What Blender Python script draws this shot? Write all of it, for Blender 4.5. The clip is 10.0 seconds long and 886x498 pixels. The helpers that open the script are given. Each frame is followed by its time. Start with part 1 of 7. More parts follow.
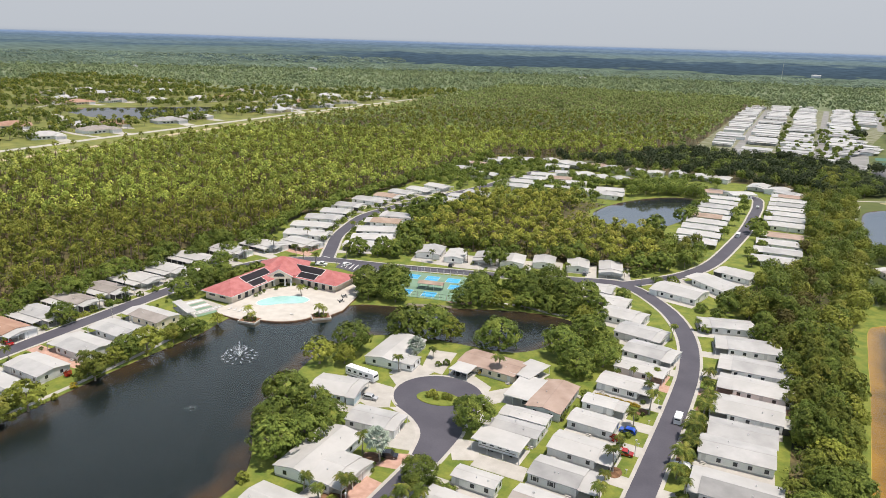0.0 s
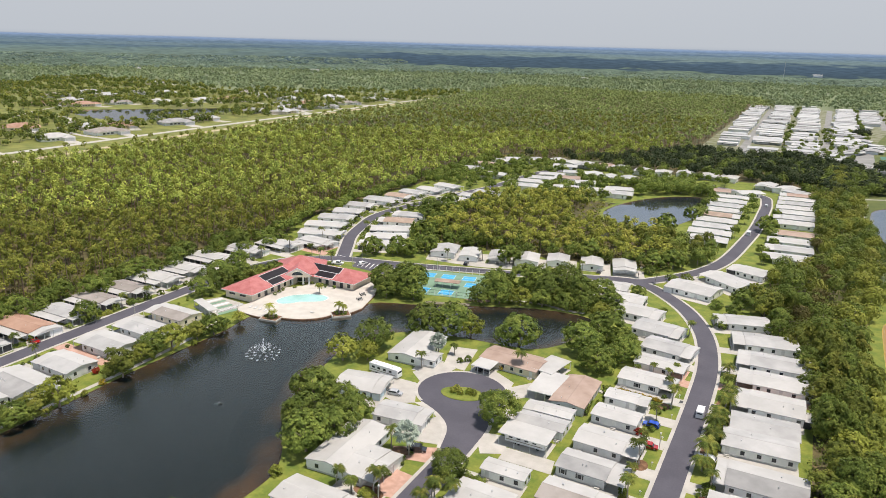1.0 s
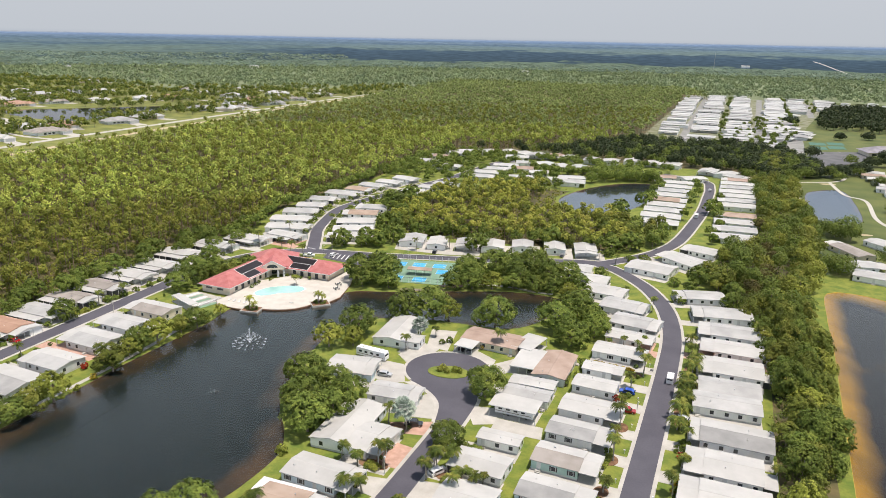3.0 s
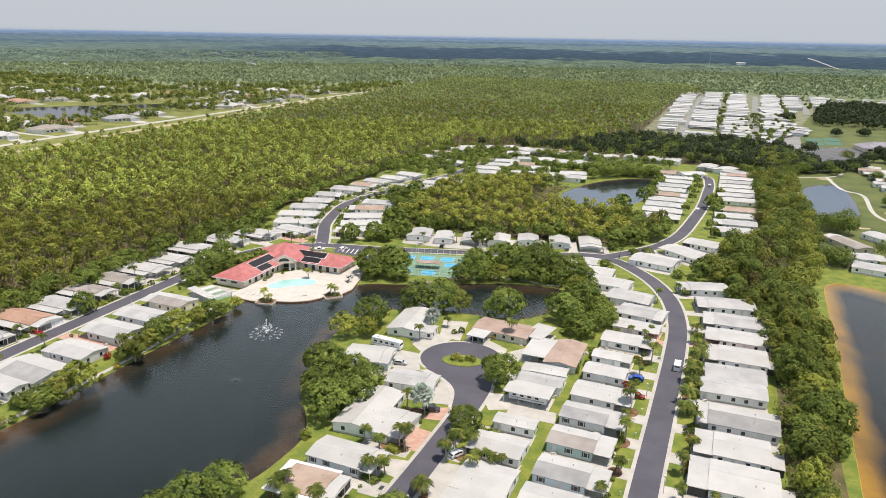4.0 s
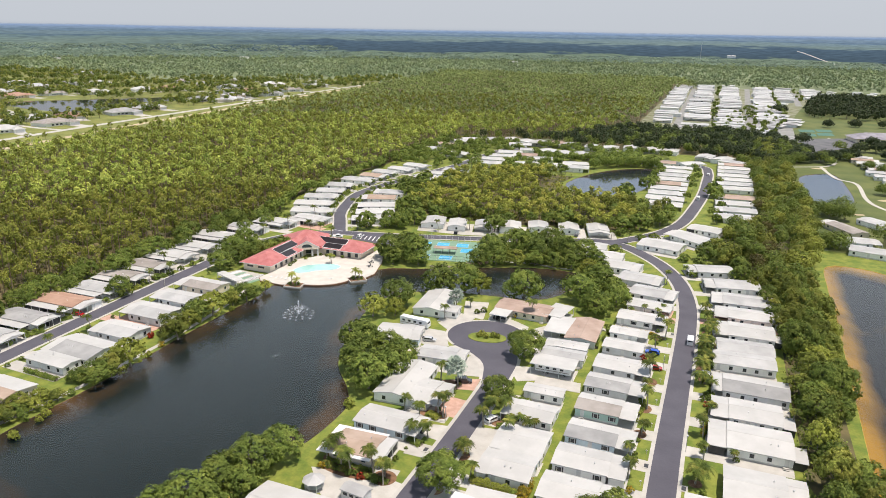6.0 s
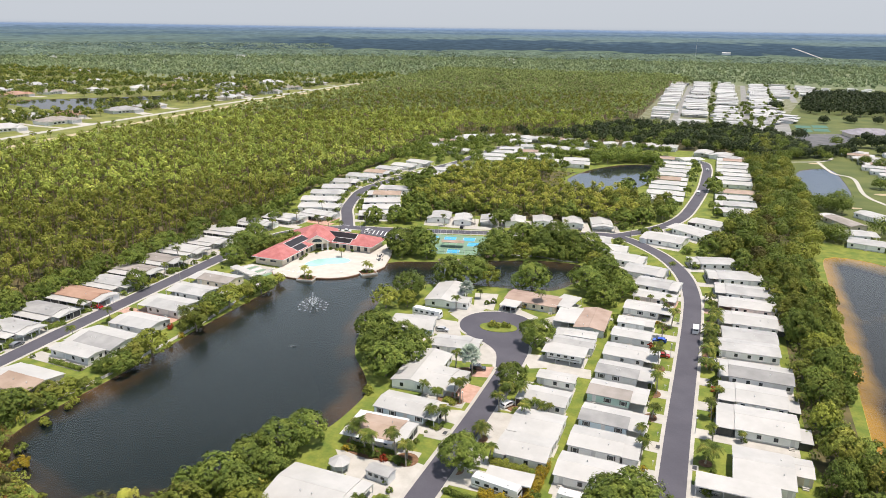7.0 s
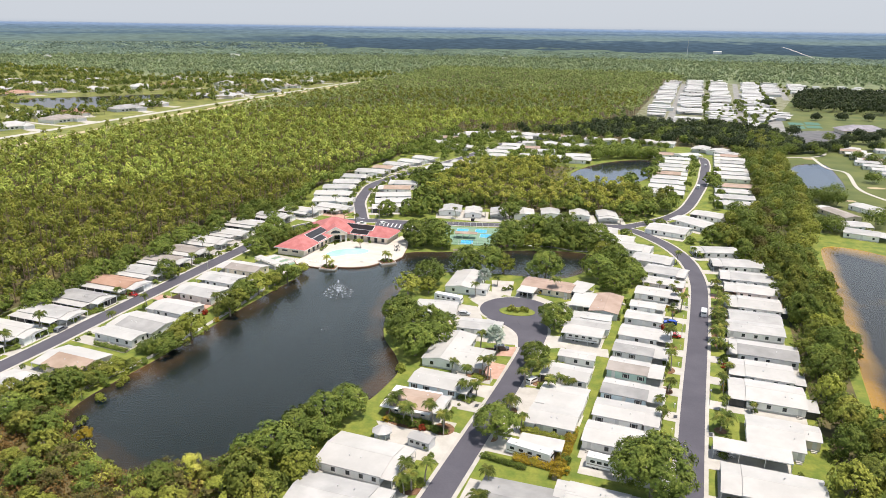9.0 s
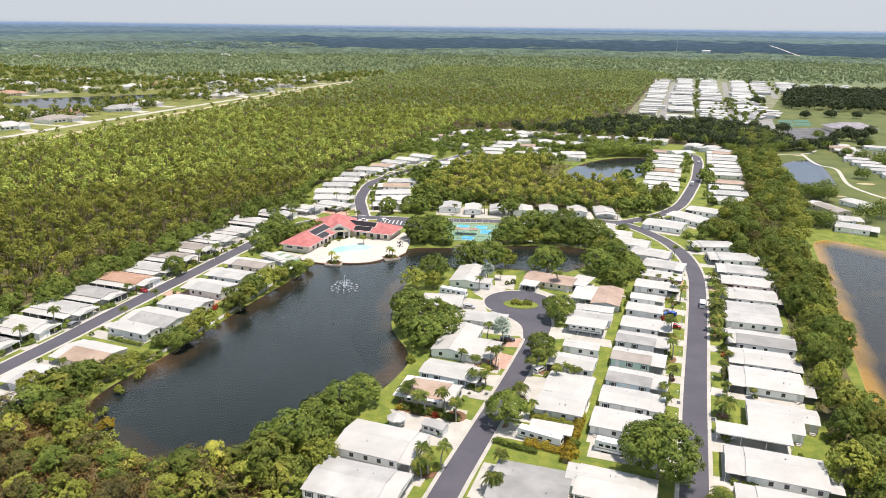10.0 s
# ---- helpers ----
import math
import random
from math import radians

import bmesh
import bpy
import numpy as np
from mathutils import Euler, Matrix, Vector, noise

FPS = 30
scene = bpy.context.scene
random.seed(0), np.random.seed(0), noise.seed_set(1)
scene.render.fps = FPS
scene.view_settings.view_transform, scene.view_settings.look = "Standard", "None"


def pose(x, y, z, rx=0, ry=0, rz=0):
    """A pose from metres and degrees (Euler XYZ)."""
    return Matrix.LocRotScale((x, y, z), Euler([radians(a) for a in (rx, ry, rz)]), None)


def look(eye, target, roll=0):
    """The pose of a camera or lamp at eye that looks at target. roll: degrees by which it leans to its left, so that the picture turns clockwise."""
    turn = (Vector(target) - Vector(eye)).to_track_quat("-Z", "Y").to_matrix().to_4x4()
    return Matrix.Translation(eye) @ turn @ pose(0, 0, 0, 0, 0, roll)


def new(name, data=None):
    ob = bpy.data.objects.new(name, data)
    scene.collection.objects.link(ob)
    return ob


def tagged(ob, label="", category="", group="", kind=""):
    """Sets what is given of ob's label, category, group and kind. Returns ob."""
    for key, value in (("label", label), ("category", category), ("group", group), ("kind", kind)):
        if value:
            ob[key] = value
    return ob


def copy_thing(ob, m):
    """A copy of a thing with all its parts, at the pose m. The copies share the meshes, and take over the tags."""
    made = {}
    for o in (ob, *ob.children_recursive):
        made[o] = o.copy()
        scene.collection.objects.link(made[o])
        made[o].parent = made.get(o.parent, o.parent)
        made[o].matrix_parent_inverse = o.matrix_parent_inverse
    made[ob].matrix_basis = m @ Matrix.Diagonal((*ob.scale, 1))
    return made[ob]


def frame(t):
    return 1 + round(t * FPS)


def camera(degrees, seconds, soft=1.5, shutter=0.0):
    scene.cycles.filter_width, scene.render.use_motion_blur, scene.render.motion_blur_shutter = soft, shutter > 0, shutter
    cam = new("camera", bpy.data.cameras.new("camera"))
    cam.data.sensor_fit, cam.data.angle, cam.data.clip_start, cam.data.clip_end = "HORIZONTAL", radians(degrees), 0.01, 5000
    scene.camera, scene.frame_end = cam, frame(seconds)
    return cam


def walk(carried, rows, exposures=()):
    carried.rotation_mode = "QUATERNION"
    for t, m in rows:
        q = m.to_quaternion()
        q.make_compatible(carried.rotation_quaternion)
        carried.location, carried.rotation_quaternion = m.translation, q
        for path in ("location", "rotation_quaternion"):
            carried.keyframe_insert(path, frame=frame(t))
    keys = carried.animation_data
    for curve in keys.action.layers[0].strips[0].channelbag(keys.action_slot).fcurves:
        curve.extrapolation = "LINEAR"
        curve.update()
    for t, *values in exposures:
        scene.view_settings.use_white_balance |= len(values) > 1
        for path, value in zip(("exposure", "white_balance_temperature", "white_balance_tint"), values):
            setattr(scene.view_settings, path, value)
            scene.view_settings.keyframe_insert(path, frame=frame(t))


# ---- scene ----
cam = camera(64.2, 10.0, 0.75)
PATH = [
    (0, (-0.137, -1.209, 101.025), (-1.001, 0.505, 100.464), 1.7),
    (0.5, (-2.677, -3.808, 100.837), (-3.542, -2.094, 100.277), 1.5),
    (1, (-4.843, -6.979, 100.524), (-5.709, -5.265, 99.966), 1.5),
    (1.5, (-6.636, -10.309, 100.504), (-7.491, -8.59, 99.944), 1.3),
    (2, (-8.056, -13.922, 100.534), (-8.875, -12.186, 99.973), 1.2),
    (2.5, (-9.841, -17.669, 100.32), (-10.578, -15.897, 99.757), 1.2),
    (4, (-14.229, -29.665, 100.211), (-14.936, -27.884, 99.636), 1.0),
    (4.5, (-15.949, -33.801, 100.173), (-16.641, -32.016, 99.594), 1.0),
    (5, (-17.345, -37.989, 100.204), (-18.036, -36.205, 99.62), 1.0),
    (5.5, (-18.889, -42.257, 100.16), (-19.575, -40.473, 99.573), 1.0),
    (7, (-23.509, -54.595, 99.995), (-24.176, -52.806, 99.399), 0.8),
    (7.5, (-25.027, -58.666, 99.979), (-25.688, -56.875, 99.382), 0.8),
    (8, (-26.695, -62.827, 99.943), (-27.351, -61.035, 99.345), 0.8),
    (8.5, (-28.054, -66.944, 99.563), (-28.705, -65.149, 98.968), 0.9),
    (9, (-29.155, -70.815, 99.799), (-29.799, -69.018, 99.201), 0.8),
    (9.5, (-30.774, -74.979, 99.406), (-31.406, -73.177, 98.811), 0.8),
    (10, (-32.296, -78.427, 99.834), (-32.914, -76.622, 99.235), 0.7),
]
walk(cam, [(t, look(eye, target, roll)) for t, eye, target, roll in PATH], [(0.0, 0.19, 6780, 15), (2.5, 0.24, 6780, 15), (5.5, 0.28, 6780, 15), (10.0, 0.46, 6780, 15)])

# ---- world, sun, exposure ----
SUN_ELEV, SUN_AZ = 75.0, 92.0  # degrees above the horizon; degrees from +y towards +x
world = bpy.data.worlds.new("sky")
scene.world = world
world.use_nodes = True
wn = world.node_tree.nodes
sky = wn.new("ShaderNodeTexSky")
sky.sky_type = "NISHITA"
sky.sun_disc = False
sky.sun_elevation, sky.sun_rotation = radians(SUN_ELEV), radians(SUN_AZ)
sky.air_density, sky.dust_density, sky.ozone_density = 1.0, 1.0, 1.0
world.node_tree.links.new(sky.outputs[0], wn["Background"].inputs[0])
wn["Background"].inputs[1].default_value = 0.066
sun = new("sun", bpy.data.lights.new("sun", "SUN"))
sun.data.energy, sun.data.angle, sun.data.color = 4.35, radians(0.55), (1.0, 0.955, 0.88)
_e, _a = radians(SUN_ELEV), radians(SUN_AZ)
sun.matrix_world = look((0, 0, 300), (-300 * math.cos(_e) * math.sin(_a), -300 * math.cos(_e) * math.cos(_a), 300 - 300 * math.sin(_e)))

# ---- materials ----


def nodes_of(name):
    m = bpy.data.materials.new(name)
    m.use_nodes = True
    t = m.node_tree
    return m, t, t.nodes, t.nodes["Principled BSDF"]


def noise_of(t, scale, detail=4.0, coord=None):
    n = t.nodes.new("ShaderNodeTexNoise")
    n.inputs["Scale"].default_value = scale
    n.inputs["Detail"].default_value = detail
    if coord is None:
        coord = t.nodes.new("ShaderNodeNewGeometry").outputs["Position"]
    t.links.new(coord, n.inputs["Vector"])
    return n.outputs["Fac"]


def ramp_of(t, fac, stops):
    r = t.nodes.new("ShaderNodeValToRGB")
    el = r.color_ramp.elements
    while len(el) < len(stops):
        el.new(0.5)
    for e, (p, c) in zip(el, stops):
        e.position, e.color = p, (*c, 1)
    t.links.new(fac, r.inputs[0])
    return r.outputs[0]


def varied(t, colour, vary, fac=None):
    """Brightness that differs from object to object (or with fac)."""
    h = t.nodes.new("ShaderNodeHueSaturation")
    r = t.nodes.new("ShaderNodeMapRange")
    r.inputs[3].default_value, r.inputs[4].default_value = 1 - vary, 1 + vary
    t.links.new(fac if fac is not None else t.nodes.new("ShaderNodeObjectInfo").outputs["Random"], r.inputs[0])
    t.links.new(r.outputs[0], h.inputs["Value"])
    t.links.new(colour, h.inputs["Color"])
    return h.outputs[0]


def mat(name, a, b, scale=0.5, rough=0.8, fine=6.0, grain=0.10, bump=0.0, vary=0.0, metal=0.0, lo=0.35, hi=0.65):
    """Two colours that mingle at one scale, with a finer grain over them."""
    m, t, n, p = nodes_of(name)
    col = ramp_of(t, noise_of(t, scale), [(lo, a), (hi, b)])
    g = noise_of(t, fine, 3.0)
    col = varied(t, col, grain, g)
    if vary:
        col = varied(t, col, vary)
    t.links.new(col, p.inputs["Base Color"])
    p.inputs["Roughness"].default_value, p.inputs["Metallic"].default_value = rough, metal
    if bump:
        bn = t.nodes.new("ShaderNodeBump")
        bn.inputs["Strength"].default_value, bn.inputs["Distance"].default_value = bump, 0.1
        t.links.new(g, bn.inputs["Height"])
        t.links.new(bn.outputs[0], p.inputs["Normal"])
    return m


def leaf_mat(name, a, b, c, patch=0.12, vary=0.22, broad=0.0, cell=4.0, leaf=0.16, lace=0.72, speck=0.26):
    """Foliage: patches of hue, small leaves within each sprig, light passing through."""
    m, t, n, p = nodes_of(name)
    col = ramp_of(t, noise_of(t, patch, 2.0), [(0.30, a), (0.5, b), (0.70, c)])
    if broad:
        col = varied(t, col, broad, ramp_of(t, noise_of(t, 0.012, 3.0), [(0.35, (0, 0, 0)), (0.65, (1, 1, 1))]))
    g = n.new("ShaderNodeNewGeometry")
    col = varied(t, col, leaf, g.outputs["Random Per Island"])
    v = n.new("ShaderNodeTexVoronoi")
    v.inputs["Scale"].default_value = cell
    t.links.new(g.outputs["Position"], v.inputs["Vector"])
    sx = n.new("ShaderNodeSeparateColor")
    t.links.new(v.outputs["Color"], sx.inputs[0])
    col = varied(t, col, speck, sx.outputs[0])
    col = varied(t, col, vary)
    t.links.new(col, p.inputs["Base Color"])
    p.inputs["Roughness"].default_value = 0.6
    p.inputs["Specular IOR Level"].default_value = 0.10
    bn = n.new("ShaderNodeBump")
    bn.inputs["Strength"].default_value, bn.inputs["Distance"].default_value = 0.55, 0.6 / cell
    t.links.new(v.outputs["Distance"], bn.inputs["Height"])
    t.links.new(bn.outputs[0], p.inputs["Normal"])
    tr = n.new("ShaderNodeBsdfTranslucent")
    t.links.new(col, tr.inputs[0])
    mx = n.new("ShaderNodeMixShader")
    mx.inputs[0].default_value = 0.20
    t.links.new(p.outputs[0], mx.inputs[1])
    t.links.new(tr.outputs[0], mx.inputs[2])
    out = mx.outputs[0]
    if lace:
        # open air between the leaves of a sprig
        gap = n.new("ShaderNodeMath")
        gap.operation = "GREATER_THAN"
        gap.inputs[1].default_value = lace
        t.links.new(v.outputs["Distance"], gap.inputs[0])
        air = n.new("ShaderNodeMixShader")
        t.links.new(gap.outputs[0], air.inputs[0])
        t.links.new(out, air.inputs[1])
        t.links.new(n.new("ShaderNodeBsdfTransparent").outputs[0], air.inputs[2])
        out = air.outputs[0]
    t.links.new(out, n["Material Output"].inputs[0])
    return m


def roof_mat(name, a, b, rough=0.55, vary=0.06):
    return mat(name, tuple(v * 0.93 for v in a), b, 0.18, rough, 1.1, 0.045, 0.02, vary)


WHITE_ROOF = roof_mat("white_roof", (0.425, 0.418, 0.399), (0.455, 0.448, 0.428))
PALE_ROOF = roof_mat("pale_roof", (0.35, 0.348, 0.338), (0.42, 0.416, 0.404))
GREY_ROOF = roof_mat("grey_shingle", (0.24, 0.24, 0.236), (0.31, 0.308, 0.30), 0.9)
TAUPE_ROOF = roof_mat("taupe_shingle", (0.25, 0.225, 0.20), (0.32, 0.29, 0.265), 0.9)
TAN_ROOF = roof_mat("tan_shingle", (0.30, 0.22, 0.165), (0.38, 0.29, 0.23), 0.9)
ORANGE_ROOF = roof_mat("terracotta_shingle", (0.30, 0.175, 0.118), (0.37, 0.235, 0.17), 0.9)
PINK_ROOF = roof_mat("rose_brown_shingle", (0.30, 0.215, 0.17), (0.37, 0.28, 0.23), 0.9)
LAVENDER_ROOF = roof_mat("lavender_shingle", (0.20, 0.19, 0.215), (0.27, 0.255, 0.285), 0.9)
COURT_TEAL = mat("court_teal", (0.04, 0.12, 0.09), (0.06, 0.16, 0.12), 0.3, 0.8, 3.0, 0.06)
RED_ROOF = mat("red_tile", (0.36, 0.105, 0.100), (0.44, 0.16, 0.15), 0.4, 0.7, 3.0, 0.12, 0.3)
WHITE_WALL = mat("white_siding", (0.74, 0.735, 0.715), (0.82, 0.815, 0.79), 0.4, 0.6, 5.0, 0.05, 0.05, 0.05)
GREY_WALL = mat("grey_siding", (0.56, 0.565, 0.57), (0.64, 0.645, 0.65), 0.4, 0.6, 5.0, 0.05, 0.05, 0.06)
BLUE_WALL = mat("pale_blue_siding", (0.50, 0.61, 0.67), (0.58, 0.68, 0.73), 0.4, 0.6, 5.0, 0.05, 0.05)
TEAL_WALL = mat("pale_green_siding", (0.36, 0.52, 0.47), (0.44, 0.58, 0.53), 0.4, 0.6, 5.0, 0.05, 0.05)
BEIGE_WALL = mat("beige_stucco", (0.62, 0.54, 0.43), (0.71, 0.63, 0.52), 0.4, 0.85, 5.0, 0.06, 0.1, 0.05)
TRIM = mat("white_trim", (0.58, 0.58, 0.57), (0.64, 0.64, 0.63), 0.8, 0.45, 6.0, 0.03)
SKIRT = mat("skirting", (0.50, 0.49, 0.47), (0.60, 0.59, 0.57), 0.5, 0.8, 5.0, 0.1)
SCREEN = mat("dark_screen", (0.025, 0.027, 0.03), (0.05, 0.052, 0.055), 1.0, 0.5, 8.0, 0.1)
ASPHALT = mat("asphalt", (0.066, 0.063, 0.079), (0.083, 0.080, 0.098), 0.12, 0.85, 2.0, 0.14, 0.15)
OLD_ASPHALT = mat("worn_asphalt", (0.18, 0.18, 0.17), (0.26, 0.255, 0.24), 0.1, 0.9, 1.0, 0.1, 0.1)
LOT_ASPHALT = mat("lot_asphalt", (0.09, 0.09, 0.095), (0.13, 0.13, 0.135), 0.1, 0.9, 1.0, 0.1, 0.1)
CONCRETE = mat("concrete", (0.385, 0.366, 0.328), (0.455, 0.436, 0.398), 0.3, 0.85, 2.5, 0.08, 0.1, 0.06)
PAVERS = mat("salmon_pavers", (0.40, 0.24, 0.18), (0.50, 0.32, 0.25), 0.6, 0.85, 4.0, 0.12, 0.1)
DECK = mat("pool_deck", (0.46, 0.43, 0.38), (0.53, 0.50, 0.445), 0.3, 0.8, 3.0, 0.05, 0.05)
SAND = mat("sandy_earth", (0.36, 0.28, 0.17), (0.48, 0.40, 0.27), 0.15, 0.95, 1.5, 0.15, 0.2)
MULCH = mat("brown_mulch", (0.12, 0.060, 0.030), (0.22, 0.12, 0.065), 0.8, 0.95, 5.0, 0.3, 0.3)
GRASS = mat("grass", (0.10, 0.125, 0.020), (0.20, 0.20, 0.045), 0.06, 0.95, 0.9, 0.28, 0.4)
LAWN = mat("mown_lawn", (0.095, 0.142, 0.017), (0.195, 0.215, 0.034), 0.22, 0.95, 1.3, 0.28, 0.3)
FLOOR = mat("forest_floor", (0.040, 0.048, 0.015), (0.15, 0.115, 0.048), 0.09, 0.95, 0.5, 0.35, 0.4)
PARKLAND = mat("park_ground", (0.10, 0.12, 0.035), (0.24, 0.23, 0.17), 0.08, 0.95, 0.6, 0.2, 0.3)
# darker than the lawn: cloud shade is put into the turf colour
TURF = mat("shaded_golf_turf", (0.062, 0.088, 0.018), (0.115, 0.130, 0.032), 0.04, 0.95, 0.9, 0.2, 0.3)
FARLAND = mat("far_woodland", (0.11, 0.145, 0.07), (0.18, 0.205, 0.10), 0.012, 0.95, 0.08, 0.3)
COURT_GREEN = mat("court_green", (0.14, 0.24, 0.16), (0.18, 0.29, 0.20), 0.3, 0.8, 3.0, 0.06)
COURT_BLUE = mat("court_blue", (0.03, 0.30, 0.55), (0.05, 0.36, 0.62), 0.3, 0.75, 3.0, 0.05)
SOLAR = mat("solar_collector", (0.016, 0.012, 0.012), (0.028, 0.022, 0.021), 1.0, 0.3, 6.0, 0.1)
PINE_BARK = mat("pine_bark", (0.17, 0.12, 0.075), (0.27, 0.20, 0.135), 1.0, 0.95, 6.0, 0.25, 0.3)
BARK = mat("bark", (0.16, 0.13, 0.10), (0.26, 0.22, 0.18), 1.0, 0.95, 6.0, 0.25, 0.3)
PALM_BARK = mat("palm_bark", (0.24, 0.21, 0.17), (0.34, 0.30, 0.25), 2.0, 0.95, 8.0, 0.2, 0.3)
TYRE = mat("tyre", (0.015, 0.015, 0.015), (0.03, 0.03, 0.03), 2.0, 0.85)
CHROME = mat("bright_metal", (0.55, 0.55, 0.56), (0.65, 0.65, 0.66), 2.0, 0.3, metal=0.9)
FOAM = mat("spray", (0.80, 0.83, 0.85), (0.88, 0.90, 0.92), 2.0, 0.3)

LEAF_OAK = leaf_mat("oak_leaf", (0.086, 0.126, 0.026), (0.136, 0.180, 0.036), (0.208, 0.246, 0.050), 0.30)
LEAF_LIME = leaf_mat("light_leaf", (0.18, 0.205, 0.036), (0.24, 0.265, 0.046), (0.30, 0.305, 0.060))
# dark trees, their leaf colour deepened further for cloud shade
LEAF_DARK = leaf_mat("shade_dark_leaf", (0.032, 0.048, 0.022), (0.050, 0.070, 0.030), (0.080, 0.104, 0.040), 0.12, 0.22, 0.0, 2.0, 0.16, 0)
LEAF_PINE = leaf_mat("pine_needle", (0.170, 0.228, 0.050), (0.315, 0.375, 0.078), (0.470, 0.490, 0.110), 0.10, 0.22, 0.16, 1.8, 0.14, 0)
LEAF_SLASH = leaf_mat("slash_pine_needle", (0.135, 0.165, 0.034), (0.255, 0.275, 0.050), (0.375, 0.360, 0.072), 0.22, 0.22, 0.16, 3.0)
LEAF_WOOD = leaf_mat("mixed_wood_leaf", (0.10, 0.125, 0.026), (0.165, 0.19, 0.036), (0.25, 0.245, 0.050), 0.16)
LEAF_CYPRESS = leaf_mat("cypress_leaf", (0.25, 0.285, 0.054), (0.37, 0.39, 0.070), (0.47, 0.43, 0.098), 0.13)
# paler and bluer than nearer leaves: haze baked into the colour
LEAF_FAR = leaf_mat("far_haze_leaf", (0.195, 0.262, 0.145), (0.260, 0.328, 0.175), (0.335, 0.390, 0.195), 0.03, 0.22, 0.22, 0.6, 0.07, 0, 0.12)
# pine colour shifted part-way to haze for the far stand
LEAF_PINEFAR = leaf_mat("far_haze_needle", (0.165, 0.222, 0.072), (0.255, 0.318, 0.104), (0.345, 0.385, 0.132), 0.06, 0.22, 0.2, 0.9, 0.12, 0, 0.2)
LEAF_RUSSET = leaf_mat("russet_leaf", (0.075, 0.070, 0.026), (0.13, 0.115, 0.038), (0.175, 0.165, 0.05), 0.3)
# distance haze is mixed into this leaf colour
LEAF_HAZE = leaf_mat("haze_tinted_leaf", (0.115, 0.165, 0.125), (0.145, 0.200, 0.145), (0.18, 0.235, 0.165), 0.02, 0.2, 0.25, 0.4, 0.06, 0, 0.1)
LEAF_PALM = leaf_mat("palm_leaf", (0.050, 0.074, 0.016), (0.100, 0.130, 0.026), (0.215, 0.210, 0.046), 0.45, 0.3, lace=0)
LEAF_SILVER = leaf_mat("silver_palm_leaf", (0.20, 0.25, 0.20), (0.27, 0.32, 0.26), (0.34, 0.39, 0.32), 0.3, lace=0)
LEAF_RED = leaf_mat("red_leaf", (0.22, 0.020, 0.015), (0.30, 0.035, 0.02), (0.26, 0.05, 0.02), 0.4)
LEAF_GOLD = leaf_mat("golden_leaf", (0.28, 0.20, 0.02), (0.36, 0.26, 0.03), (0.24, 0.22, 0.03), 0.4)
LEAF_BROWN = leaf_mat("brown_brush", (0.12, 0.065, 0.025), (0.17, 0.105, 0.035), (0.14, 0.12, 0.03), 0.3)


def paint(name, c, rough=0.25):
    m = mat(name, tuple(v * 0.94 for v in c), c, 1.0, rough, 4.0, 0.03)
    m.node_tree.nodes["Principled BSDF"].inputs["Coat Weight"].default_value = 0.5
    return m


CAR_WHITE, CAR_SILVER = paint("white_paint", (0.76, 0.76, 0.76)), paint("silver_paint", (0.42, 0.43, 0.44))
CAR_BLUE, CAR_BLACK = paint("blue_paint", (0.015, 0.07, 0.42)), paint("black_paint", (0.02, 0.02, 0.024))
CAR_RED, CAR_GREY = paint("red_paint", (0.35, 0.015, 0.015)), paint("grey_paint", (0.15, 0.155, 0.16))

GLASS, _t, _n, _p = nodes_of("window_glass")
_p.inputs["Base Color"].default_value = (0.03, 0.035, 0.04, 1)
_p.inputs["Roughness"].default_value = 0.06

# lake water: dark water with wind ripples, clear enough to show its bed at the edge
def water_mat(name, ripple, scale, murk_sky_mix, murk_sky_tint, swell=0.25, ior=1.5):
    m, t, n, p = nodes_of(name)
    n.remove(p)
    f = n.new("ShaderNodeFresnel")
    f.inputs[0].default_value = ior
    g = n.new("ShaderNodeBsdfGlossy")
    g.inputs["Roughness"].default_value = 0.03
    tr = n.new("ShaderNodeBsdfTransparent")
    tr.inputs[0].default_value = (0.80, 0.72, 0.58, 1)
    b = n.new("ShaderNodeBump")
    b.inputs["Distance"].default_value = swell
    gust = ramp_of(t, noise_of(t, 0.018, 3.0), [(0.36, (ripple * 0.35,) * 3), (0.58, (ripple,) * 3)])
    t.links.new(gust, b.inputs["Strength"])
    t.links.new(noise_of(t, scale, 5.0), b.inputs["Height"])
    t.links.new(b.outputs[0], g.inputs["Normal"])
    t.links.new(b.outputs[0], f.inputs["Normal"])
    # diffuse tint: water murk, with blue painted in for reflected sky
    df = n.new("ShaderNodeBsdfDiffuse")
    df.inputs[0].default_value = (*murk_sky_tint, 1)
    mt = n.new("ShaderNodeMixShader")
    mt.inputs[0].default_value = murk_sky_mix
    t.links.new(tr.outputs[0], mt.inputs[1])
    t.links.new(df.outputs[0], mt.inputs[2])
    mx = n.new("ShaderNodeMixShader")
    t.links.new(f.outputs[0], mx.inputs[0])
    t.links.new(mt.outputs[0], mx.inputs[1])
    t.links.new(g.outputs[0], mx.inputs[2])
    t.links.new(mx.outputs[0], n["Material Output"].inputs[0])
    return m


WATER = water_mat("lake_water", 0.50, 1.3, 0.15, (0.010, 0.046, 0.060), 0.26, 1.34)
EAST_WATER = water_mat("cloudy_water", 0.22, 1.4, 0.10, (0.045, 0.055, 0.085), 0.25, 1.24)
# the strong blue tint here stands in for mirrored sky
CALM = water_mat("calm_water", 0.02, 0.5, 0.14, (0.070, 0.110, 0.17), 0.25, 2.1)

POOL, _t, _n, _p = nodes_of("pool_water")
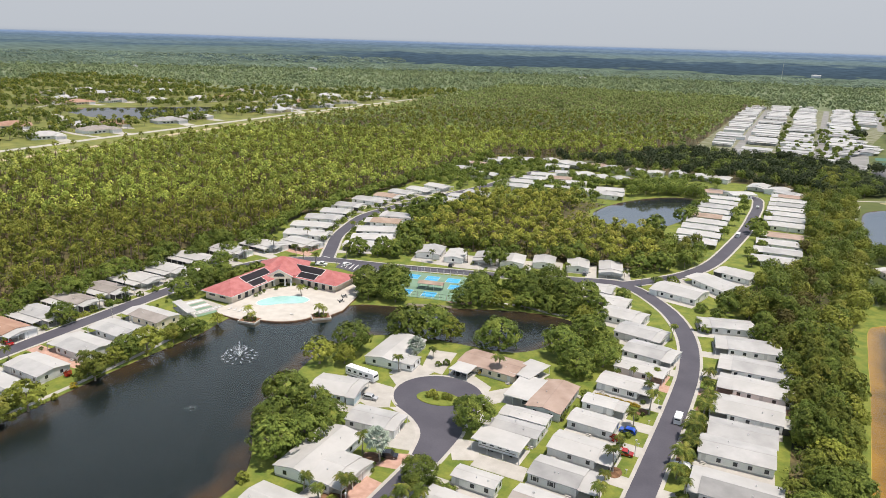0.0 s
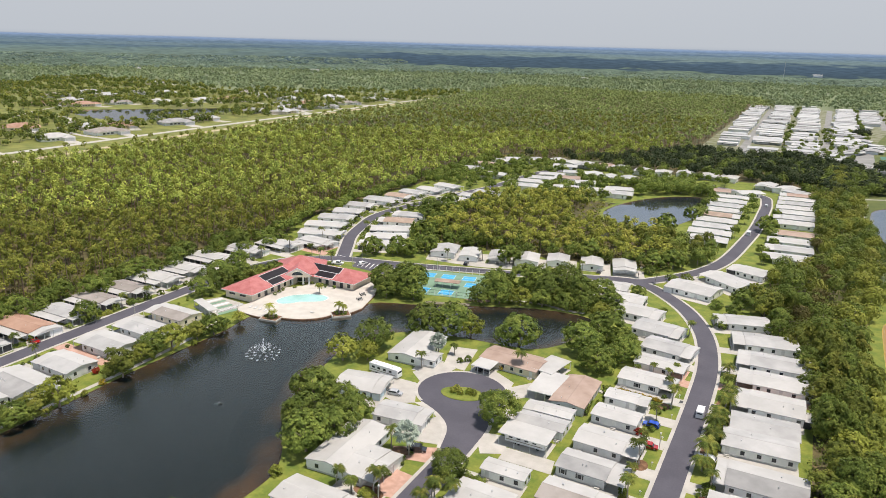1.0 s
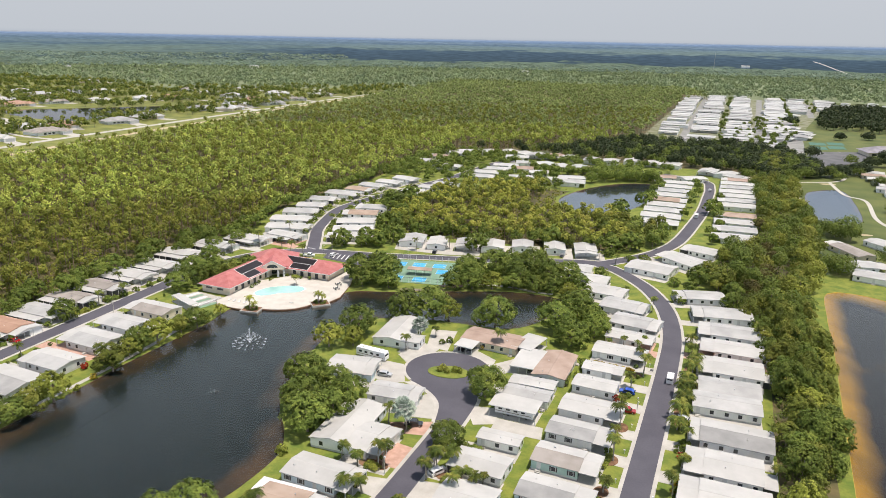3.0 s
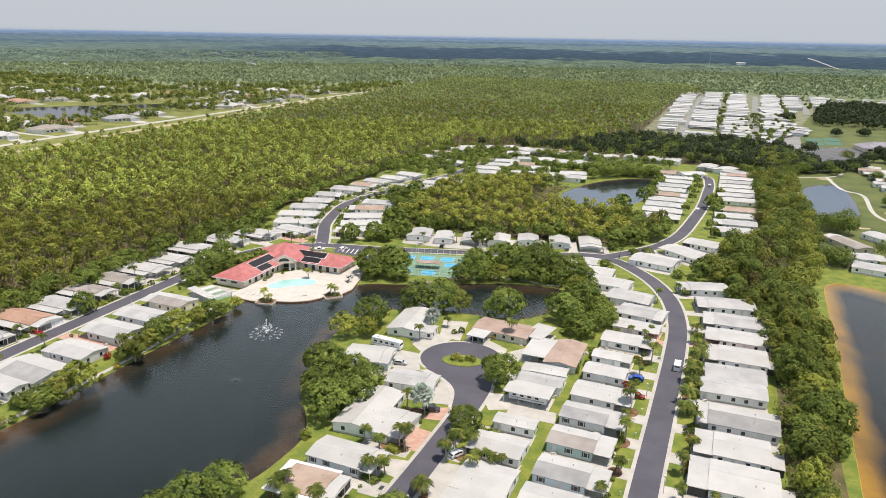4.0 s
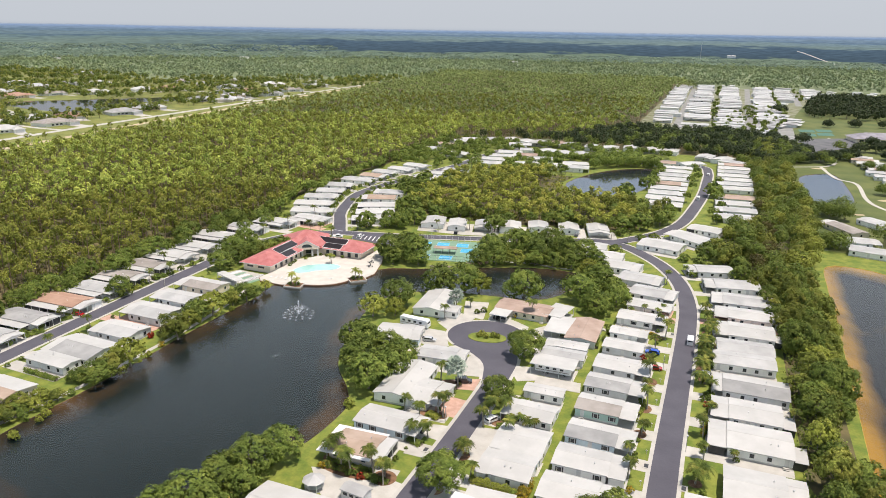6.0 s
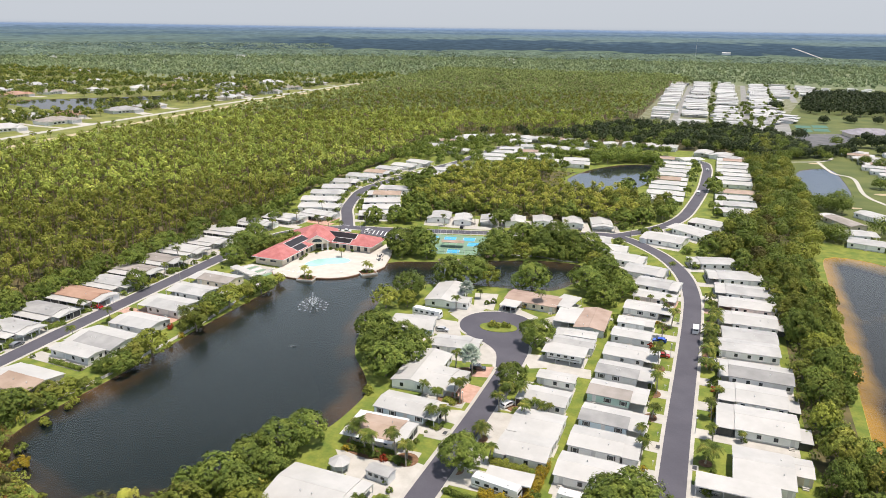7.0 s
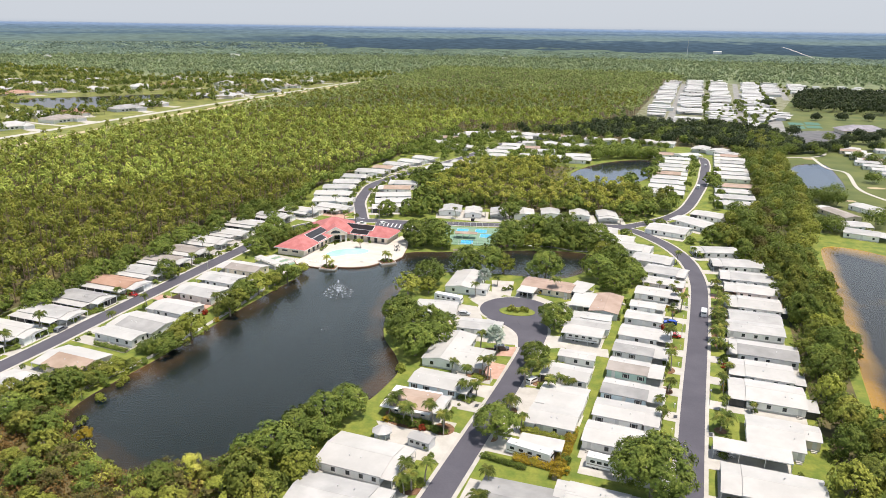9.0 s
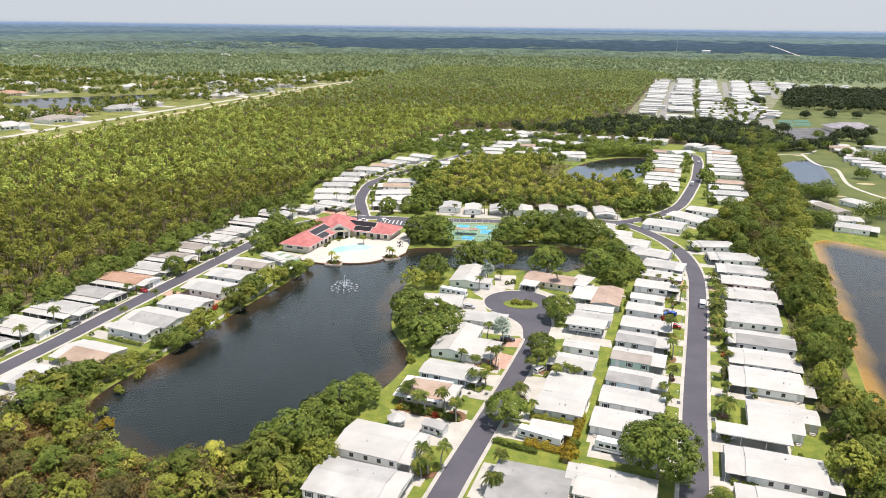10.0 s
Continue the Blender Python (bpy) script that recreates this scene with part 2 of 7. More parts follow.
_t.links.new(ramp_of(_t, noise_of(_t, 0.5), [(0.3, (0.26, 0.50, 0.46)), (0.7, (0.34, 0.57, 0.52))]), _p.inputs["Base Color"])
_p.inputs["Roughness"].default_value = 0.08

# far country at the horizon: woods, fields; haze, dark cloud-shadow belt painted in, glowing
BACKDROP, _t, _n, _p = nodes_of("haze_painted_distance")
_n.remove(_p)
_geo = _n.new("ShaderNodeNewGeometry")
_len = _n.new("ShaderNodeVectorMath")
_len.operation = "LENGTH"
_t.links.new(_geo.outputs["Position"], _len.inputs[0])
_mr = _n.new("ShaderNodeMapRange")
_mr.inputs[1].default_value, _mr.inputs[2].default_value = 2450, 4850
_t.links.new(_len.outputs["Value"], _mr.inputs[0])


def _madd(a, k, c):
    n = _n.new("ShaderNodeMath")
    n.operation = "MULTIPLY_ADD"
    _t.links.new(a, n.inputs[0])
    n.inputs[1].default_value = k
    if isinstance(c, float):
        n.inputs[2].default_value = c
    else:
        _t.links.new(c, n.inputs[2])
    return n.outputs[0]


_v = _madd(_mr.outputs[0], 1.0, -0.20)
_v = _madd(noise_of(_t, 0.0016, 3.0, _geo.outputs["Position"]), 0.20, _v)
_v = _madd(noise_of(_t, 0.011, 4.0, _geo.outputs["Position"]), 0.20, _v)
# the low dark stops paint a cloud shadow across the middle
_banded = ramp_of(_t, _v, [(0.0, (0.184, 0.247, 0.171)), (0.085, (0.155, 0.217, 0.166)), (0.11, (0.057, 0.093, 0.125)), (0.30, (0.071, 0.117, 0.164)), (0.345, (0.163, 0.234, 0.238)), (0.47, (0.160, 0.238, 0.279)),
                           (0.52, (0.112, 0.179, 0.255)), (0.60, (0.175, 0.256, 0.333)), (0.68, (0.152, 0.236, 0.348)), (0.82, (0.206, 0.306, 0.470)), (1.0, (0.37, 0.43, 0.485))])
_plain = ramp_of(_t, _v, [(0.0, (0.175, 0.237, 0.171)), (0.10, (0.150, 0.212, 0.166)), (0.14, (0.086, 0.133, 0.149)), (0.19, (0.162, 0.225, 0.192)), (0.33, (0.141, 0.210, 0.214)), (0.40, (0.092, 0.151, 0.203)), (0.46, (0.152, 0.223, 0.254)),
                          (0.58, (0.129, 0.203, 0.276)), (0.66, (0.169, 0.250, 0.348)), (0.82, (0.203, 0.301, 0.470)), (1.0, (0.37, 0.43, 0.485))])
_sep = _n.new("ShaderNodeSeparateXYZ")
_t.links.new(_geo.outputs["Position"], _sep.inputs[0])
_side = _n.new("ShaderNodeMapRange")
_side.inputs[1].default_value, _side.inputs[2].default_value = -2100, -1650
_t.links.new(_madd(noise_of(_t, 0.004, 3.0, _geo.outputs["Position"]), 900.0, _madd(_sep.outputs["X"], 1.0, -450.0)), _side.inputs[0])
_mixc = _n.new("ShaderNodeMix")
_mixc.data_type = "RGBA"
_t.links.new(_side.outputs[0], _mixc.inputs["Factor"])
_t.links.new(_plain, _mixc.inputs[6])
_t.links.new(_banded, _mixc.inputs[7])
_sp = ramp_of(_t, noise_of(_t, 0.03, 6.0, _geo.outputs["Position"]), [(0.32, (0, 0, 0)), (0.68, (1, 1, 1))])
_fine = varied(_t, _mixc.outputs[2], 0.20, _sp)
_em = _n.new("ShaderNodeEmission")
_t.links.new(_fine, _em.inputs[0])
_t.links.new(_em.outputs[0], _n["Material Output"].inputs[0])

# ---- building tools ----


class Shape:
    """Collects corners and faces for one mesh."""

    def __init__(self):
        self.v, self.f = [], []

    def face(self, *pts):
        n = len(self.v)
        self.v += [tuple(p) for p in pts]
        self.f.append(tuple(range(n, n + len(pts))))
        return self

    def box(self, x0, y0, z0, x1, y1, z1):
        n = len(self.v)
        self.v += [(x0, y0, z0), (x1, y0, z0), (x1, y1, z0), (x0, y1, z0), (x0, y0, z1), (x1, y0, z1), (x1, y1, z1), (x0, y1, z1)]
        self.f += [tuple(n + i for i in q) for q in ((3, 2, 1, 0), (4, 5, 6, 7), (0, 1, 5, 4), (1, 2, 6, 5), (2, 3, 7, 6), (3, 0, 4, 7))]
        return self

    def prism(self, poly, z0, z1):
        """A flat outline, counter-clockwise, raised from z0 to z1."""
        n, k = len(self.v), len(poly)
        self.v += [(x, y, z0) for x, y in poly] + [(x, y, z1) for x, y in poly]
        self.f.append(tuple(range(n + k - 1, n - 1, -1)))
        self.f.append(tuple(range(n + k, n + 2 * k)))
        self.f += [(n + i, n + (i + 1) % k, n + k + (i + 1) % k, n + k + i) for i in range(k)]
        return self

    def across(self, prof, y0, y1):
        """A side outline in x and z, drawn across from y0 to y1."""
        n, k = len(self.v), len(prof)
        self.v += [(x, y0, z) for x, z in prof] + [(x, y1, z) for x, z in prof]
        self.f.append(tuple(range(n, n + k)))
        self.f.append(tuple(range(n + 2 * k - 1, n + k - 1, -1)))
        self.f += [(n + (i + 1) % k, n + i, n + k + i, n + k + (i + 1) % k) for i in range(k)]
        return self

    def along(self, prof, x0, x1):
        """An end outline in y and z, drawn along from x0 to x1."""
        n, k = len(self.v), len(prof)
        self.v += [(x0, y, z) for y, z in prof] + [(x1, y, z) for y, z in prof]
        self.f.append(tuple(range(n + k - 1, n - 1, -1)))
        self.f.append(tuple(range(n + k, n + 2 * k)))
        self.f += [(n + i, n + (i + 1) % k, n + k + (i + 1) % k, n + k + i) for i in range(k)]
        return self

    def tube(self, pts, radii, sides=6):
        n, k = len(self.v), sides
        for (x, y, z), r in zip(pts, radii):
            self.v += [(x + r * math.cos(2 * math.pi * i / k), y + r * math.sin(2 * math.pi * i / k), z) for i in range(k)]
        for j in range(len(pts) - 1):
            self.f += [(n + j * k + i, n + j * k + (i + 1) % k, n + (j + 1) * k + (i + 1) % k, n + (j + 1) * k + i) for i in range(k)]
        self.f.append(tuple(n + (len(pts) - 1) * k + i for i in range(k)))
        return self

    def wheel(self, x, y, z, r, w, sides=14):
        n = len(self.v)
        for yy in (y - w / 2, y + w / 2):
            self.v += [(x + r * math.cos(2 * math.pi * i / sides), yy, z + r * math.sin(2 * math.pi * i / sides)) for i in range(sides)]
        self.f.append(tuple(range(n, n + sides)))
        self.f.append(tuple(range(n + 2 * sides - 1, n + sides - 1, -1)))
        self.f += [(n + (i + 1) % sides, n + i, n + sides + i, n + sides + (i + 1) % sides) for i in range(sides)]
        return self

    def mesh(self, name, material):
        me = bpy.data.meshes.new(name)
        me.from_pydata(self.v, [], self.f)
        me.materials.append(material)
        me.update()
        return me


def part(name, shape, material, parent, label=""):
    ob = new(name, shape.mesh(name, material) if isinstance(shape, Shape) else shape)
    ob.parent = parent
    if label:
        ob["label"] = label
    return ob


def thing(name, label, category, m, group="", kind=""):
    ob = new(name)
    ob.empty_display_size = 0.5
    ob.matrix_basis = m
    return tagged(ob, label, category, group, kind)


def setting(name, shape, material, label="", kind="structure", category=""):
    return tagged(new(name, shape.mesh(name, material)), label, category or name.split("_")[0], "", kind)


def smooth_line(pts, step=3.0, closed=False):
    """A soft curve through the points."""
    p = [Vector((*q, 0)) for q in pts]
    n = len(p)
    out = []
    for i in range(n if closed else n - 1):
        a = p[(i - 1) % n] if closed or i else p[0]
        b, c = p[i], p[(i + 1) % n]
        d = p[(i + 2) % n] if closed or i + 2 < n else p[-1]
        k = max(2, int((c - b).length / step))
        for j in range(k):
            s = j / k
            q = 0.5 * ((2 * b) + (c - a) * s + (2 * a - 5 * b + 4 * c - d) * s * s + (3 * b - a - 3 * c + d) * s ** 3)
            out.append((q.x, q.y))
    if not closed:
        out.append(tuple(p[-1][:2]))
    return out


def ribbon(pts, width, z, depth=0.1, step=4.0):
    line = smooth_line(pts, step)
    sh = Shape()
    sides = []
    for i, (x, y) in enumerate(line):
        x0, y0 = line[max(i - 1, 0)]
        x1, y1 = line[min(i + 1, len(line) - 1)]
        d = Vector((x1 - x0, y1 - y0)).normalized()
        sides.append(((x - d.y * width / 2, y + d.x * width / 2), (x + d.y * width / 2, y - d.x * width / 2)))
    for (l0, r0), (l1, r1) in zip(sides, sides[1:]):
        sh.face((*r0, z), (*r1, z), (*l1, z), (*l0, z))
        sh.face((*l0, z), (*l1, z), (*l1, z - depth), (*l0, z - depth))
        sh.face((*r1, z), (*r0, z), (*r0, z - depth), (*r1, z - depth))
    return sh


def ring_points(cx, cy, rx, ry, n=36, turn=0.0):
    c, s = math.cos(radians(turn)), math.sin(radians(turn))
    out = []
    for i in range(n):
        a = 2 * math.pi * i / n
        x, y = rx * math.cos(a), ry * math.sin(a)
        out.append((cx + c * x - s * y, cy + s * x + c * y))
    return out


def inside(poly, pts):
    """Which of the points (n x 2) lie within the outline."""
    x, y = pts[:, 0], pts[:, 1]
    hit = np.zeros(len(pts), bool)
    for (x0, y0), (x1, y1) in zip(poly, poly[1:] + poly[:1]):
        if y0 == y1:
            continue
        hit ^= ((y0 > y) != (y1 > y)) & (x < (x1 - x0) * (y - y0) / (y1 - y0) + x0)
    return hit


def scatter(poly, spacing, rng, holes=()):
    """Points about so far apart within an outline, unevenly."""
    a = np.array(poly)
    lo, hi = a.min(0), a.max(0)
    gx, gy = np.meshgrid(np.arange(lo[0], hi[0], spacing), np.arange(lo[1], hi[1], spacing))
    p = np.stack([gx.ravel(), gy.ravel()], 1) + rng.uniform(-0.5, 0.5, (gx.size, 2)) * spacing * 1.1
    keep = inside(list(poly), p)
    for h in holes:
        keep &= ~inside(list(h), p)
    return p[keep]


def quads_mesh(name, centres, size, material, rng, upward=0.5, stretch=1.0, extra=None, lean=None, bark=None):
    """A mesh of leaves: one small tilted four-cornered blade at each centre."""
    n = len(centres)
    nor = rng.normal(size=(n, 3)) * (0.48 if lean is not None else 1.0) + np.array((0, 0, upward))
    if lean is not None:
        nor += lean
    nor /= np.linalg.norm(nor, axis=1, keepdims=True)
    ref = rng.normal(size=(n, 3))
    u = np.cross(nor, ref)
    u /= np.linalg.norm(u, axis=1, keepdims=True) + 1e-9
    w = np.cross(nor, u)
    s = (np.asarray(size) * rng.uniform(0.6, 1.3, n))[:, None] * 0.5
    u, w = u * s * stretch, w * s
    v = np.stack([centres - u - 0.35 * w, centres + 0.2 * u - w, centres + u + 0.35 * w, centres - 0.2 * u + w], 1).reshape(-1, 3)
    loops = np.arange(4 * n)
    starts, totals = np.arange(n) * 4, np.full(n, 4)
    if extra is not None:
        ev, ef = extra
        loops = np.concatenate([loops, ef.ravel() + len(v)])
        starts = np.concatenate([starts, 4 * n + np.arange(len(ef)) * ef.shape[1]])
        totals = np.concatenate([totals, np.full(len(ef), ef.shape[1])])
        v = np.concatenate([v, ev])
    me = bpy.data.meshes.new(name)
    me.vertices.add(len(v))
    me.vertices.foreach_set("co", v.astype(np.float32).ravel())
    me.loops.add(len(loops))
    me.loops.foreach_set("vertex_index", loops.astype(np.int32))
    me.polygons.add(len(starts))
    me.polygons.foreach_set("loop_start", starts.astype(np.int32))
    me.polygons.foreach_set("loop_total", totals.astype(np.int32))
    me.materials.append(material)
    if extra is not None:
        me.materials.append(bark or BARK)
        idx = np.zeros(len(starts), np.int32)
        idx[n:] = 1
        me.polygons.foreach_set("material_index", idx)
    me.update(calc_edges=True)
    return me


def wood(name, pts, height, crown, clumps, leaves, leaf, material, label, rng, low=0.45, trunks=True, flat=0.6, category="woodland", bark=None, upward=0.45):
    """Many trees as one stand: each a thin trunk and a domed crown of separate sprigs."""
    n = len(pts)
    h = rng.uniform(height[0], height[1], n)
    r = rng.uniform(crown[0], crown[1], n)
    depth = np.minimum(h * (1 - low), r * 2.3)
    a = rng.uniform(0, 2 * math.pi, (n, 1)) + np.arange(clumps)[None, :] * 2.39996 + rng.uniform(-0.4, 0.4, (n, clumps))
    up = 1 - 1.45 * (np.arange(clumps)[None, :] + rng.uniform(0.1, 0.9, (n, clumps))) / clumps
    ring = np.sqrt(np.maximum(1 - up * up, 0)) * rng.uniform(0.72, 1.1, (n, clumps))
    d = np.stack([ring * np.cos(a), ring * np.sin(a), up * rng.uniform(0.85, 1.1, (n, clumps))], 2)
    half = np.stack([r, r, depth * 0.5], 1)
    core = np.concatenate([pts, (h - depth * 0.55)[:, None]], 1)
    c = core[:, None, :] + d * half[:, None, :] * 0.66
    off = rng.normal(size=(n, clumps, leaves, 3)) + 0.5 * d[:, :, None, :]
    off /= np.linalg.norm(off, axis=3, keepdims=True)
    size = r[:, None, None, None] * (1.0 if clumps < 6 else 0.42) * rng.uniform(0.7, 1.25, (n, clumps, 1, 1))
    cen = c[:, :, None, :] + off * rng.uniform(0.5, 1.0, (n, clumps, leaves, 1)) * size * np.array((1, 1, flat))
    ln = (0.95 * d[:, :, None, :] + 0.75 * off).reshape(-1, 3)
    extra = None
    if trunks:
        k = 3
        ang = np.arange(k) * 2 * math.pi / k
        rr = 0.013 * h + 0.05
        base = np.stack([pts[:, :1] + rr[:, None] * np.cos(ang), pts[:, 1:] + rr[:, None] * np.sin(ang), np.zeros((n, k))], 2)
        top = np.stack([pts[:, :1] + 0.4 * rr[:, None] * np.cos(ang), pts[:, 1:] + 0.4 * rr[:, None] * np.sin(ang), np.repeat(h[:, None] * 0.9, k, 1)], 2)
        ev = np.concatenate([base, top], 1).reshape(-1, 3)
        ids = np.arange(n)[:, None] * 2 * k
        ef = np.concatenate([np.stack([ids[:, 0] + i, ids[:, 0] + (i + 1) % k, ids[:, 0] + k + (i + 1) % k, ids[:, 0] + k + i], 1) for i in range(k)])
        extra = (ev, ef)
    return tagged(new(name, quads_mesh(name, cen.reshape(-1, 3), leaf, material, rng, upward, extra=extra, lean=ln, bark=bark)), label, category, "", "stuff")

# ---- ground, lakes, roads ----
from mathutils import geometry

LAKE_MAIN = smooth_line([(-156, 40), (-168, 43), (-177, 48), (-181, 58), (-181, 72), (-180, 88), (-180, 108), (-180.5, 128), (-180, 148), (-179.5, 166), (-181, 179),
                         (-180, 187), (-170, 194), (-160, 204), (-152, 214), (-147, 220), (-134, 225), (-112, 236), (-88, 246), (-71, 247), (-63, 241),
                         (-62, 231), (-68, 223), (-72, 214), (-78, 208), (-88, 206), (-100, 205), (-112, 203), (-124, 198), (-132, 189), (-134, 175),
                         (-131, 158), (-127, 142), (-121, 128), (-112, 117), (-107, 108), (-106.5, 98), (-108, 86), (-113, 75), (-117, 62), (-121, 52), (-133, 42), (-145, 37)], 3.0, True)
LAKE_NORTH = smooth_line([(-113, 435), (-106, 470), (-90, 500), (-74, 514), (-59, 514), (-56, 480), (-59, 446), (-70, 412), (-86, 404), (-104, 414)], 5.0, True)
POND = smooth_line([(42, 533), (54, 552), (67, 556), (70, 518), (67, 455), (52, 437), (42, 444), (39, 486)], 5.0, True)
LAKE_EAST = smooth_line([(34, 302), (31, 270), (30, 237), (27, 176), (25, 134), (23.6, 100), (25, 60), (28, 10), (70, -20), (130, 0), (150, 120), (140, 240), (95, 284), (64, 296), (49, 305)], 5.0, True)
ESTATE_LAKE = smooth_line([(-909, 633), (-856, 705), (-803, 770), (-745, 850), (-730, 840), (-742, 760), (-752, 690), (-735, 600), (-790, 590), (-838, 600)], 12.0, True)
LAKES = [LAKE_MAIN, LAKE_NORTH, POND, LAKE_EAST, ESTATE_LAKE]

WEST_WOOD = [(-257, 40), (-257, 200), (-256, 252), (-246, 282), (-254, 300), (-262, 345), (-262, 395), (-256, 440), (-262, 540), (-250, 615), (-160, 640), (-110, 770), (-106, 790), (-100, 1390), (-60, 1420),
             (-100, 1600), (-640, 1600), (-565, 1000), (-541, 690), (-520, 500), (-521, 380), (-526, 250), (-450, 100), (-330, 30)]
PRESERVE = [(-190, 362), (-180, 318), (-150, 310), (-60, 322), (-50, 345), (-62, 372), (-62, 400), (-86, 400), (-108, 412), (-117, 435), (-112, 462), (-140, 462), (-190, 425)]
EAST_HEDGE = [(12, 20), (21.5, 20), (22, 130), (22.5, 176), (24, 237), (26, 285), (31, 325), (38, 385), (38, 435), (34, 470), (37, 560), (41, 640), (41, 690), (16, 690), (12, 610), (8, 552), (8, 430), (9, 372), (4, 352), (-8, 345), (-12, 310), (-10, 282), (4, 262), (9.5, 240), (9, 170), (9.5, 118), (11, 112)]
SOUTH_WOOD = [(-215, -20), (-100, -20), (-103, 28), (-119, 49), (-133, 40), (-146, 35), (-157, 37), (-168, 45), (-177, 55), (-190, 52), (-215, 40)]
DARK_BELT = [(-250, 612), (-160, 635), (-108, 760), (-20, 745), (40, 720), (60, 640), (40, 580), (20, 560), (0, 575), (-30, 600), (-110, 604), (-200, 612)]
GOLF = [(38, 330), (330, 320), (330, 1500), (150, 1500), (75, 1000), (46, 760), (42, 640), (38, 560), (38, 480)]
TOWN = [(-256, -60), (170, -60), (170, 320), (36, 330), (36, 580), (0, 600), (-110, 606), (-250, 612), (-262, 540), (-256, 440), (-262, 395), (-262, 345), (-254, 300), (-246, 282), (-256, 252)]
PARK = [(-106, 775), (-20, 735), (46, 760), (75, 1000), (150, 1500), (-104, 1490)]
ESTATES = [(-526, 250), (-521, 380), (-520, 500), (-541, 690), (-565, 1000), (-632, 1400), (-760, 1300), (-900, 1190), (-1050, 1080), (-1300, 1150), (-1560, 1180), (-1560, 1050), (-1250, 600), (-900, 400), (-700, 280)]
ZONES = [(TOWN, LAWN), (WEST_WOOD, FLOOR), (PRESERVE, FLOOR), (EAST_HEDGE, FLOOR), (SOUTH_WOOD, FLOOR), (DARK_BELT, FLOOR), (GOLF, TURF), (PARK, PARKLAND), (ESTATES, GRASS)]


def ground_sheet():
    loops = LAKES + [z for z, _ in ZONES] + [ring_points(0, 0, 4950, 4950, 72)]
    verts, edges = [], []
    for lp in loops:
        n = len(verts)
        verts += [Vector(p) for p in lp]
        edges += [(n + i, n + (i + 1) % len(lp)) for i in range(len(lp))]
    v, _, f, *_ = geometry.delaunay_2d_cdt(verts, edges, [], 0, 0.01)
    v = np.array([tuple(p) for p in v])
    f = np.array([tuple(t) for t in f])
    mid = v[f].mean(1)
    keep = np.ones(len(f), bool)
    for lk in LAKES:
        keep &= ~inside(lk, mid)
    me = bpy.data.meshes.new("ground")
    me.from_pydata([(x, y, 0.0) for x, y in v], [], [tuple(int(i) for i in t) for t in f[keep]])
    mats = [FARLAND, LAWN, FLOOR, GRASS, TURF, PARKLAND]
    for m in mats:
        me.materials.append(m)
    idx = np.zeros(len(f), np.int32)
    for z, m in ZONES:
        idx[inside(z, mid)] = mats.index(m)
    me.polygons.foreach_set("material_index", idx[keep])
    me.update()
    tagged(new("ground", me), "flat green land of lawns, woods and fields", "ground", "", "structure")


ground_sheet()


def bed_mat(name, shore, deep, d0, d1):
    """A bed of sand colour at the edge, darkened with depth for light lost in the water."""
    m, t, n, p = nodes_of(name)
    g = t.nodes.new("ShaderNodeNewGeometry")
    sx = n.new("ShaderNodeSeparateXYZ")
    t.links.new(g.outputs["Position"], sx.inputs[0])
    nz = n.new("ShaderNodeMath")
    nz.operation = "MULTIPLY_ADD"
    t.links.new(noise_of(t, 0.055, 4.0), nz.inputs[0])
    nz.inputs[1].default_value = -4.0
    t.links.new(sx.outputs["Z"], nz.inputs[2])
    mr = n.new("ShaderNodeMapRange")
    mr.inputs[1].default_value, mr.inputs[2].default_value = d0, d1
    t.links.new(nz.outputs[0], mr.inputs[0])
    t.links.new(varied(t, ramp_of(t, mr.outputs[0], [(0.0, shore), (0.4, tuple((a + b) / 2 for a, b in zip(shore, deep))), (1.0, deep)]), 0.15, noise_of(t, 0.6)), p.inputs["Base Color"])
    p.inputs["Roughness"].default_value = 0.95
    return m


def lake(name, outline, label, bed, shelf, water=WATER):
    n = len(outline)
    area = sum(a[0] * b[1] - b[0] * a[1] for a, b in zip(outline, outline[1:] + outline[:1]))
    sgn = 1 if area > 0 else -1
    rows = [(0, 0.0), (0.2, -0.2), (shelf * 0.4, -0.7), (shelf, -3.0)]
    rings = []
    for d, z in rows:
        ring = []
        for i, (x, y) in enumerate(outline):
            x0, y0 = outline[i - 2]
            x1, y1 = outline[(i + 2) % n]
            t = Vector((x1 - x0, y1 - y0)).normalized()
            ring.append((x - t.y * d * sgn, y + t.x * d * sgn, z))
        rings.append(ring)
    sh = Shape()
    for a, b in zip(rings, rings[1:]):
        for i in range(n):
            sh.face(a[i], a[(i + 1) % n], b[(i + 1) % n], b[i])
    sh.face(*[(x, y, -3.0) for x, y in outline])
    setting("lake_bed", sh, bed, "lake bed painted darker with depth for light lost in water", "structure", "lake bed")
    w = Shape()
    w.face(*[(x, y, -0.12) for x, y in (outline if area > 0 else outline[::-1])])
    setting(name, w, water, label, "structure", "water")


# near-black bed colour that stands in for light swallowed by deep water
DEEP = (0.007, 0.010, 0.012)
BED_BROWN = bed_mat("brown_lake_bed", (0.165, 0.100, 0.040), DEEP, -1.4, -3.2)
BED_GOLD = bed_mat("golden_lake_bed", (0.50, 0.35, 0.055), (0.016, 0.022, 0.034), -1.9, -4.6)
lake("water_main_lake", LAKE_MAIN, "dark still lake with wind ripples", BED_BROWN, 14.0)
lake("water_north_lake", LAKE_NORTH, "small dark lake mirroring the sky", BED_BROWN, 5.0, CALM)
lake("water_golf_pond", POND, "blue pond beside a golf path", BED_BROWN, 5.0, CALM)
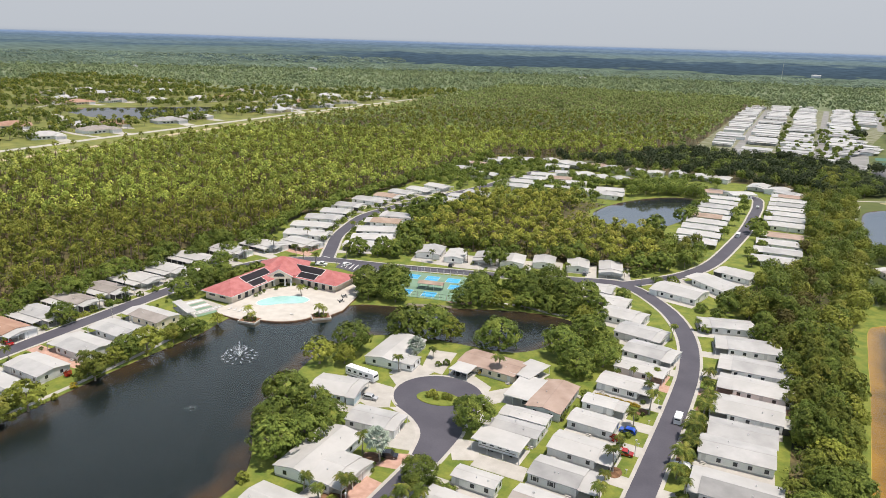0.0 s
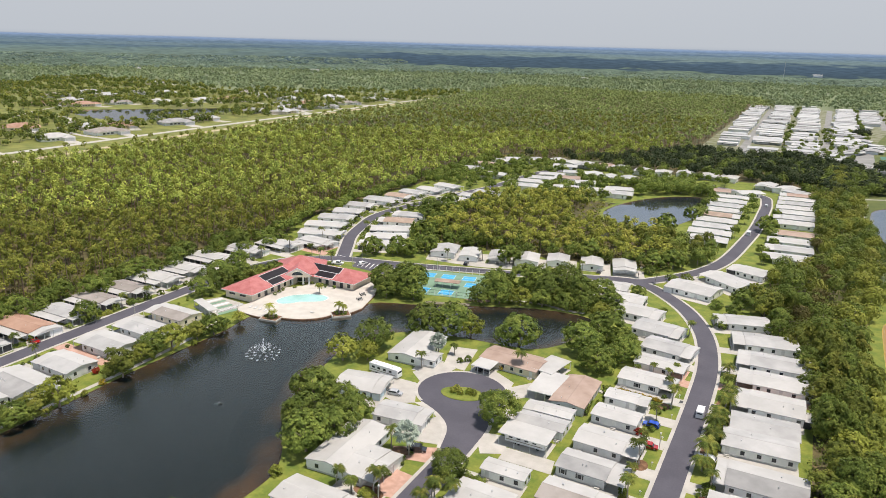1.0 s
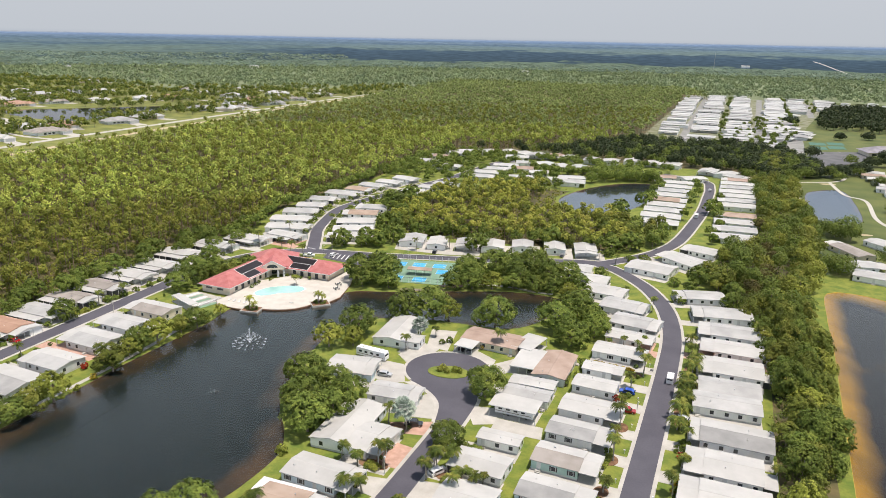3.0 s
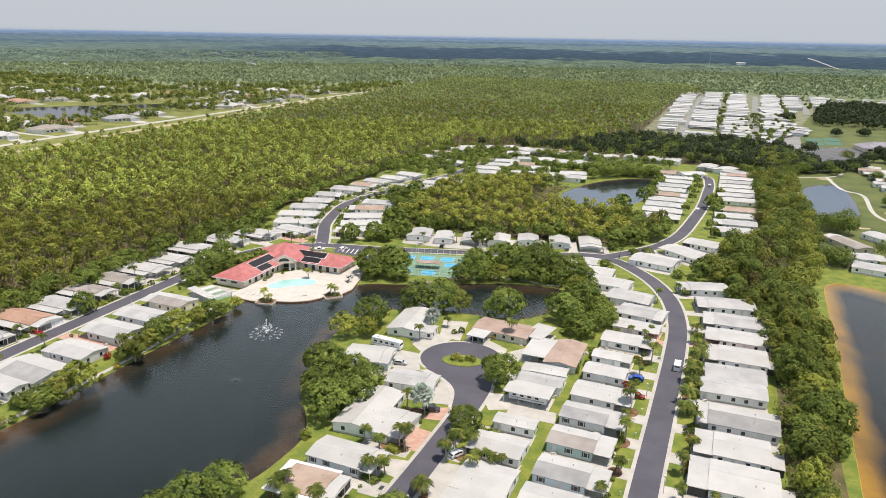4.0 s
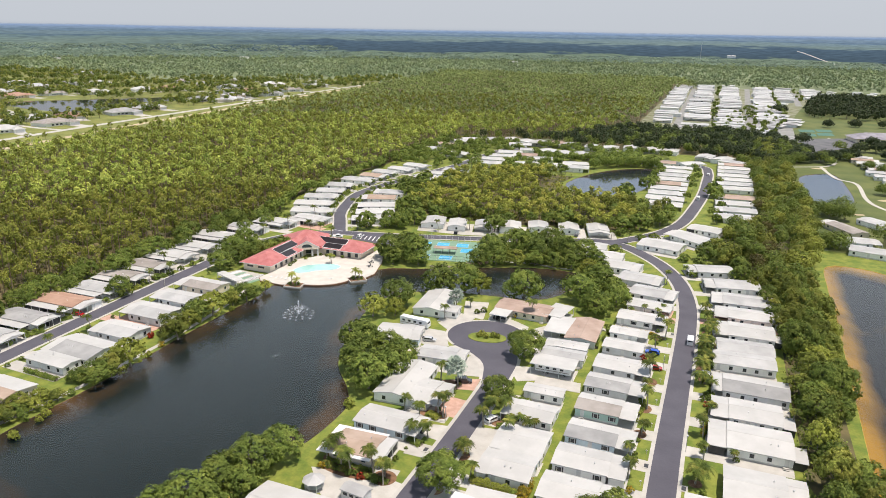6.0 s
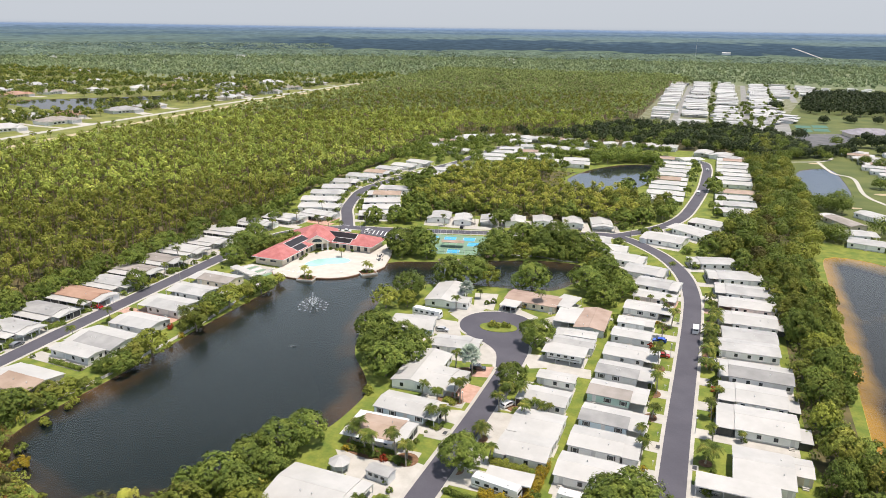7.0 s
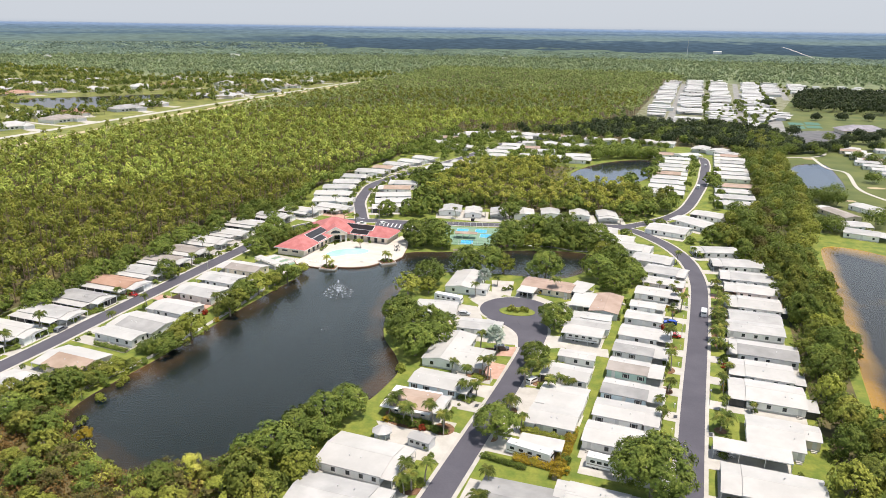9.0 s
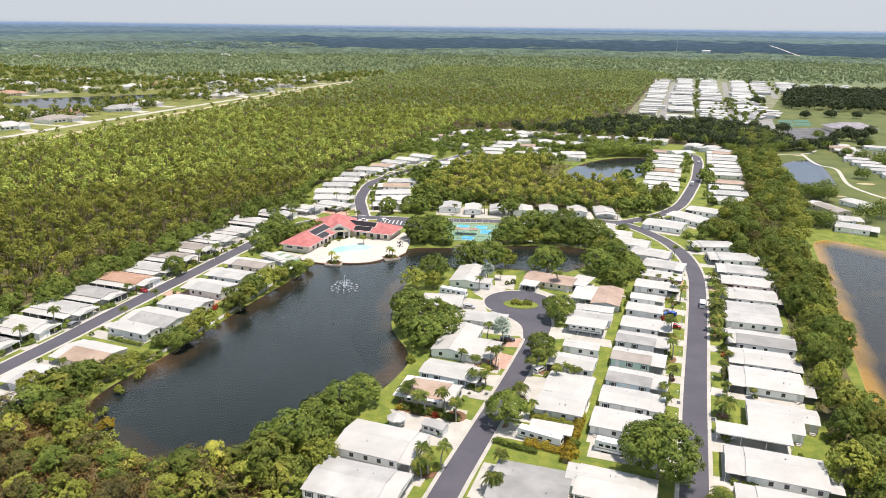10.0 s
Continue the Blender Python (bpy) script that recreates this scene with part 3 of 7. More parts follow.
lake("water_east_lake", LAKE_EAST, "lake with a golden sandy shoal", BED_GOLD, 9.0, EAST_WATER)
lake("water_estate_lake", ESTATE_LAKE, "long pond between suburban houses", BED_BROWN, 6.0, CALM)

_ROADS = [
    ("main_street", [(-22, -80), (-22, 20), (-22, 67), (-22, 116), (-21.6, 158), (-21.5, 200), (-22.5, 226), (-27, 251), (-35.5, 272), (-46, 287), (-56, 297), (-66, 301)], 6.4),
    ("lake_street", [(-60, 302), (-72, 300), (-90, 293), (-110, 285), (-135, 277), (-161, 269), (-178, 265), (-197, 260), (-212, 249), (-220, 234), (-223, 212), (-223, 187), (-222, 140), (-221, 106), (-220, 81), (-220, 50), (-220, 0)], 6.4),
    ("north_street", [(-64, 299), (-56, 308), (-47, 320), (-38, 336), (-31, 360), (-26, 403), (-23, 440), (-22, 478), (-22, 520), (-28, 548), (-60, 562), (-120, 562), (-160, 556)], 6.2),
    ("wood_street", [(-194, 260), (-206, 282), (-214, 297), (-222, 320), (-228, 345), (-226, 372), (-220, 400), (-214, 430), (-205, 470), (-200, 520), (-190, 560), (-150, 568)], 6.2),
    ("court_street", [(-76, -80), (-75.5, 0), (-75, 48), (-74.5, 67), (-73.4, 98), (-73, 118), (-73.2, 138), (-76, 152), (-80, 160)], 6.4),
]
for _i, (_nm, _pts, _w) in enumerate(_ROADS):
    setting("kerb_" + _nm, ribbon(_pts, _w + 2.0, 0.06 + 0.004 * _i), CONCRETE, "pale concrete gutter along the road", "structure", "kerb")
    setting("road_" + _nm, ribbon(_pts, _w, 0.09 + 0.004 * _i), ASPHALT, "dark smooth asphalt road", "structure", "road")

# turning circle with its planted island
setting("kerb_turning_circle", Shape().prism(ring_points(-85.5, 168, 14.4, 13.8, 48), -0.05, 0.055), CONCRETE, "concrete gutter round a turning circle", "structure", "kerb")
setting("road_turning_circle", Shape().prism(ring_points(-85.5, 168, 13.5, 12.9, 48), -0.05, 0.085), ASPHALT, "asphalt turning circle", "structure", "road")
_neck = smooth_line([(-94, 157), (-86, 153), (-80, 147), (-77, 137)], 2.0) + smooth_line([(-69.6, 137), (-70, 150), (-71.5, 158), (-72, 168)], 2.0)
setting("road_neck", Shape().prism(_neck, -0.05, 0.081), ASPHALT, "asphalt neck of a turning circle", "structure", "road")
_nk = smooth_line([(-95, 155), (-86.5, 151.8), (-81, 146), (-78, 137)], 2.0) + smooth_line([(-68.6, 137), (-69, 150), (-70.4, 158), (-71, 168)], 2.0)
setting("kerb_neck", Shape().prism(_nk, -0.05, 0.050), CONCRETE, "concrete gutter at the neck of a turning circle", "structure", "kerb")
setting("island_turning_circle", Shape().prism(ring_points(-84.8, 166.5, 6.6, 4.2, 36, 10), 0.0, 0.22), LAWN, "oval grass island in a turning circle", "structure", "island")

# car park beside the clubhouse with painted bays
setting("car_park", Shape().prism([(-184, 253.5), (-157, 250), (-158, 269), (-187, 266)], -0.05, 0.082), ASPHALT, "asphalt car park with white bays", "structure", "car park")
for _i in range(11):
    _x, _y = -184 + 2.3 * _i, 262.3 - 0.1 * _i
    setting("bay_line", Shape().prism([(_x, _y), (_x + 1.8, _y - 7), (_x + 2.35, _y - 6.9), (_x + 0.55, _y + 0.1)], 0.0, 0.092), TRIM, "white painted bay line", "structure", "road marking")
for _x, _y in ((-68, 297.5), (-199.5, 264.5), (-193.5, 252)):
    setting("stop_line", Shape().prism([(_x, _y), (_x + 5, _y - 0.6), (_x + 5, _y - 0.2), (_x, _y + 0.4)], 0.0, 0.135), TRIM, "white painted stop line", "structure", "road marking")

# far streets and paths
setting("road_estate", ribbon([(-614, 250), (-617, 390), (-624, 480), (-630, 623), (-635, 737), (-640, 900), (-646, 1010), (-655, 1400)], 9.0, 0.09, 0.1, 20), CONCRETE, "pale sunlit suburban street", "structure", "road")
for _i, _p in enumerate(([(-628, 475), (-680, 478), (-740, 500), (-800, 560), (-870, 585)], [(-645, 820), (-720, 870), (-800, 900), (-900, 930)], [(-617, 360), (-700, 370), (-800, 430), (-900, 560), (-960, 660), (-940, 760), (-850, 880)])):
    setting("road_estate_side", ribbon(_p, 6.0, 0.06 + 0.005 * _i, 0.1, 15), CONCRETE, "pale suburban side street", "structure", "road")
setting("ditch_bank", ribbon([(-566, 290), (-576, 388), (-585, 463), (-598, 585), (-604, 672), (-616, 777), (-624, 900), (-634, 1150)], 9.0, 0.05, 0.1, 15), SAND, "bare sandy ditch bank", "structure", "bank")
for _i, _p in enumerate(([(40, 560), (36, 520), (34, 482), (30, 448), (33, 430), (35, 408), (42, 380)], [(62, 590), (67, 540), (78, 523), (76, 467), (82, 441), (95, 420), (130, 395), (190, 370)], [(40, 578), (68, 596), (77, 631), (70, 700), (90, 780)])):
    setting("golf_path", ribbon(_p, 2.6, 0.05 + 0.005 * _i), CONCRETE, "winding pale golf path", "structure", "path")
for _x, _y, _a, _b in ((60, 580, 6, 3), (88, 470, 6, 3), (95, 640, 9, 3), (64, 420, 4, 2), (72, 690, 6, 3)):
    setting("sand_bunker", Shape().prism(ring_points(_x, _y, _a, _b, 20, 15), -0.1, 0.04), SAND, "pale golf bunker", "structure", "bunker")
setting("lake_path", ribbon([(-191, 40), (-187, 60), (-184.6, 75), (-183, 88), (-182.6, 110), (-183, 134), (-184.5, 155), (-188, 174)], 1.6, 0.05), CONCRETE, "concrete footpath along a lake", "structure", "path")
for _a, _b in (((-63, 800), (-68, 1440)), ((14, 770), (27, 1490)), ((92, 1150), (104, 1440))):
    setting("road_park", ribbon([_a, ((_a[0] + _b[0]) / 2, (_a[1] + _b[1]) / 2), _b], 9.0, 0.06, 0.1, 40), OLD_ASPHALT, "worn grey street in a mobile home park", "structure", "road")

# the far country rises at the horizon as a sheet with painted haze
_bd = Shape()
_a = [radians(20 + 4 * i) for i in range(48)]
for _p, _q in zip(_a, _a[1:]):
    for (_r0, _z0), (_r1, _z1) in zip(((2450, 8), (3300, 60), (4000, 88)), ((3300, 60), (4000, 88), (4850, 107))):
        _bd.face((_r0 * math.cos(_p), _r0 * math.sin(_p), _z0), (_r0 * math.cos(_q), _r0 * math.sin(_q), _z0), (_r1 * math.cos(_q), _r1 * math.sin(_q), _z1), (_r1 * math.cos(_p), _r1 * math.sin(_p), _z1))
setting("backdrop", _bd, BACKDROP, "glowing country at the horizon, haze and cloud shadow painted", "structure", "backdrop")

# glowing haze over the horizon, raised and brightened above the view for lake reflections
SKYHAZE, _t, _n, _p = nodes_of("glowing_haze_sky")
_n.remove(_p)
_geo = _n.new("ShaderNodeNewGeometry")
_sx = _n.new("ShaderNodeSeparateXYZ")
_t.links.new(_geo.outputs["Position"], _sx.inputs[0])
_mr = _n.new("ShaderNodeMapRange")
_mr.inputs[1].default_value, _mr.inputs[2].default_value = 100, 1300
_t.links.new(_sx.outputs["Z"], _mr.inputs[0])
_em = _n.new("ShaderNodeEmission")
# upper stops, out of view, are added glow for the lakes to mirror
_t.links.new(ramp_of(_t, _mr.outputs[0], [(0.0, (0.385, 0.445, 0.505)), (0.02, (0.43, 0.485, 0.535)), (0.25, (0.45, 0.505, 0.555)), (0.45, (0.46, 0.60, 0.80)), (1.0, (0.84, 1.04, 1.20))]), _em.inputs[0])
_tr = _n.new("ShaderNodeBsdfTransparent")
_m2 = _n.new("ShaderNodeMapRange")
_m2.inputs[1].default_value, _m2.inputs[2].default_value = 2000, 3900
_t.links.new(_sx.outputs["Z"], _m2.inputs[0])
_mx = _n.new("ShaderNodeMixShader")
_t.links.new(_m2.outputs[0], _mx.inputs[0])
_t.links.new(_em.outputs[0], _mx.inputs[1])
_t.links.new(_tr.outputs[0], _mx.inputs[2])
_t.links.new(_mx.outputs[0], _n["Material Output"].inputs[0])
_sk = Shape()
_a = [radians(5 * i) for i in range(73)]
for _p, _q in zip(_a, _a[1:]):
    for _z0, _z1 in ((-5, 330), (330, 1200), (1200, 4300)):
        _sk.face((4900 * math.cos(_p), 4900 * math.sin(_p), _z0), (4900 * math.cos(_q), 4900 * math.sin(_q), _z0), (4900 * math.cos(_q), 4900 * math.sin(_q), _z1), (4900 * math.cos(_p), 4900 * math.sin(_p), _z1))
setting("backdrop_sky", _sk, SKYHAZE, "glowing haze ring, its unseen top brightened for lake reflections", "structure", "backdrop")

# ---- manufactured homes ----
_frame_side = Shape().box(-0.6, -0.05, -0.65, 0.6, 0.05, 0.65).mesh("window_frame", TRIM)
_pane_side = Shape().box(-0.5, -0.04, -0.55, 0.5, 0.075, 0.55).mesh("pane", GLASS)
_shutter = Shape().box(-0.17, -0.04, -0.65, 0.17, 0.04, 0.65).mesh("shutter", SCREEN)
_door_mesh = Shape().box(-0.5, -0.05, -1.0, 0.5, 0.05, 1.05).box(-0.35, -0.06, 0.2, 0.35, 0.075, 0.85).mesh("door", TRIM)
_post_mesh = Shape().box(-0.07, -0.07, 0, 0.07, 0.07, 2.34).mesh("post", TRIM)
_vent_mesh = Shape().tube([(0, 0, -0.2), (0, 0, 0.35), (0, 0, 0.36), (0, 0, 0.45)], [0.09, 0.09, 0.16, 0.16], 8).mesh("vent", CHROME)
_step_mesh = Shape().box(-0.7, -1.1, 0, 0.7, 0, 0.25).box(-0.7, -0.75, 0.25, 0.7, 0, 0.5).mesh("step", CONCRETE)
_drive_count = [0]


def set_part(name, mesh, parent, x, y, z, rz=0.0):
    ob = part(name, mesh, None, parent)
    ob.matrix_basis = pose(x, y, z, 0, 0, rz)
    return ob


def window_at(home_ob, x, y, z, rz, shutters=False, plain=False):
    if plain:
        set_part("window", _pane_side, home_ob, x, y, z, rz)
        return
    w = set_part("window", _frame_side, home_ob, x, y, z, rz)
    set_part("pane", _pane_side, w, 0, -0.012, 0)
    if shutters:
        for s in (-0.8, 0.8):
            set_part("shutter", _shutter, w, s, 0, 0)


def roof_label(m):
    return {"white_roof": "white", "pale_roof": "pale grey", "grey_shingle": "grey shingle", "taupe_shingle": "taupe shingle", "tan_shingle": "tan shingle", "terracotta_shingle": "terracotta shingle",
            "rose_brown_shingle": "rose-brown shingle"}[m.name]


def wall_label(m):
    return {"white_siding": "white", "grey_siding": "grey", "pale_blue_siding": "pale blue", "pale_green_siding": "pale green", "beige_stucco": "beige"}[m.name]


def home(x, y, L, W, ang, roof=None, wall=None, front=1, porch=4.0, side=0.0, drive=5.0, group="", fine=True, shutters=False, lip=None, far=None, lanai=False):
    """One manufactured home: long axis along its own x, the street at its front end."""
    roof, wall = roof or WHITE_ROOF, wall or WHITE_WALL
    L, W = L + 0.6, W + 1.1
    rng = random.Random(int(x * 31 + y * 7))
    extra = " and open side carport" if side else " and front carport" if porch else ""
    h = thing("manufactured_home", "%s manufactured home with %s roof%s" % (wall_label(wall), roof_label(roof), extra), "house", pose(x, y, 0, 0, 0, ang), group)
    xa, xb = (-L / 2, L / 2 - porch) if front > 0 else (-L / 2 + porch, L / 2)
    ya, yb = -W / 2 + side, W / 2
    ym, eave, rise = (ya + yb) / 2, 2.68 + rng.uniform(-0.08, 0.12), (yb - ya) * 0.075
    o = 0.35
    part("wall", Shape().along([(ya + o, 0.55), (yb - o, 0.55), (yb - o, eave), (ym, eave + rise - 0.02), (ya + o, eave)], xa + o, xb - o), wall, h)
    part("skirting", Shape().box(xa + o + 0.06, ya + o + 0.06, 0, xb - o - 0.06, yb - o - 0.06, 0.56), SKIRT, h)
    near = Shape().along([(ya, eave - 0.05), (ym, eave + rise), (ym, eave + rise + 0.16), (ya, eave + 0.11)], xa, xb)
    back = Shape().along([(yb, eave + 0.11), (ym, eave + rise + 0.16), (ym, eave + rise), (yb, eave - 0.05)], xa, xb)
    rf = part("roof", near, roof, h)
    part("roof", back, far or roof, h, "white back slope" if far else "")
    part("ridge_cap", Shape().along([(ym - 0.22, eave + rise + 0.145), (ym + 0.22, eave + rise + 0.145), (ym, eave + rise + 0.21)], xa + 0.1, xb - 0.1), roof, rf)
    if lip:
        part("roof_edging", Shape().box(xa - 2.4, ya - 1.2, eave - 0.24, xb + 0.1, yb + 1.2, eave - 0.07), lip, h, "white metal roof edging")
    for i in range(2 if fine else 0):
        set_part("vent", _vent_mesh, rf, rng.uniform(xa + 2, xb - 2), ym + rng.choice((-1, 1)) * (yb - ya) * 0.2, eave + rise * 0.6 + 0.1)
    n = max(2, int((xb - xa) / (3.4 if fine else 5.2)))
    zc = 1.62
    dr = rng.randrange(n)
    for i in range(n):
        wx = xa + (xb - xa) * (i + 0.5) / n + rng.uniform(-0.3, 0.3)
        if i == dr:
            set_part("door", _door_mesh, h, wx, ya + o - 0.03, 1.55)
            if not side:
                set_part("step", _step_mesh, h, wx, ya + o - 0.05, 0.0)
        else:
            window_at(h, wx, ya + o - 0.03, zc, 0, shutters, not fine)
    for i in range(1 if fine else 0):
        window_at(h, xa + (xb - xa) * (i + 0.5) / 1, yb - o + 0.03, zc, 180)
    for sx, rz in ((xa + o - 0.03, -90), (xb - o + 0.03, 90)):
        for k in (-0.22, 0.22) if fine else (0.0,):
            window_at(h, sx, ym + k * (yb - ya), zc, rz, False, not fine)
    if porch:
        p0, p1 = (xb - 0.1, L / 2) if front > 0 else (-L / 2, xa + 0.1)
        z = eave - 0.24
        part("carport_roof", Shape().along([(ya, z), (yb, z), (yb, z + 0.14), (ym, z + rise + 0.14), (ya, z + 0.14)], p0, p1), WHITE_ROOF, h, "white metal carport roof")
        part("fascia", Shape().box(p0 if front < 0 else p1, ya, z - 0.02, (p0 if front < 0 else p1) + 0.04 * front, yb, z + 0.16), TRIM, h, "white edge of the carport")
        ex = p1 - 0.2 if front > 0 else p0 + 0.2
        for k in range(4):
            set_part("post", _post_mesh, h, ex, ya + 0.2 + (yb - ya - 0.4) * k / 3, 0.06)
        if rng.random() < 0.7:
            c = (ya + 0.4, ym - 0.2) if rng.random() < 0.5 else (ym + 0.6, yb - 0.3)
            s = Shape().box(min(p0, p1) + 0.35, c[0], 0.06, max(p0, p1) - 0.35, c[1], 2.34)
            part("screen_room", s, SCREEN if rng.random() < 0.6 else wall, h, "screened porch")
    if lanai:
        y1 = ya + (yb - ya) * rng.uniform(0.45, 0.65)
        part("lanai_roof", Shape().along([(ya + 0.2, 2.18), (y1, 2.30), (y1, 2.40), (ya + 0.2, 2.28)], xb - 0.1, xb + 3.0), WHITE_ROOF, h, "white flat porch roof")
        part("screen_room", Shape().box(xb - 0.32, ya + 0.45, 0.05, xb + 2.8, y1 - 0.3, 2.17), SCREEN, h, "dark screened back porch")
    if side:
        part("side_roof", Shape().along([(-W / 2, 2.28), (ya + 0.5, 2.42), (ya + 0.5, 2.52), (-W / 2, 2.38)], xa - 0.2, xb + 0.2), WHITE_ROOF, h, "white lean-to metal roof")
        for k in range(6):
            set_part("post", _post_mesh, h, xa + 0.1 + (xb - xa - 0.2) * k / 5, -W / 2 + 0.15, -0.02)
        q = (xa + 0.5, xa + (xb - xa) * 0.45) if front > 0 else (xb - (xb - xa) * 0.45, xb - 0.5)
        part("screen_room", Shape().box(q[0], -W / 2 + 0.3, 0.05, q[1], ya + 0.3, 2.26), SCREEN, h, "dark screened room")
    if drive:
        _drive_count[0] += 1
        z = 0.03 + 0.0007 * (_drive_count[0] % 20)
        d0, d1 = (xa, L / 2 + drive) if front > 0 else (-L / 2 - drive, xb)
        f0, f1 = (L / 2 - porch - 0.5, L / 2 + 0.3) if front > 0 else (-L / 2 - 0.3, -L / 2 + porch + 0.5)
        g = Shape().prism([(d0, -W / 2 - 3.4), (d1, -W / 2 - 3.4), (d1, -W / 2 + 1.6), (f1 if front > 0 else d1, -W / 2 + 1.6), (f1 if front > 0 else d1, W / 2 - 0.5), (f0 if front > 0 else f1, W / 2 - 0.5), (f0 if front > 0 else f1, -W / 2 + 2.5), (d0, -W / 2 + 2.5)] if front > 0 else
                              [(d0, -W / 2 - 3.4), (d1, -W / 2 - 3.4), (d1, -W / 2 + 2.5), (f1, -W / 2 + 2.5), (f1, W / 2 - 0.5), (f0, W / 2 - 0.5), (f0, -W / 2 + 1.6), (d0, -W / 2 + 1.6)], -0.04, z)
        ob = setting("driveway", g, PAVERS if rng.random() < 0.03 else CONCRETE, "sunlit concrete driveway beside a home", "structure", "driveway")
        ob.matrix_basis = pose(x, y, 0, 0, 0, ang)
    return h


def carport(x, y, L, W, ang, z=2.6, group=""):
    h = thing("carport", "white flat-roofed open metal carport on posts", "carport", pose(x, y, 0, 0, 0, ang), group)
    part("roof", Shape().along([(-W / 2, z - 0.08), (W / 2, z + 0.08), (W / 2, z + 0.2), (-W / 2, z + 0.04)], -L / 2, L / 2), WHITE_ROOF, h)
    part("fascia", Shape().box(-L / 2 - 0.03, -W / 2 - 0.03, z - 0.2, L / 2 + 0.03, -W / 2, z + 0.07), TRIM, h)
    for i in range(4):
        for s in (-1, 1):
            set_part("post", _post_mesh, h, -L / 2 + 0.25 + (L - 0.5) * i / 3, s * (W / 2 - 0.2), 0.05)
    ob = setting("driveway", Shape().box(-L / 2, -W / 2, -0.04, L / 2, W / 2, 0.048), CONCRETE, "concrete slab under a carport", "structure", "driveway")
    ob.matrix_basis = pose(x, y, 0, 0, 0, ang)
    return h


# east side of the main street
G = "homes along the main street"
for _r in ((-3, 66.5, 21, 11, 0), (-4.5, 82, 21.5, 11.5, 0), (-3.0, 128.3, 19.5, 12.5, 0), (-3.5, 143, 17.5, 11, 0), (-3, 201.8, 19, 12, 1), (-2, 217.8, 21, 10.5, 0)):
    home(*_r, None, WHITE_WALL, -1, 4.5, 0, 6.5, G, lanai=True)
home(-2.5, 106, 13, 14, 0, None, WHITE_WALL, -1, 0, 0, 0, G)
home(5, 109, 6.5, 7, 0, None, BEIGE_WALL, 1, 0, 0, 0, G)
carport(-8.2, 95.7, 18, 6.0, 0, 2.75)
home(-2, 158.2, 20, 11, 0, GREY_ROOF, GREY_WALL, -1, 2.5, 0, 6.5, G, True, False, None, WHITE_ROOF)
home(-3.5, 176.2, 18, 9.5, 3, PALE_ROOF, WHITE_WALL, -1, 0, 0, 6.5, G)
home(-3.0, 186.5, 17, 10, 3, PALE_ROOF, WHITE_WALL, -1, 0, 0, 6.5, G)
home(-3, 232.8, 22, 11.5, 2, PALE_ROOF, WHITE_WALL, -1, 4, 0, 6.5, G)
home(-7, 250.5, 21, 11, 10, PALE_ROOF, WHITE_WALL, -1, 4, 0, 6.5, G)
home(-16, 268, 19, 9.5, 16, PALE_ROOF, GREY_WALL, -1, 4, 0, 6.5, G)
home(-38, 299, 20, 14.5, -14, None, WHITE_WALL, -1, 4, 0, 5, G)
home(-26, 318, 22, 12.5, -38, None, WHITE_WALL, -1, 4, 0, 5, G)
home(-18.5, 338, 17, 11.5, -20, None, WHITE_WALL, -1, 4, 0, 5, G)

# west side of the main street
for _i, _r in enumerate(((-38.8, 61.4, 17, 11, -1), (-39.4, 90, 16.5, 9.5, -1), (-38.7, 103, 16.7, 9, -1), (-38.4, 158.3, 16.4, 9, -2), (-37, 200, 16.5, 8.5, -3), (-35.6, 213.8, 15.5, 8, -5))):
    home(*_r, None, WHITE_WALL if _i != 3 else GREY_WALL, 1, 4.0, 0, 6.5, G, True, _i % 2 == 0)
home(-38.4, 116, 16.6, 8.6, -2, GREY_ROOF, BLUE_WALL, 1, 4.2, 0, 6.5, G, True, True, None, WHITE_ROOF)
home(-39, 130.5, 15.8, 8.6, -2, TAUPE_ROOF, TEAL_WALL, 1, 4.2, 0, 6.5, G, True, True, None, WHITE_ROOF)
home(-38.7, 144.6, 16.4, 8.4, -2, GREY_ROOF, GREY_WALL, 1, 4.2, 0, 6.5, G, True, True, None, WHITE_ROOF)
home(-40, 173, 12.5, 7, -3, None, GREY_WALL, 1, 0, 0, 8, G)
home(-39.8, 184.6, 12, 5.6, -1, None, WHITE_WALL, 1, 3, 0, 8, G)
home(-35.5, 228.6, 16.5, 11, -8, PALE_ROOF, GREY_WALL, 1, 3.5, 0, 5, G)
home(-42, 244, 16.5, 11.5, -8, PALE_ROOF, GREY_WALL, 1, 3, 0, 5, G)
home(-52, 258, 16.5, 10.8, -6, None, WHITE_WALL, 1, 3.5, 0, 5, G)
home(-61, 270.5, 16, 10.5, 0, None, WHITE_WALL, 1, 3.5, 0, 5, G)
home(-69, 283, 13, 10, 4, None, WHITE_WALL, 1, 3, 0, 4, G)

# the cul-de-sac
G = "homes along the cul-de-sac"
home(-57, 55.5, 17, 14, 2, GREY_ROOF, WHITE_WALL, -1, 0, 0, 9, G)
home(-47.8, 62.5, 4, 8, 2, None, TEAL_WALL, 1, 0, 0, 0, G)
carport(-57, 80.8, 11, 5, 1)
home(-56.3, 105.5, 12.6, 11.5, -1, None, WHITE_WALL, -1, 0, 0, 8, G)
home(-56.7, 94, 12.6, 10, -1, None, WHITE_WALL, -1, 3, 0, 8, G)
home(-58, 120.5, 13.6, 8.4, -3, None, WHITE_WALL, -1, 3, 0, 8, G)
home(-57, 133, 11, 4.6, 0, None, WHITE_WALL, -1, 0, 0, 8, G)
carport(-58, 150, 13.6, 7.6, -1, 3.6)
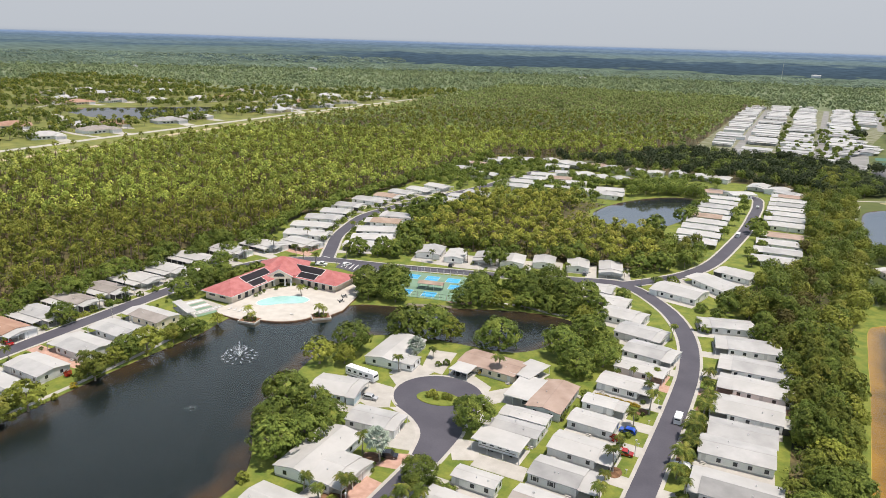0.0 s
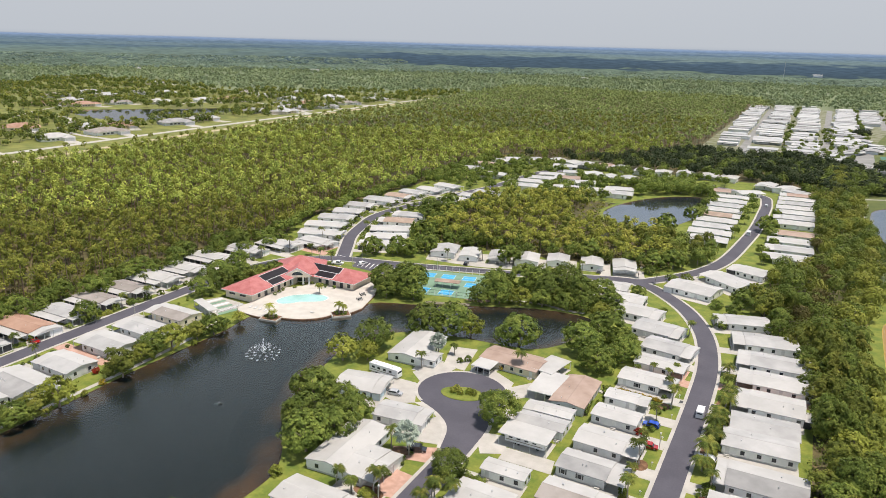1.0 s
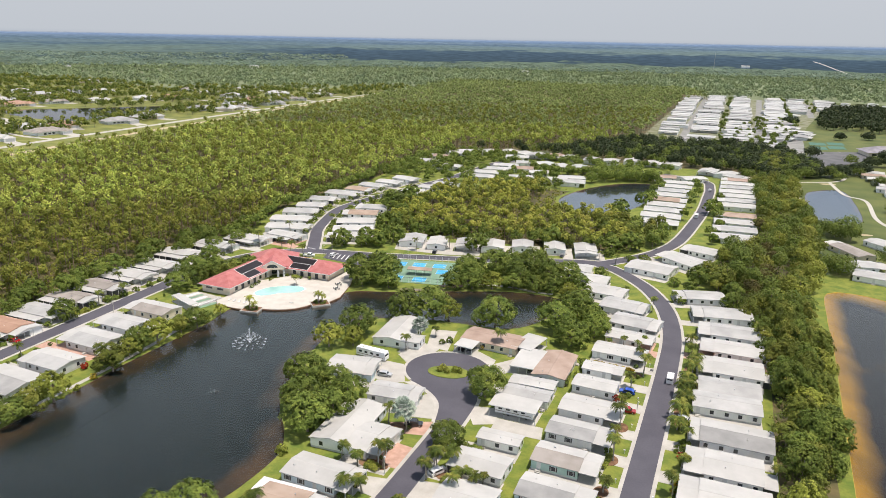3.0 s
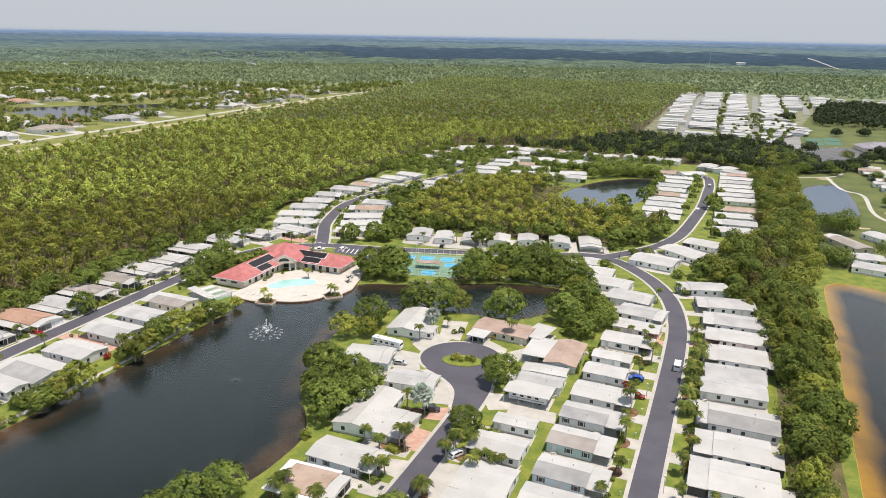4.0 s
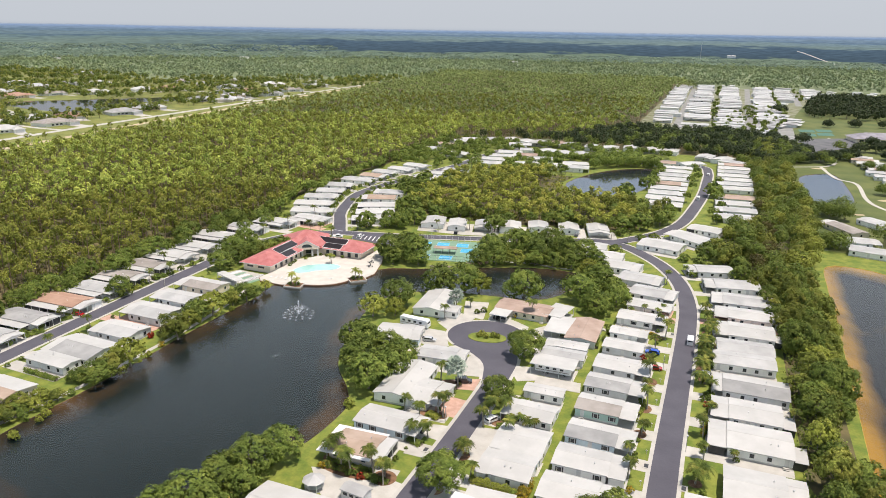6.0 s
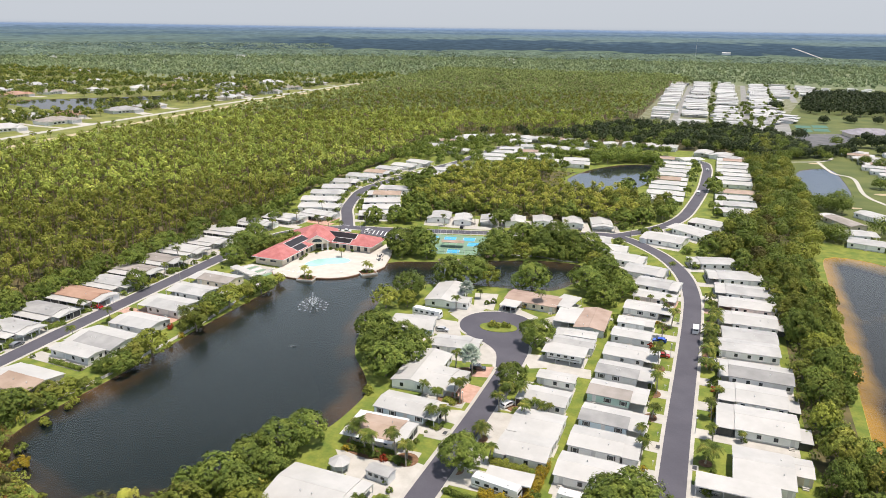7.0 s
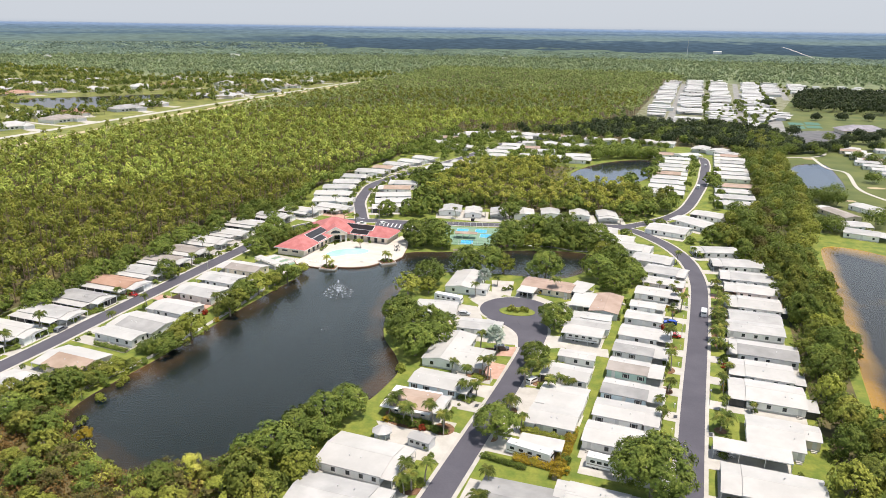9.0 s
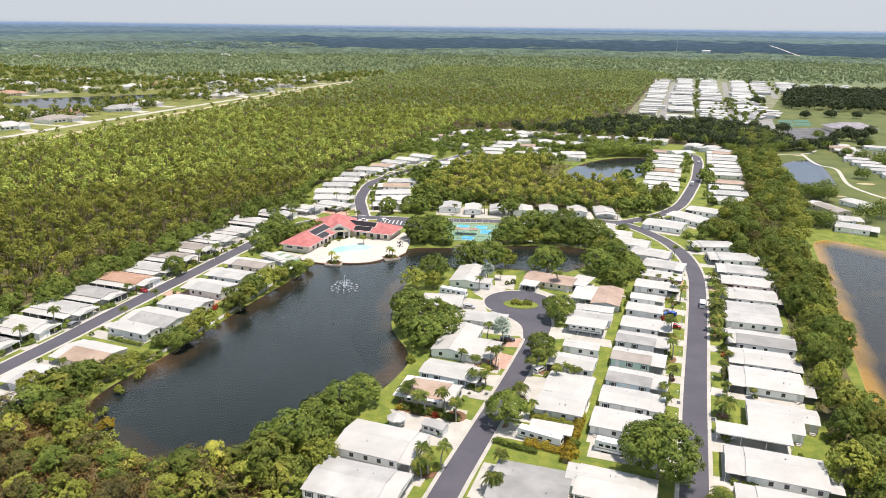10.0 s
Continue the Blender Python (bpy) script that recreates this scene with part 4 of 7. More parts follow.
home(-57, 158.9, 13.3, 6, 0, PALE_ROOF, WHITE_WALL, -1, 0, 0, 0, G)
home(-57.4, 166.4, 13.4, 5.2, 0, None, WHITE_WALL, -1, 3, 0, 6, G)
home(-54.2, 180.6, 18.8, 9.6, 90, PINK_ROOF, GREY_WALL, -1, 0, 0, 0, G)
carport(-63, 181.5, 8.5, 15, 0, 2.7)
home(-78.4, 192.5, 19.8, 10.6, -4, PINK_ROOF, BEIGE_WALL, -1, 0, 0, 0, G)
carport(-85.3, 184.3, 6.8, 6.6, -4)
carport(-66.2, 193.4, 7.5, 12.5, -12, 3.0)
home(-93.5, 43.5, 21, 12.5, 1, PALE_ROOF, WHITE_WALL, 1, 4, 0, 4, G, True, True)
home(-95, 60.3, 19.8, 12.8, -1, None, WHITE_WALL, 1, 3, 0, 4, G)
home(-92.0, 88.6, 14.0, 9.0, 2, TAN_ROOF, BEIGE_WALL, 1, 3, 0, 4, G, True, False, TRIM)
home(-90.6, 102, 17.5, 8.8, -2, None, BLUE_WALL, 1, 3, 0, 4, G, True, True)
home(-96, 124, 21.5, 11, 92, None, WHITE_WALL, 1, 0, 0, 0, G)
home(-86.6, 119.5, 9.5, 12.5, 0, None, WHITE_WALL, 1, 3.5, 0, 3, G)
home(-92.4, 144.5, 14.5, 8.2, 6, PALE_ROOF, WHITE_WALL, 1, 3, 0, 3, G)
home(-112, 154.5, 14.5, 11, 12, None, BLUE_WALL, 1, 3, 0, 5, G)
home(-110.8, 186, 20.5, 11.8, 94, None, WHITE_WALL, -1, 0, 0, 0, G)
home(-103.2, 180.5, 6, 6, 4, None, WHITE_WALL, 1, 0, 0, 4, G)

# forest side of the lake street
G = "homes along the forest edge"
for _x, _y, _L, _W, _m in ((-237, 52, 20, 12, PALE_ROOF), (-237, 66.5, 20, 12, GREY_ROOF), (-236.5, 82, 21, 12, WHITE_ROOF), (-236.5, 98.2, 22, 12, PALE_ROOF), (-237, 113.4, 20, 12, GREY_ROOF), (-237.3, 130.2, 23, 13, ORANGE_ROOF), (-237.5, 145.4, 19, 12, PALE_ROOF),
                           (-239.5, 160.5, 19, 11.5, TAUPE_ROOF), (-240, 175.5, 18, 12, TAUPE_ROOF), (-241, 191, 20, 12.5, WHITE_ROOF), (-241, 206.5, 19, 12, WHITE_ROOF), (-242.5, 224.5, 21, 12.5, WHITE_ROOF)):
    home(_x, _y, _L, _W, 0, _m, WHITE_WALL, 1, 3.5, 3.6, 6, G)
home(-238.5, 243, 19, 12, -6, PALE_ROOF, WHITE_WALL, 1, 3.5, 3.5, 5, G)
home(-231.5, 259.5, 21, 12, -5, None, WHITE_WALL, 1, 3.5, 3.5, 4, G)
home(-218, 272, 19, 12, -6, None, WHITE_WALL, 1, 3.5, 3.5, 4, G)
G = "homes along the lake shore"
for _x, _y, _L, _W, _m, _w in ((-201, 40, 17, 11, WHITE_ROOF, WHITE_WALL), (-201, 56.5, 18, 11, PALE_ROOF, GREY_WALL), (-200, 74, 18, 12.5, TAN_ROOF, BEIGE_WALL), (-199.5, 119.3, 17, 10, PALE_ROOF, GREY_WALL),
                               (-201.5, 136.2, 18.5, 11, PALE_ROOF, GREY_WALL), (-203, 151, 17, 9.5, PALE_ROOF, GREY_WALL), (-203.5, 165.8, 19, 9.5, TAUPE_ROOF, BEIGE_WALL)):
    home(_x, _y, _L, _W, -2, _m, _w, -1, 4.0, 0, 6, G, True, False, None, WHITE_ROOF)
home(-200, 104, 19.5, 12.5, -3, GREY_ROOF, GREY_WALL, -1, 3.5, 0, 6, G, True, False, None, WHITE_ROOF)
home(-200.5, 94, 16, 6, -3, None, GREY_WALL, -1, 0, 0, 6, G)

# the street that runs up into the woods
G = "homes along the wood street"
for _x, _y, _L, _W, _t, _m, _f in ((-226.5, 288.5, 23, 11.5, 16, WHITE_ROOF, 1), (-235, 304, 22, 11, 18, WHITE_ROOF, 1), (-240, 321.5, 20, 11.5, 18, PALE_ROOF, 1), (-243, 337.5, 17, 11, 18, PALE_ROOF, 1), (-247, 355.5, 18, 11, 12, PALE_ROOF, 1),
                                   (-243, 376, 22, 12, 2, PALE_ROOF, 1), (-240, 393, 18, 11, 0, TAN_ROOF, 1), (-238, 408, 18, 11, -6, PALE_ROOF, 1), (-233, 424, 18, 11, -8, WHITE_ROOF, 1), (-228, 441, 18, 11, -12, WHITE_ROOF, 1)):
    home(_x, _y, _L, _W, _t, _m, WHITE_WALL, _f, 3.5, 0, 4, G, False)
for _x, _y, _L, _W, _t, _m in ((-189.5, 286.5, 20, 10, 26, WHITE_ROOF), (-193.5, 300, 21, 11, 26, WHITE_ROOF), (-200, 315, 21, 11, 24, WHITE_ROOF), (-207, 333, 20, 11, 18, TAN_ROOF), (-207, 349, 19, 11, 10, PALE_ROOF), (-204, 404, 17, 10, -4, WHITE_ROOF), (-199, 420, 17, 10, -6, WHITE_ROOF), (-195, 436, 17, 10, -10, PALE_ROOF)):
    home(_x, _y, _L, _W, _t, _m, WHITE_WALL, -1, 3.5, 0, 4, G, False)
G = "homes facing the courts"
for _x, _y, _L, _W, _m, _f in ((-156, 295, 15, 11.5, PALE_ROOF, 0), (-142.5, 295.5, 15, 8.6, WHITE_ROOF, 0), (-129, 299, 15, 8.4, PALE_ROOF, 4), (-115.5, 302.5, 14, 10.5, WHITE_ROOF, 0), (-102, 309, 13, 9.6, PALE_ROOF, 0), (-86.5, 312.5, 14, 9.6, WHITE_ROOF, 0), (-71.5, 314.5, 18, 10, WHITE_ROOF, 4)):
    home(_x, _y, _L, _W, 105, _m, WHITE_WALL, -1, _f, 0, 5, G, False)
setting("driveway", Shape().prism([(-163, 291), (-160, 281.5), (-134, 283.5), (-124, 286.5), (-125, 292), (-137, 289.5), (-150, 286.5)], -0.04, 0.043), CONCRETE, "pale forecourts before the gable-fronted homes", "structure", "driveway")

# homes further north, from a few patterns
PROTO = [home(0, 0, 20, 11, 0, m, w, f, 4, 0, 0, "homes in the north", False) for m, w, f in ((WHITE_ROOF, WHITE_WALL, 1), (PALE_ROOF, WHITE_WALL, 1), (TAN_ROOF, BEIGE_WALL, 1), (WHITE_ROOF, WHITE_WALL, -1), (PALE_ROOF, GREY_WALL, -1), (PINK_ROOF, WHITE_WALL, -1))]
_spots = [(-45, 389 + 16.2 * i, 2, 0) for i in range(8)] + [(-4, y, 3, 1) for y in (372, 390, 408, 426, 455, 471, 487, 503, 519, 535, 551)]
for _i, (_x, _y, _t, _k) in enumerate(_spots):
    copy_thing(PROTO[(3 if _k else 0) + (0, 0, 1, 0, 2, 0, 1)[_i % 7]], pose(_x, _y, 0, 0, 0, _t) @ Matrix.Diagonal((1.12, 1.08, 1, 1)))
_north = [(-36, 540, 40), (-4, 562, -35), (-26, 580, 80), (-12, 574, 70), (-245, 520, -10), (-245, 548, -5), (-239, 571, 10), (-234, 588, 30), (-220, 592, 75), (-201, 600, 85), (-186, 597, 88), (-172, 594, 92), (-156, 596, 90), (-143, 594, 90), (-184, 576, 12), (-167, 550, 15), (-152, 548, 100), (-138, 545, 95),
          (-124, 545, 95), (-110, 541, 100), (-153, 484, 15), (-130, 487, 10), (-116, 484, 8), (-119, 500, 10), (-220, 505, 5), (-180, 530, 10), (-165, 522, 10), (-182, 510, 12), (-106, 594, 90), (-89, 604, 92), (-70, 600, 88), (-55, 600, 85), (-69, 546, 5), (-57, 536, 5), (-182, 474, 10), (-184, 492, 10), (-122, 592, 92), (-150, 510, 15)]
for _i, (_x, _y, _t) in enumerate(_north):
    copy_thing(PROTO[(0, 1, 3, 0, 4, 5, 1)[_i % 7]], pose(_x, _y, 0, 0, 0, _t) @ Matrix.Diagonal((0.98, 1.14, 1.15, 1)))
for _x, _y, _t in ((70, 391, -50), (57, 329, -12), (52, 346, 10), (100, 565, -5), (103, 549, -5), (106, 533, -5), (110, 517, -5), (114, 501, -5), (128, 600, 0), (130, 560, 0), (128, 640, 0), (132, 520, 0)):
    copy_thing(PROTO[1], pose(_x, _y, 0, 0, 0, _t))
for _p in PROTO[1:]:
    _p.matrix_basis = pose(94 + 2 * PROTO.index(_p), 655 - 15 * PROTO.index(_p), 0, 0, 0, -3)
PROTO[0].matrix_basis = pose(-44, 519, 0, 0, 0, 8)


home(50, 373, 27, 9.5, -60, TAUPE_ROOF, BEIGE_WALL, -1, 5.0, 0, 0, "homes by the golf course", False)


def park_home(roof, wall, name="park home"):
    h = thing("mobile_home", "%s single-wide mobile home in a dense park row" % roof_label(roof), "mobile home", pose(0, 0, 0), "mobile homes in the far park")
    part("wall", Shape().box(-9.2, -3.7, 0, 9.2, 3.7, 2.8), wall, h)
    part("roof", Shape().along([(-4.1, 2.75), (4.1, 2.75), (4.1, 2.9), (0, 3.35), (-4.1, 2.9)], -9.6, 9.6), roof, h)
    part("carport_roof", Shape().box(-8, -6.8, 2.3, 9, -3.8, 2.42), WHITE_ROOF, h)
    for x in (-5.0, 1.0):
        part("window", Shape().box(x, -3.76, 1.2, x + 1.4, -3.68, 2.2), GLASS, h)
    return h


_pk = [park_home(WHITE_ROOF, WHITE_WALL), park_home(PALE_ROOF, WHITE_WALL), park_home(GREY_ROOF, GREY_WALL)]
_rng = random.Random(4)
_cols = [(-80, 818, -90, 1450), (-44, 752, -48, 1482), (-6, 785, -5, 1505), (35, 885, 52, 1508), (76, 1195, 87, 1480), (122, 1262, 136, 1510)]
_n = 0
for _x0, _y0, _x1, _y1 in _cols:
    _y = _y0
    while _y < _y1:
        _y += _rng.uniform(22, 29)
        if _rng.random() < 0.06:
            continue
        _m = pose(_x0 + (_x1 - _x0) * (_y - _y0) / (_y1 - _y0) + _rng.uniform(-2.5, 2.5), _y, 0, 0, 0, _rng.uniform(-4, 4) + (180 if _n % 2 else 0)) @ Matrix.Diagonal((_rng.uniform(1.1, 1.5), _rng.uniform(1.4, 1.9), 1.15, 1))
        _k = _rng.choice((0, 0, 0, 1, 1, 2))
        if _n < 3:
            _pk[_n].matrix_basis = _m
        else:
            copy_thing(_pk[_k], _m)
        _n += 1
# homes scattered in front of the park and behind the golf trees
for _x, _y, _t in ((20, 770, 10), (24, 800, 80), (30, 835, 0), (42, 850, 70), (50, 880, 10), (30, 950, 0), (55, 965, 80), (40, 985, 5), (52, 1010, 0), (44, 1040, 70), (58, 1075, 0), (28, 1090, 90), (46, 1120, 5), (66, 1150, 80), (36, 715, 5), (40, 730, 5), (44, 745, 0), (61, 869, 80), (66, 900, 75),
                   (168, 1450, 80), (186, 1400, 85), (205, 1430, 100), (228, 1418, 80), (250, 1375, 90), (268, 1410, 85), (290, 1390, 80), (158, 1400, 20), (214, 1470, 90), (240, 1460, 80)):
    copy_thing(_pk[_rng.choice((0, 1, 2, 2, 1))], pose(_x, _y, 0, 0, 0, _t))


def estate_house(roof, wall, words):
    h = thing("suburban_house", words, "house", pose(0, 0, 0), "houses in the far estate")
    part("wall", Shape().box(-13, -9, 0, 13, 9, 3.3).box(4, -14, 0, 12.5, -9.05, 3.3), wall, h)
    part("forecourt", Shape().box(3, -30, -0.02, 13, -14, 0.05), CONCRETE, h, "pale concrete drive")
    r = Shape()
    for x0, y0, x1, y1, t in ((-13.8, -9.8, 13.8, 9.8, 3.6), (3.2, -14.8, 13.3, -4, 2.6)):
        d = min(x1 - x0, y1 - y0) / 2
        a, b, c, e = (x0, y0, 3.25), (x1, y0, 3.25), (x1, y1, 3.25), (x0, y1, 3.25)
        if x1 - x0 > y1 - y0:
            p, q = (x0 + d, (y0 + y1) / 2, 3.25 + t), (x1 - d, (y0 + y1) / 2, 3.25 + t)
            r.face(a, b, q, p).face(b, c, q).face(c, e, p, q).face(e, a, p).face(e, c, b, a)
        else:
            p, q = ((x0 + x1) / 2, y0 + d, 3.25 + t), ((x0 + x1) / 2, y1 - d, 3.25 + t)
            r.face(a, b, p).face(b, c, q, p).face(c, e, q).face(e, a, p, q).face(e, c, b, a)
    part("roof", r, roof, h)
    for k in (-8, -4.5, -1):
        w = part("window", Shape().box(k, -9.12, 0.9, k + 2, -8.98, 2.3), GLASS, h)
    part("garage_door", Shape().box(5, -14.1, 0, 11.6, -13.98, 2.5), TRIM, h)
    return h


_es = [estate_house(*a) for a in ((WHITE_ROOF, WHITE_WALL, "white stucco house with a white hipped roof"), (PALE_ROOF, BEIGE_WALL, "beige stucco house with a pale grey hipped roof"), (ORANGE_ROOF, BEIGE_WALL, "beige stucco house with a terracotta hipped roof"), (TAUPE_ROOF, WHITE_WALL, "white stucco house with a taupe hipped roof"), (GREY_ROOF, GREY_WALL, "grey stucco house with a grey hipped roof"))]
_lots = [(-662, 440, 1), (-714, 520, 0), (-698, 548, 2), (-945, 741, 0), (-1078, 890, 0), (-914, 788, 0), (-1048, 925, 0), (-679, 607, 4), (-689, 656, 1), (-888, 865, 0), (-869, 896, 2), (-704, 776, 4), (-672, 796, 1), (-810, 981, 0), (-897, 1135, 1), (-676, 898, 4), (-786, 1074, 0),
         (-950, 686, 2), (-1071, 821, 1), (-1282, 1111, 1), (-882, 1013, 1), (-965, 1045, 3), (-665, 500, 3), (-760, 470, 2), (-1000, 660, 2), (-1020, 720, 1), (-1120, 760, 3), (-1150, 850, 0), (-700, 850, 1), (-690, 980, 3), (-720, 1000, 0), (-700, 1080, 1), (-740, 1140, 0), (-760, 900, 0), (-730, 930, 2)]
for _i, (_x, _y, _k) in enumerate(_lots):
    _m = pose(_x, _y, 0, 0, 0, (70, 85, 60, 95, 75, 110, 80)[_i % 7]) @ Matrix.Diagonal((1.15, 1.15, 1.05, 1))
    if _i < 5:
        _es[_i].matrix_basis = _m
    else:
        copy_thing(_es[_k], _m)

# ---- trees ----
RNG = np.random.default_rng(7)


def crown_mesh(name, R, H, clumps, leaves, leaf, material, seed, low=0.28, flat=0.8, lobes=10, spread=0.52):
    """A wide crown: a few rounded boughs, each dressed with sprigs of small leaves."""
    r = np.random.default_rng(seed)
    zb = H * low
    tall = H - zb
    a = np.arange(lobes) * 2.39996 + r.uniform(-0.35, 0.35, lobes)
    k = np.linspace(0.0, 1.0, lobes)
    ring = R * (0.10 + spread * np.sqrt(k)) * r.uniform(0.85, 1.12, lobes)
    size = R * r.uniform(0.34, 0.48, lobes)
    lc = np.stack([ring * np.cos(a), ring * np.sin(a), zb + tall * (0.64 - 0.36 * k * r.uniform(0.7, 1.3, lobes))], 1)
    own = r.integers(0, lobes, clumps * 3)
    d = r.normal(size=(clumps * 3, 3)) + np.array((0, 0, 0.35))
    d /= np.linalg.norm(d, axis=1, keepdims=True)
    sq = np.array((1, 1, min(1.0, tall * 0.42 / (0.42 * R))))
    c = lc[own] + d * size[own][:, None] * sq * r.uniform(0.82, 1.06, (clumps * 3, 1))
    gap = np.linalg.norm((c[:, None, :] - lc[None, :, :]) / sq, axis=2) / size[None, :]
    gap[np.arange(len(c)), own] = 9
    keep = np.flatnonzero(gap.min(1) > 0.80)[:clumps]
    c, d = c[keep], d[keep]
    n = len(c)
    sp = R * r.uniform(0.10, 0.19, n)
    off = r.normal(size=(n, leaves, 3)) + 0.6 * d[:, None, :]
    off /= np.linalg.norm(off, axis=2, keepdims=True)
    cen = c[:, None, :] + off * r.uniform(0.35, 1.1, (n, leaves, 1)) * sp[:, None, None] * np.array((1, 1, flat))
    mid = np.array((0, 0, zb + tall * 0.35))
    dome = (c - mid) / np.array((R, R, tall * 0.7))
    ln = 0.75 * d[:, None, :] + 0.7 * dome[:, None, :] + 0.55 * off
    return quads_mesh(name, cen.reshape(-1, 3), leaf, material, r, 0.35, lean=ln.reshape(-1, 3)), lc


def trunk_mesh(H, R, tips, seed):
    r = random.Random(seed)
    g = min(1.0, R / 4)
    sh = Shape().tube([(0, 0, -0.1), (0.05 * g, 0, H * 0.12), (0.1 * g, 0.08 * g, H * 0.32), (0.05 * g, 0.1 * g, H * 0.55)], [0.30 * g, 0.22 * g, 0.18 * g, 0.08 * g], 7)
    for x, y, z in r.sample([tuple(t) for t in tips], min(6, len(tips))):
        sh.tube([(0.08 * g, 0.05 * g, H * 0.26), (x * 0.5, y * 0.5, H * 0.3 + (z - H * 0.3) * 0.6), (x * 0.92, y * 0.92, z)], [0.12 * g, 0.08 * g, 0.03 * g], 5)
    return sh.mesh("trunk", BARK)


class Species:
    """A few shapes of one kind of tree, placed as trees of their own."""

    def __init__(self, label, material, n, R, H, clumps, leaves, leaf, seed, name="tree", category="tree", **kw):
        self.label, self.R, self.name, self.category, self.k = label, R, name, category, 0
        self.forms = []
        for i in range(n):
            cm, tips = crown_mesh("crown", R, H, clumps, leaves, leaf, material, seed + i, **kw)
            self.forms.append((cm, trunk_mesh(H, R, tips, seed + i)))

    def put(self, x, y, radius, tall=1.0, group=""):
        self.k += 1
        cm, tm = self.forms[self.k % len(self.forms)]
        s = radius / self.R
        t = thing(self.name, self.label, self.category, pose(x, y, -0.05, 0, 0, (self.k * 137) % 360) @ Matrix.Diagonal((s, s, s * tall, 1)), group)
        part("trunk", tm, None, t)
        part("crown", cm, None, t)
        return t


OAK = Species("spreading dark green oak with a dense rounded crown", LEAF_OAK, 6, 5.0, 8.4, 210, 13, 0.54, 11, low=0.10)
OAK_NEAR = Species("spreading street oak with a fine-leaved open crown", LEAF_OAK, 3, 5.0, 8.0, 300, 28, 0.36, 17)
OAK_FAR = Species("round-crowned dark green shade tree among the homes", LEAF_OAK, 4, 5.0, 8.0, 90, 9, 1.0, 31, low=0.12)
LIME = Species("light green feathery lakeside tree", LEAF_LIME, 3, 4.0, 7.4, 150, 12, 0.50, 51, low=0.12)
WOODY = Species("mixed green woodland tree with a ragged crown", LEAF_WOOD, 6, 4.4, 9.2, 180, 12, 0.54, 71, lobes=7, low=0.12)
OLIVE = Species("olive-yellow wild tree with a thin crown", LEAF_CYPRESS, 3, 4.0, 7.6, 120, 12, 0.46, 61, lobes=7)
RUSSET = Species("brownish half-bare wild tree", LEAF_RUSSET, 3, 4.0, 6.6, 110, 11, 0.40, 64, lobes=7)
SHRUB = Species("low rounded green shrub", LEAF_OAK, 3, 1.0, 1.5, 64, 9, 0.24, 111, "shrub", "shrub", low=0.0, lobes=7, spread=0.40)
SHRUB_RED = Species("deep red flowering shrub", LEAF_RED, 2, 1.0, 1.6, 64, 9, 0.24, 121, "shrub", "shrub", low=0.0, lobes=7, spread=0.40)
SHRUB_GOLD = Species("golden yellow croton shrub", LEAF_GOLD, 2, 1.0, 1.5, 64, 9, 0.24, 131, "shrub", "shrub", low=0.0, lobes=7, spread=0.40)
SHRUB_LIME = Species("bright yellow-green rounded shrub on grass", LEAF_LIME, 2, 1.0, 1.5, 64, 9, 0.24, 141, "shrub", "shrub", low=0.0, lobes=7, spread=0.40)


def palm_mesh(seed, fronds=22, length=2.5, droop=1.0, material=None):
    """A crown of arching feather fronds: leaflets in pairs along each rib."""
    r = random.Random(seed)
    sh = Shape()
    for k in range(fronds):
        a = 2 * math.pi * k / fronds * 2.4 + r.uniform(-0.2, 0.2)
        rise = r.uniform(0.25, 1.65)
        ln = length * r.uniform(0.8, 1.1)
        ca, sa = math.cos(a), math.sin(a)
        pts = []
        for j in range(8):
            s = j / 7
            d = ln * s * (0.95 - 0.15 * s)
            pts.append(Vector((ca * d, sa * d, ln * (rise * s * 0.75 - droop * (0.55 + 0.35 * rise) * s * s))))
        side = Vector((-sa, ca, 0))
        for j in range(7):
            p, q = pts[j], pts[j + 1]
            w = 0.68 * math.sin(math.pi * (0.12 + 0.83 * (j + 0.5) / 7))
            for sg in (-1, 1):
                for hh in (0.0, 0.33, 0.67):
                    b0 = p.lerp(q, hh)
                    b1 = p.lerp(q, hh + 0.36)
                    tip = b0.lerp(b1, 0.5) + side * sg * w + (q - p) * 0.5 + Vector((0, 0, -0.22 * w - 0.08))
                    sh.face(b0, b1, tip)
    me = sh.mesh("fronds", material or LEAF_PALM)
    return me


def fan_palm_mesh(seed, fans=30, stalk=1.5, leaf=1.25, material=None):
    """A round crown of stiff fan leaves: pleated blades spread from the end of each stalk."""
    r = random.Random(seed)
    sh = Shape()
    for k in range(fans):
        a = 2.4 * k + r.uniform(-0.2, 0.2)
        up = 1.25 - 1.9 * (k / fans) + r.uniform(-0.1, 0.1)
        out = Vector((math.cos(a) * math.cos(up), math.sin(a) * math.cos(up), math.sin(up)))
        side = Vector((-math.sin(a), math.cos(a), 0))
        over = out.cross(side)
        ln = stalk * r.uniform(0.8, 1.15)
        tip = out * ln
        sh.tube([(0, 0, 0), tuple(tip)], [0.05, 0.03], 4)
        n = 13
        for j in range(n):
            t0 = -2.1 + 4.2 * j / n
            t1 = t0 + 4.2 / n
            tm = (t0 + t1) / 2
            size = leaf * r.uniform(0.85, 1.1) * (0.72 + 0.28 * math.cos(tm))
            mid = tip + (out * math.cos(tm) + side * math.sin(tm)) * size * 0.62 + over * 0.05
            e0 = tip + (out * math.cos(t0) + side * math.sin(t0)) * size * 0.62
            e1 = tip + (out * math.cos(t1) + side * math.sin(t1)) * size * 0.62
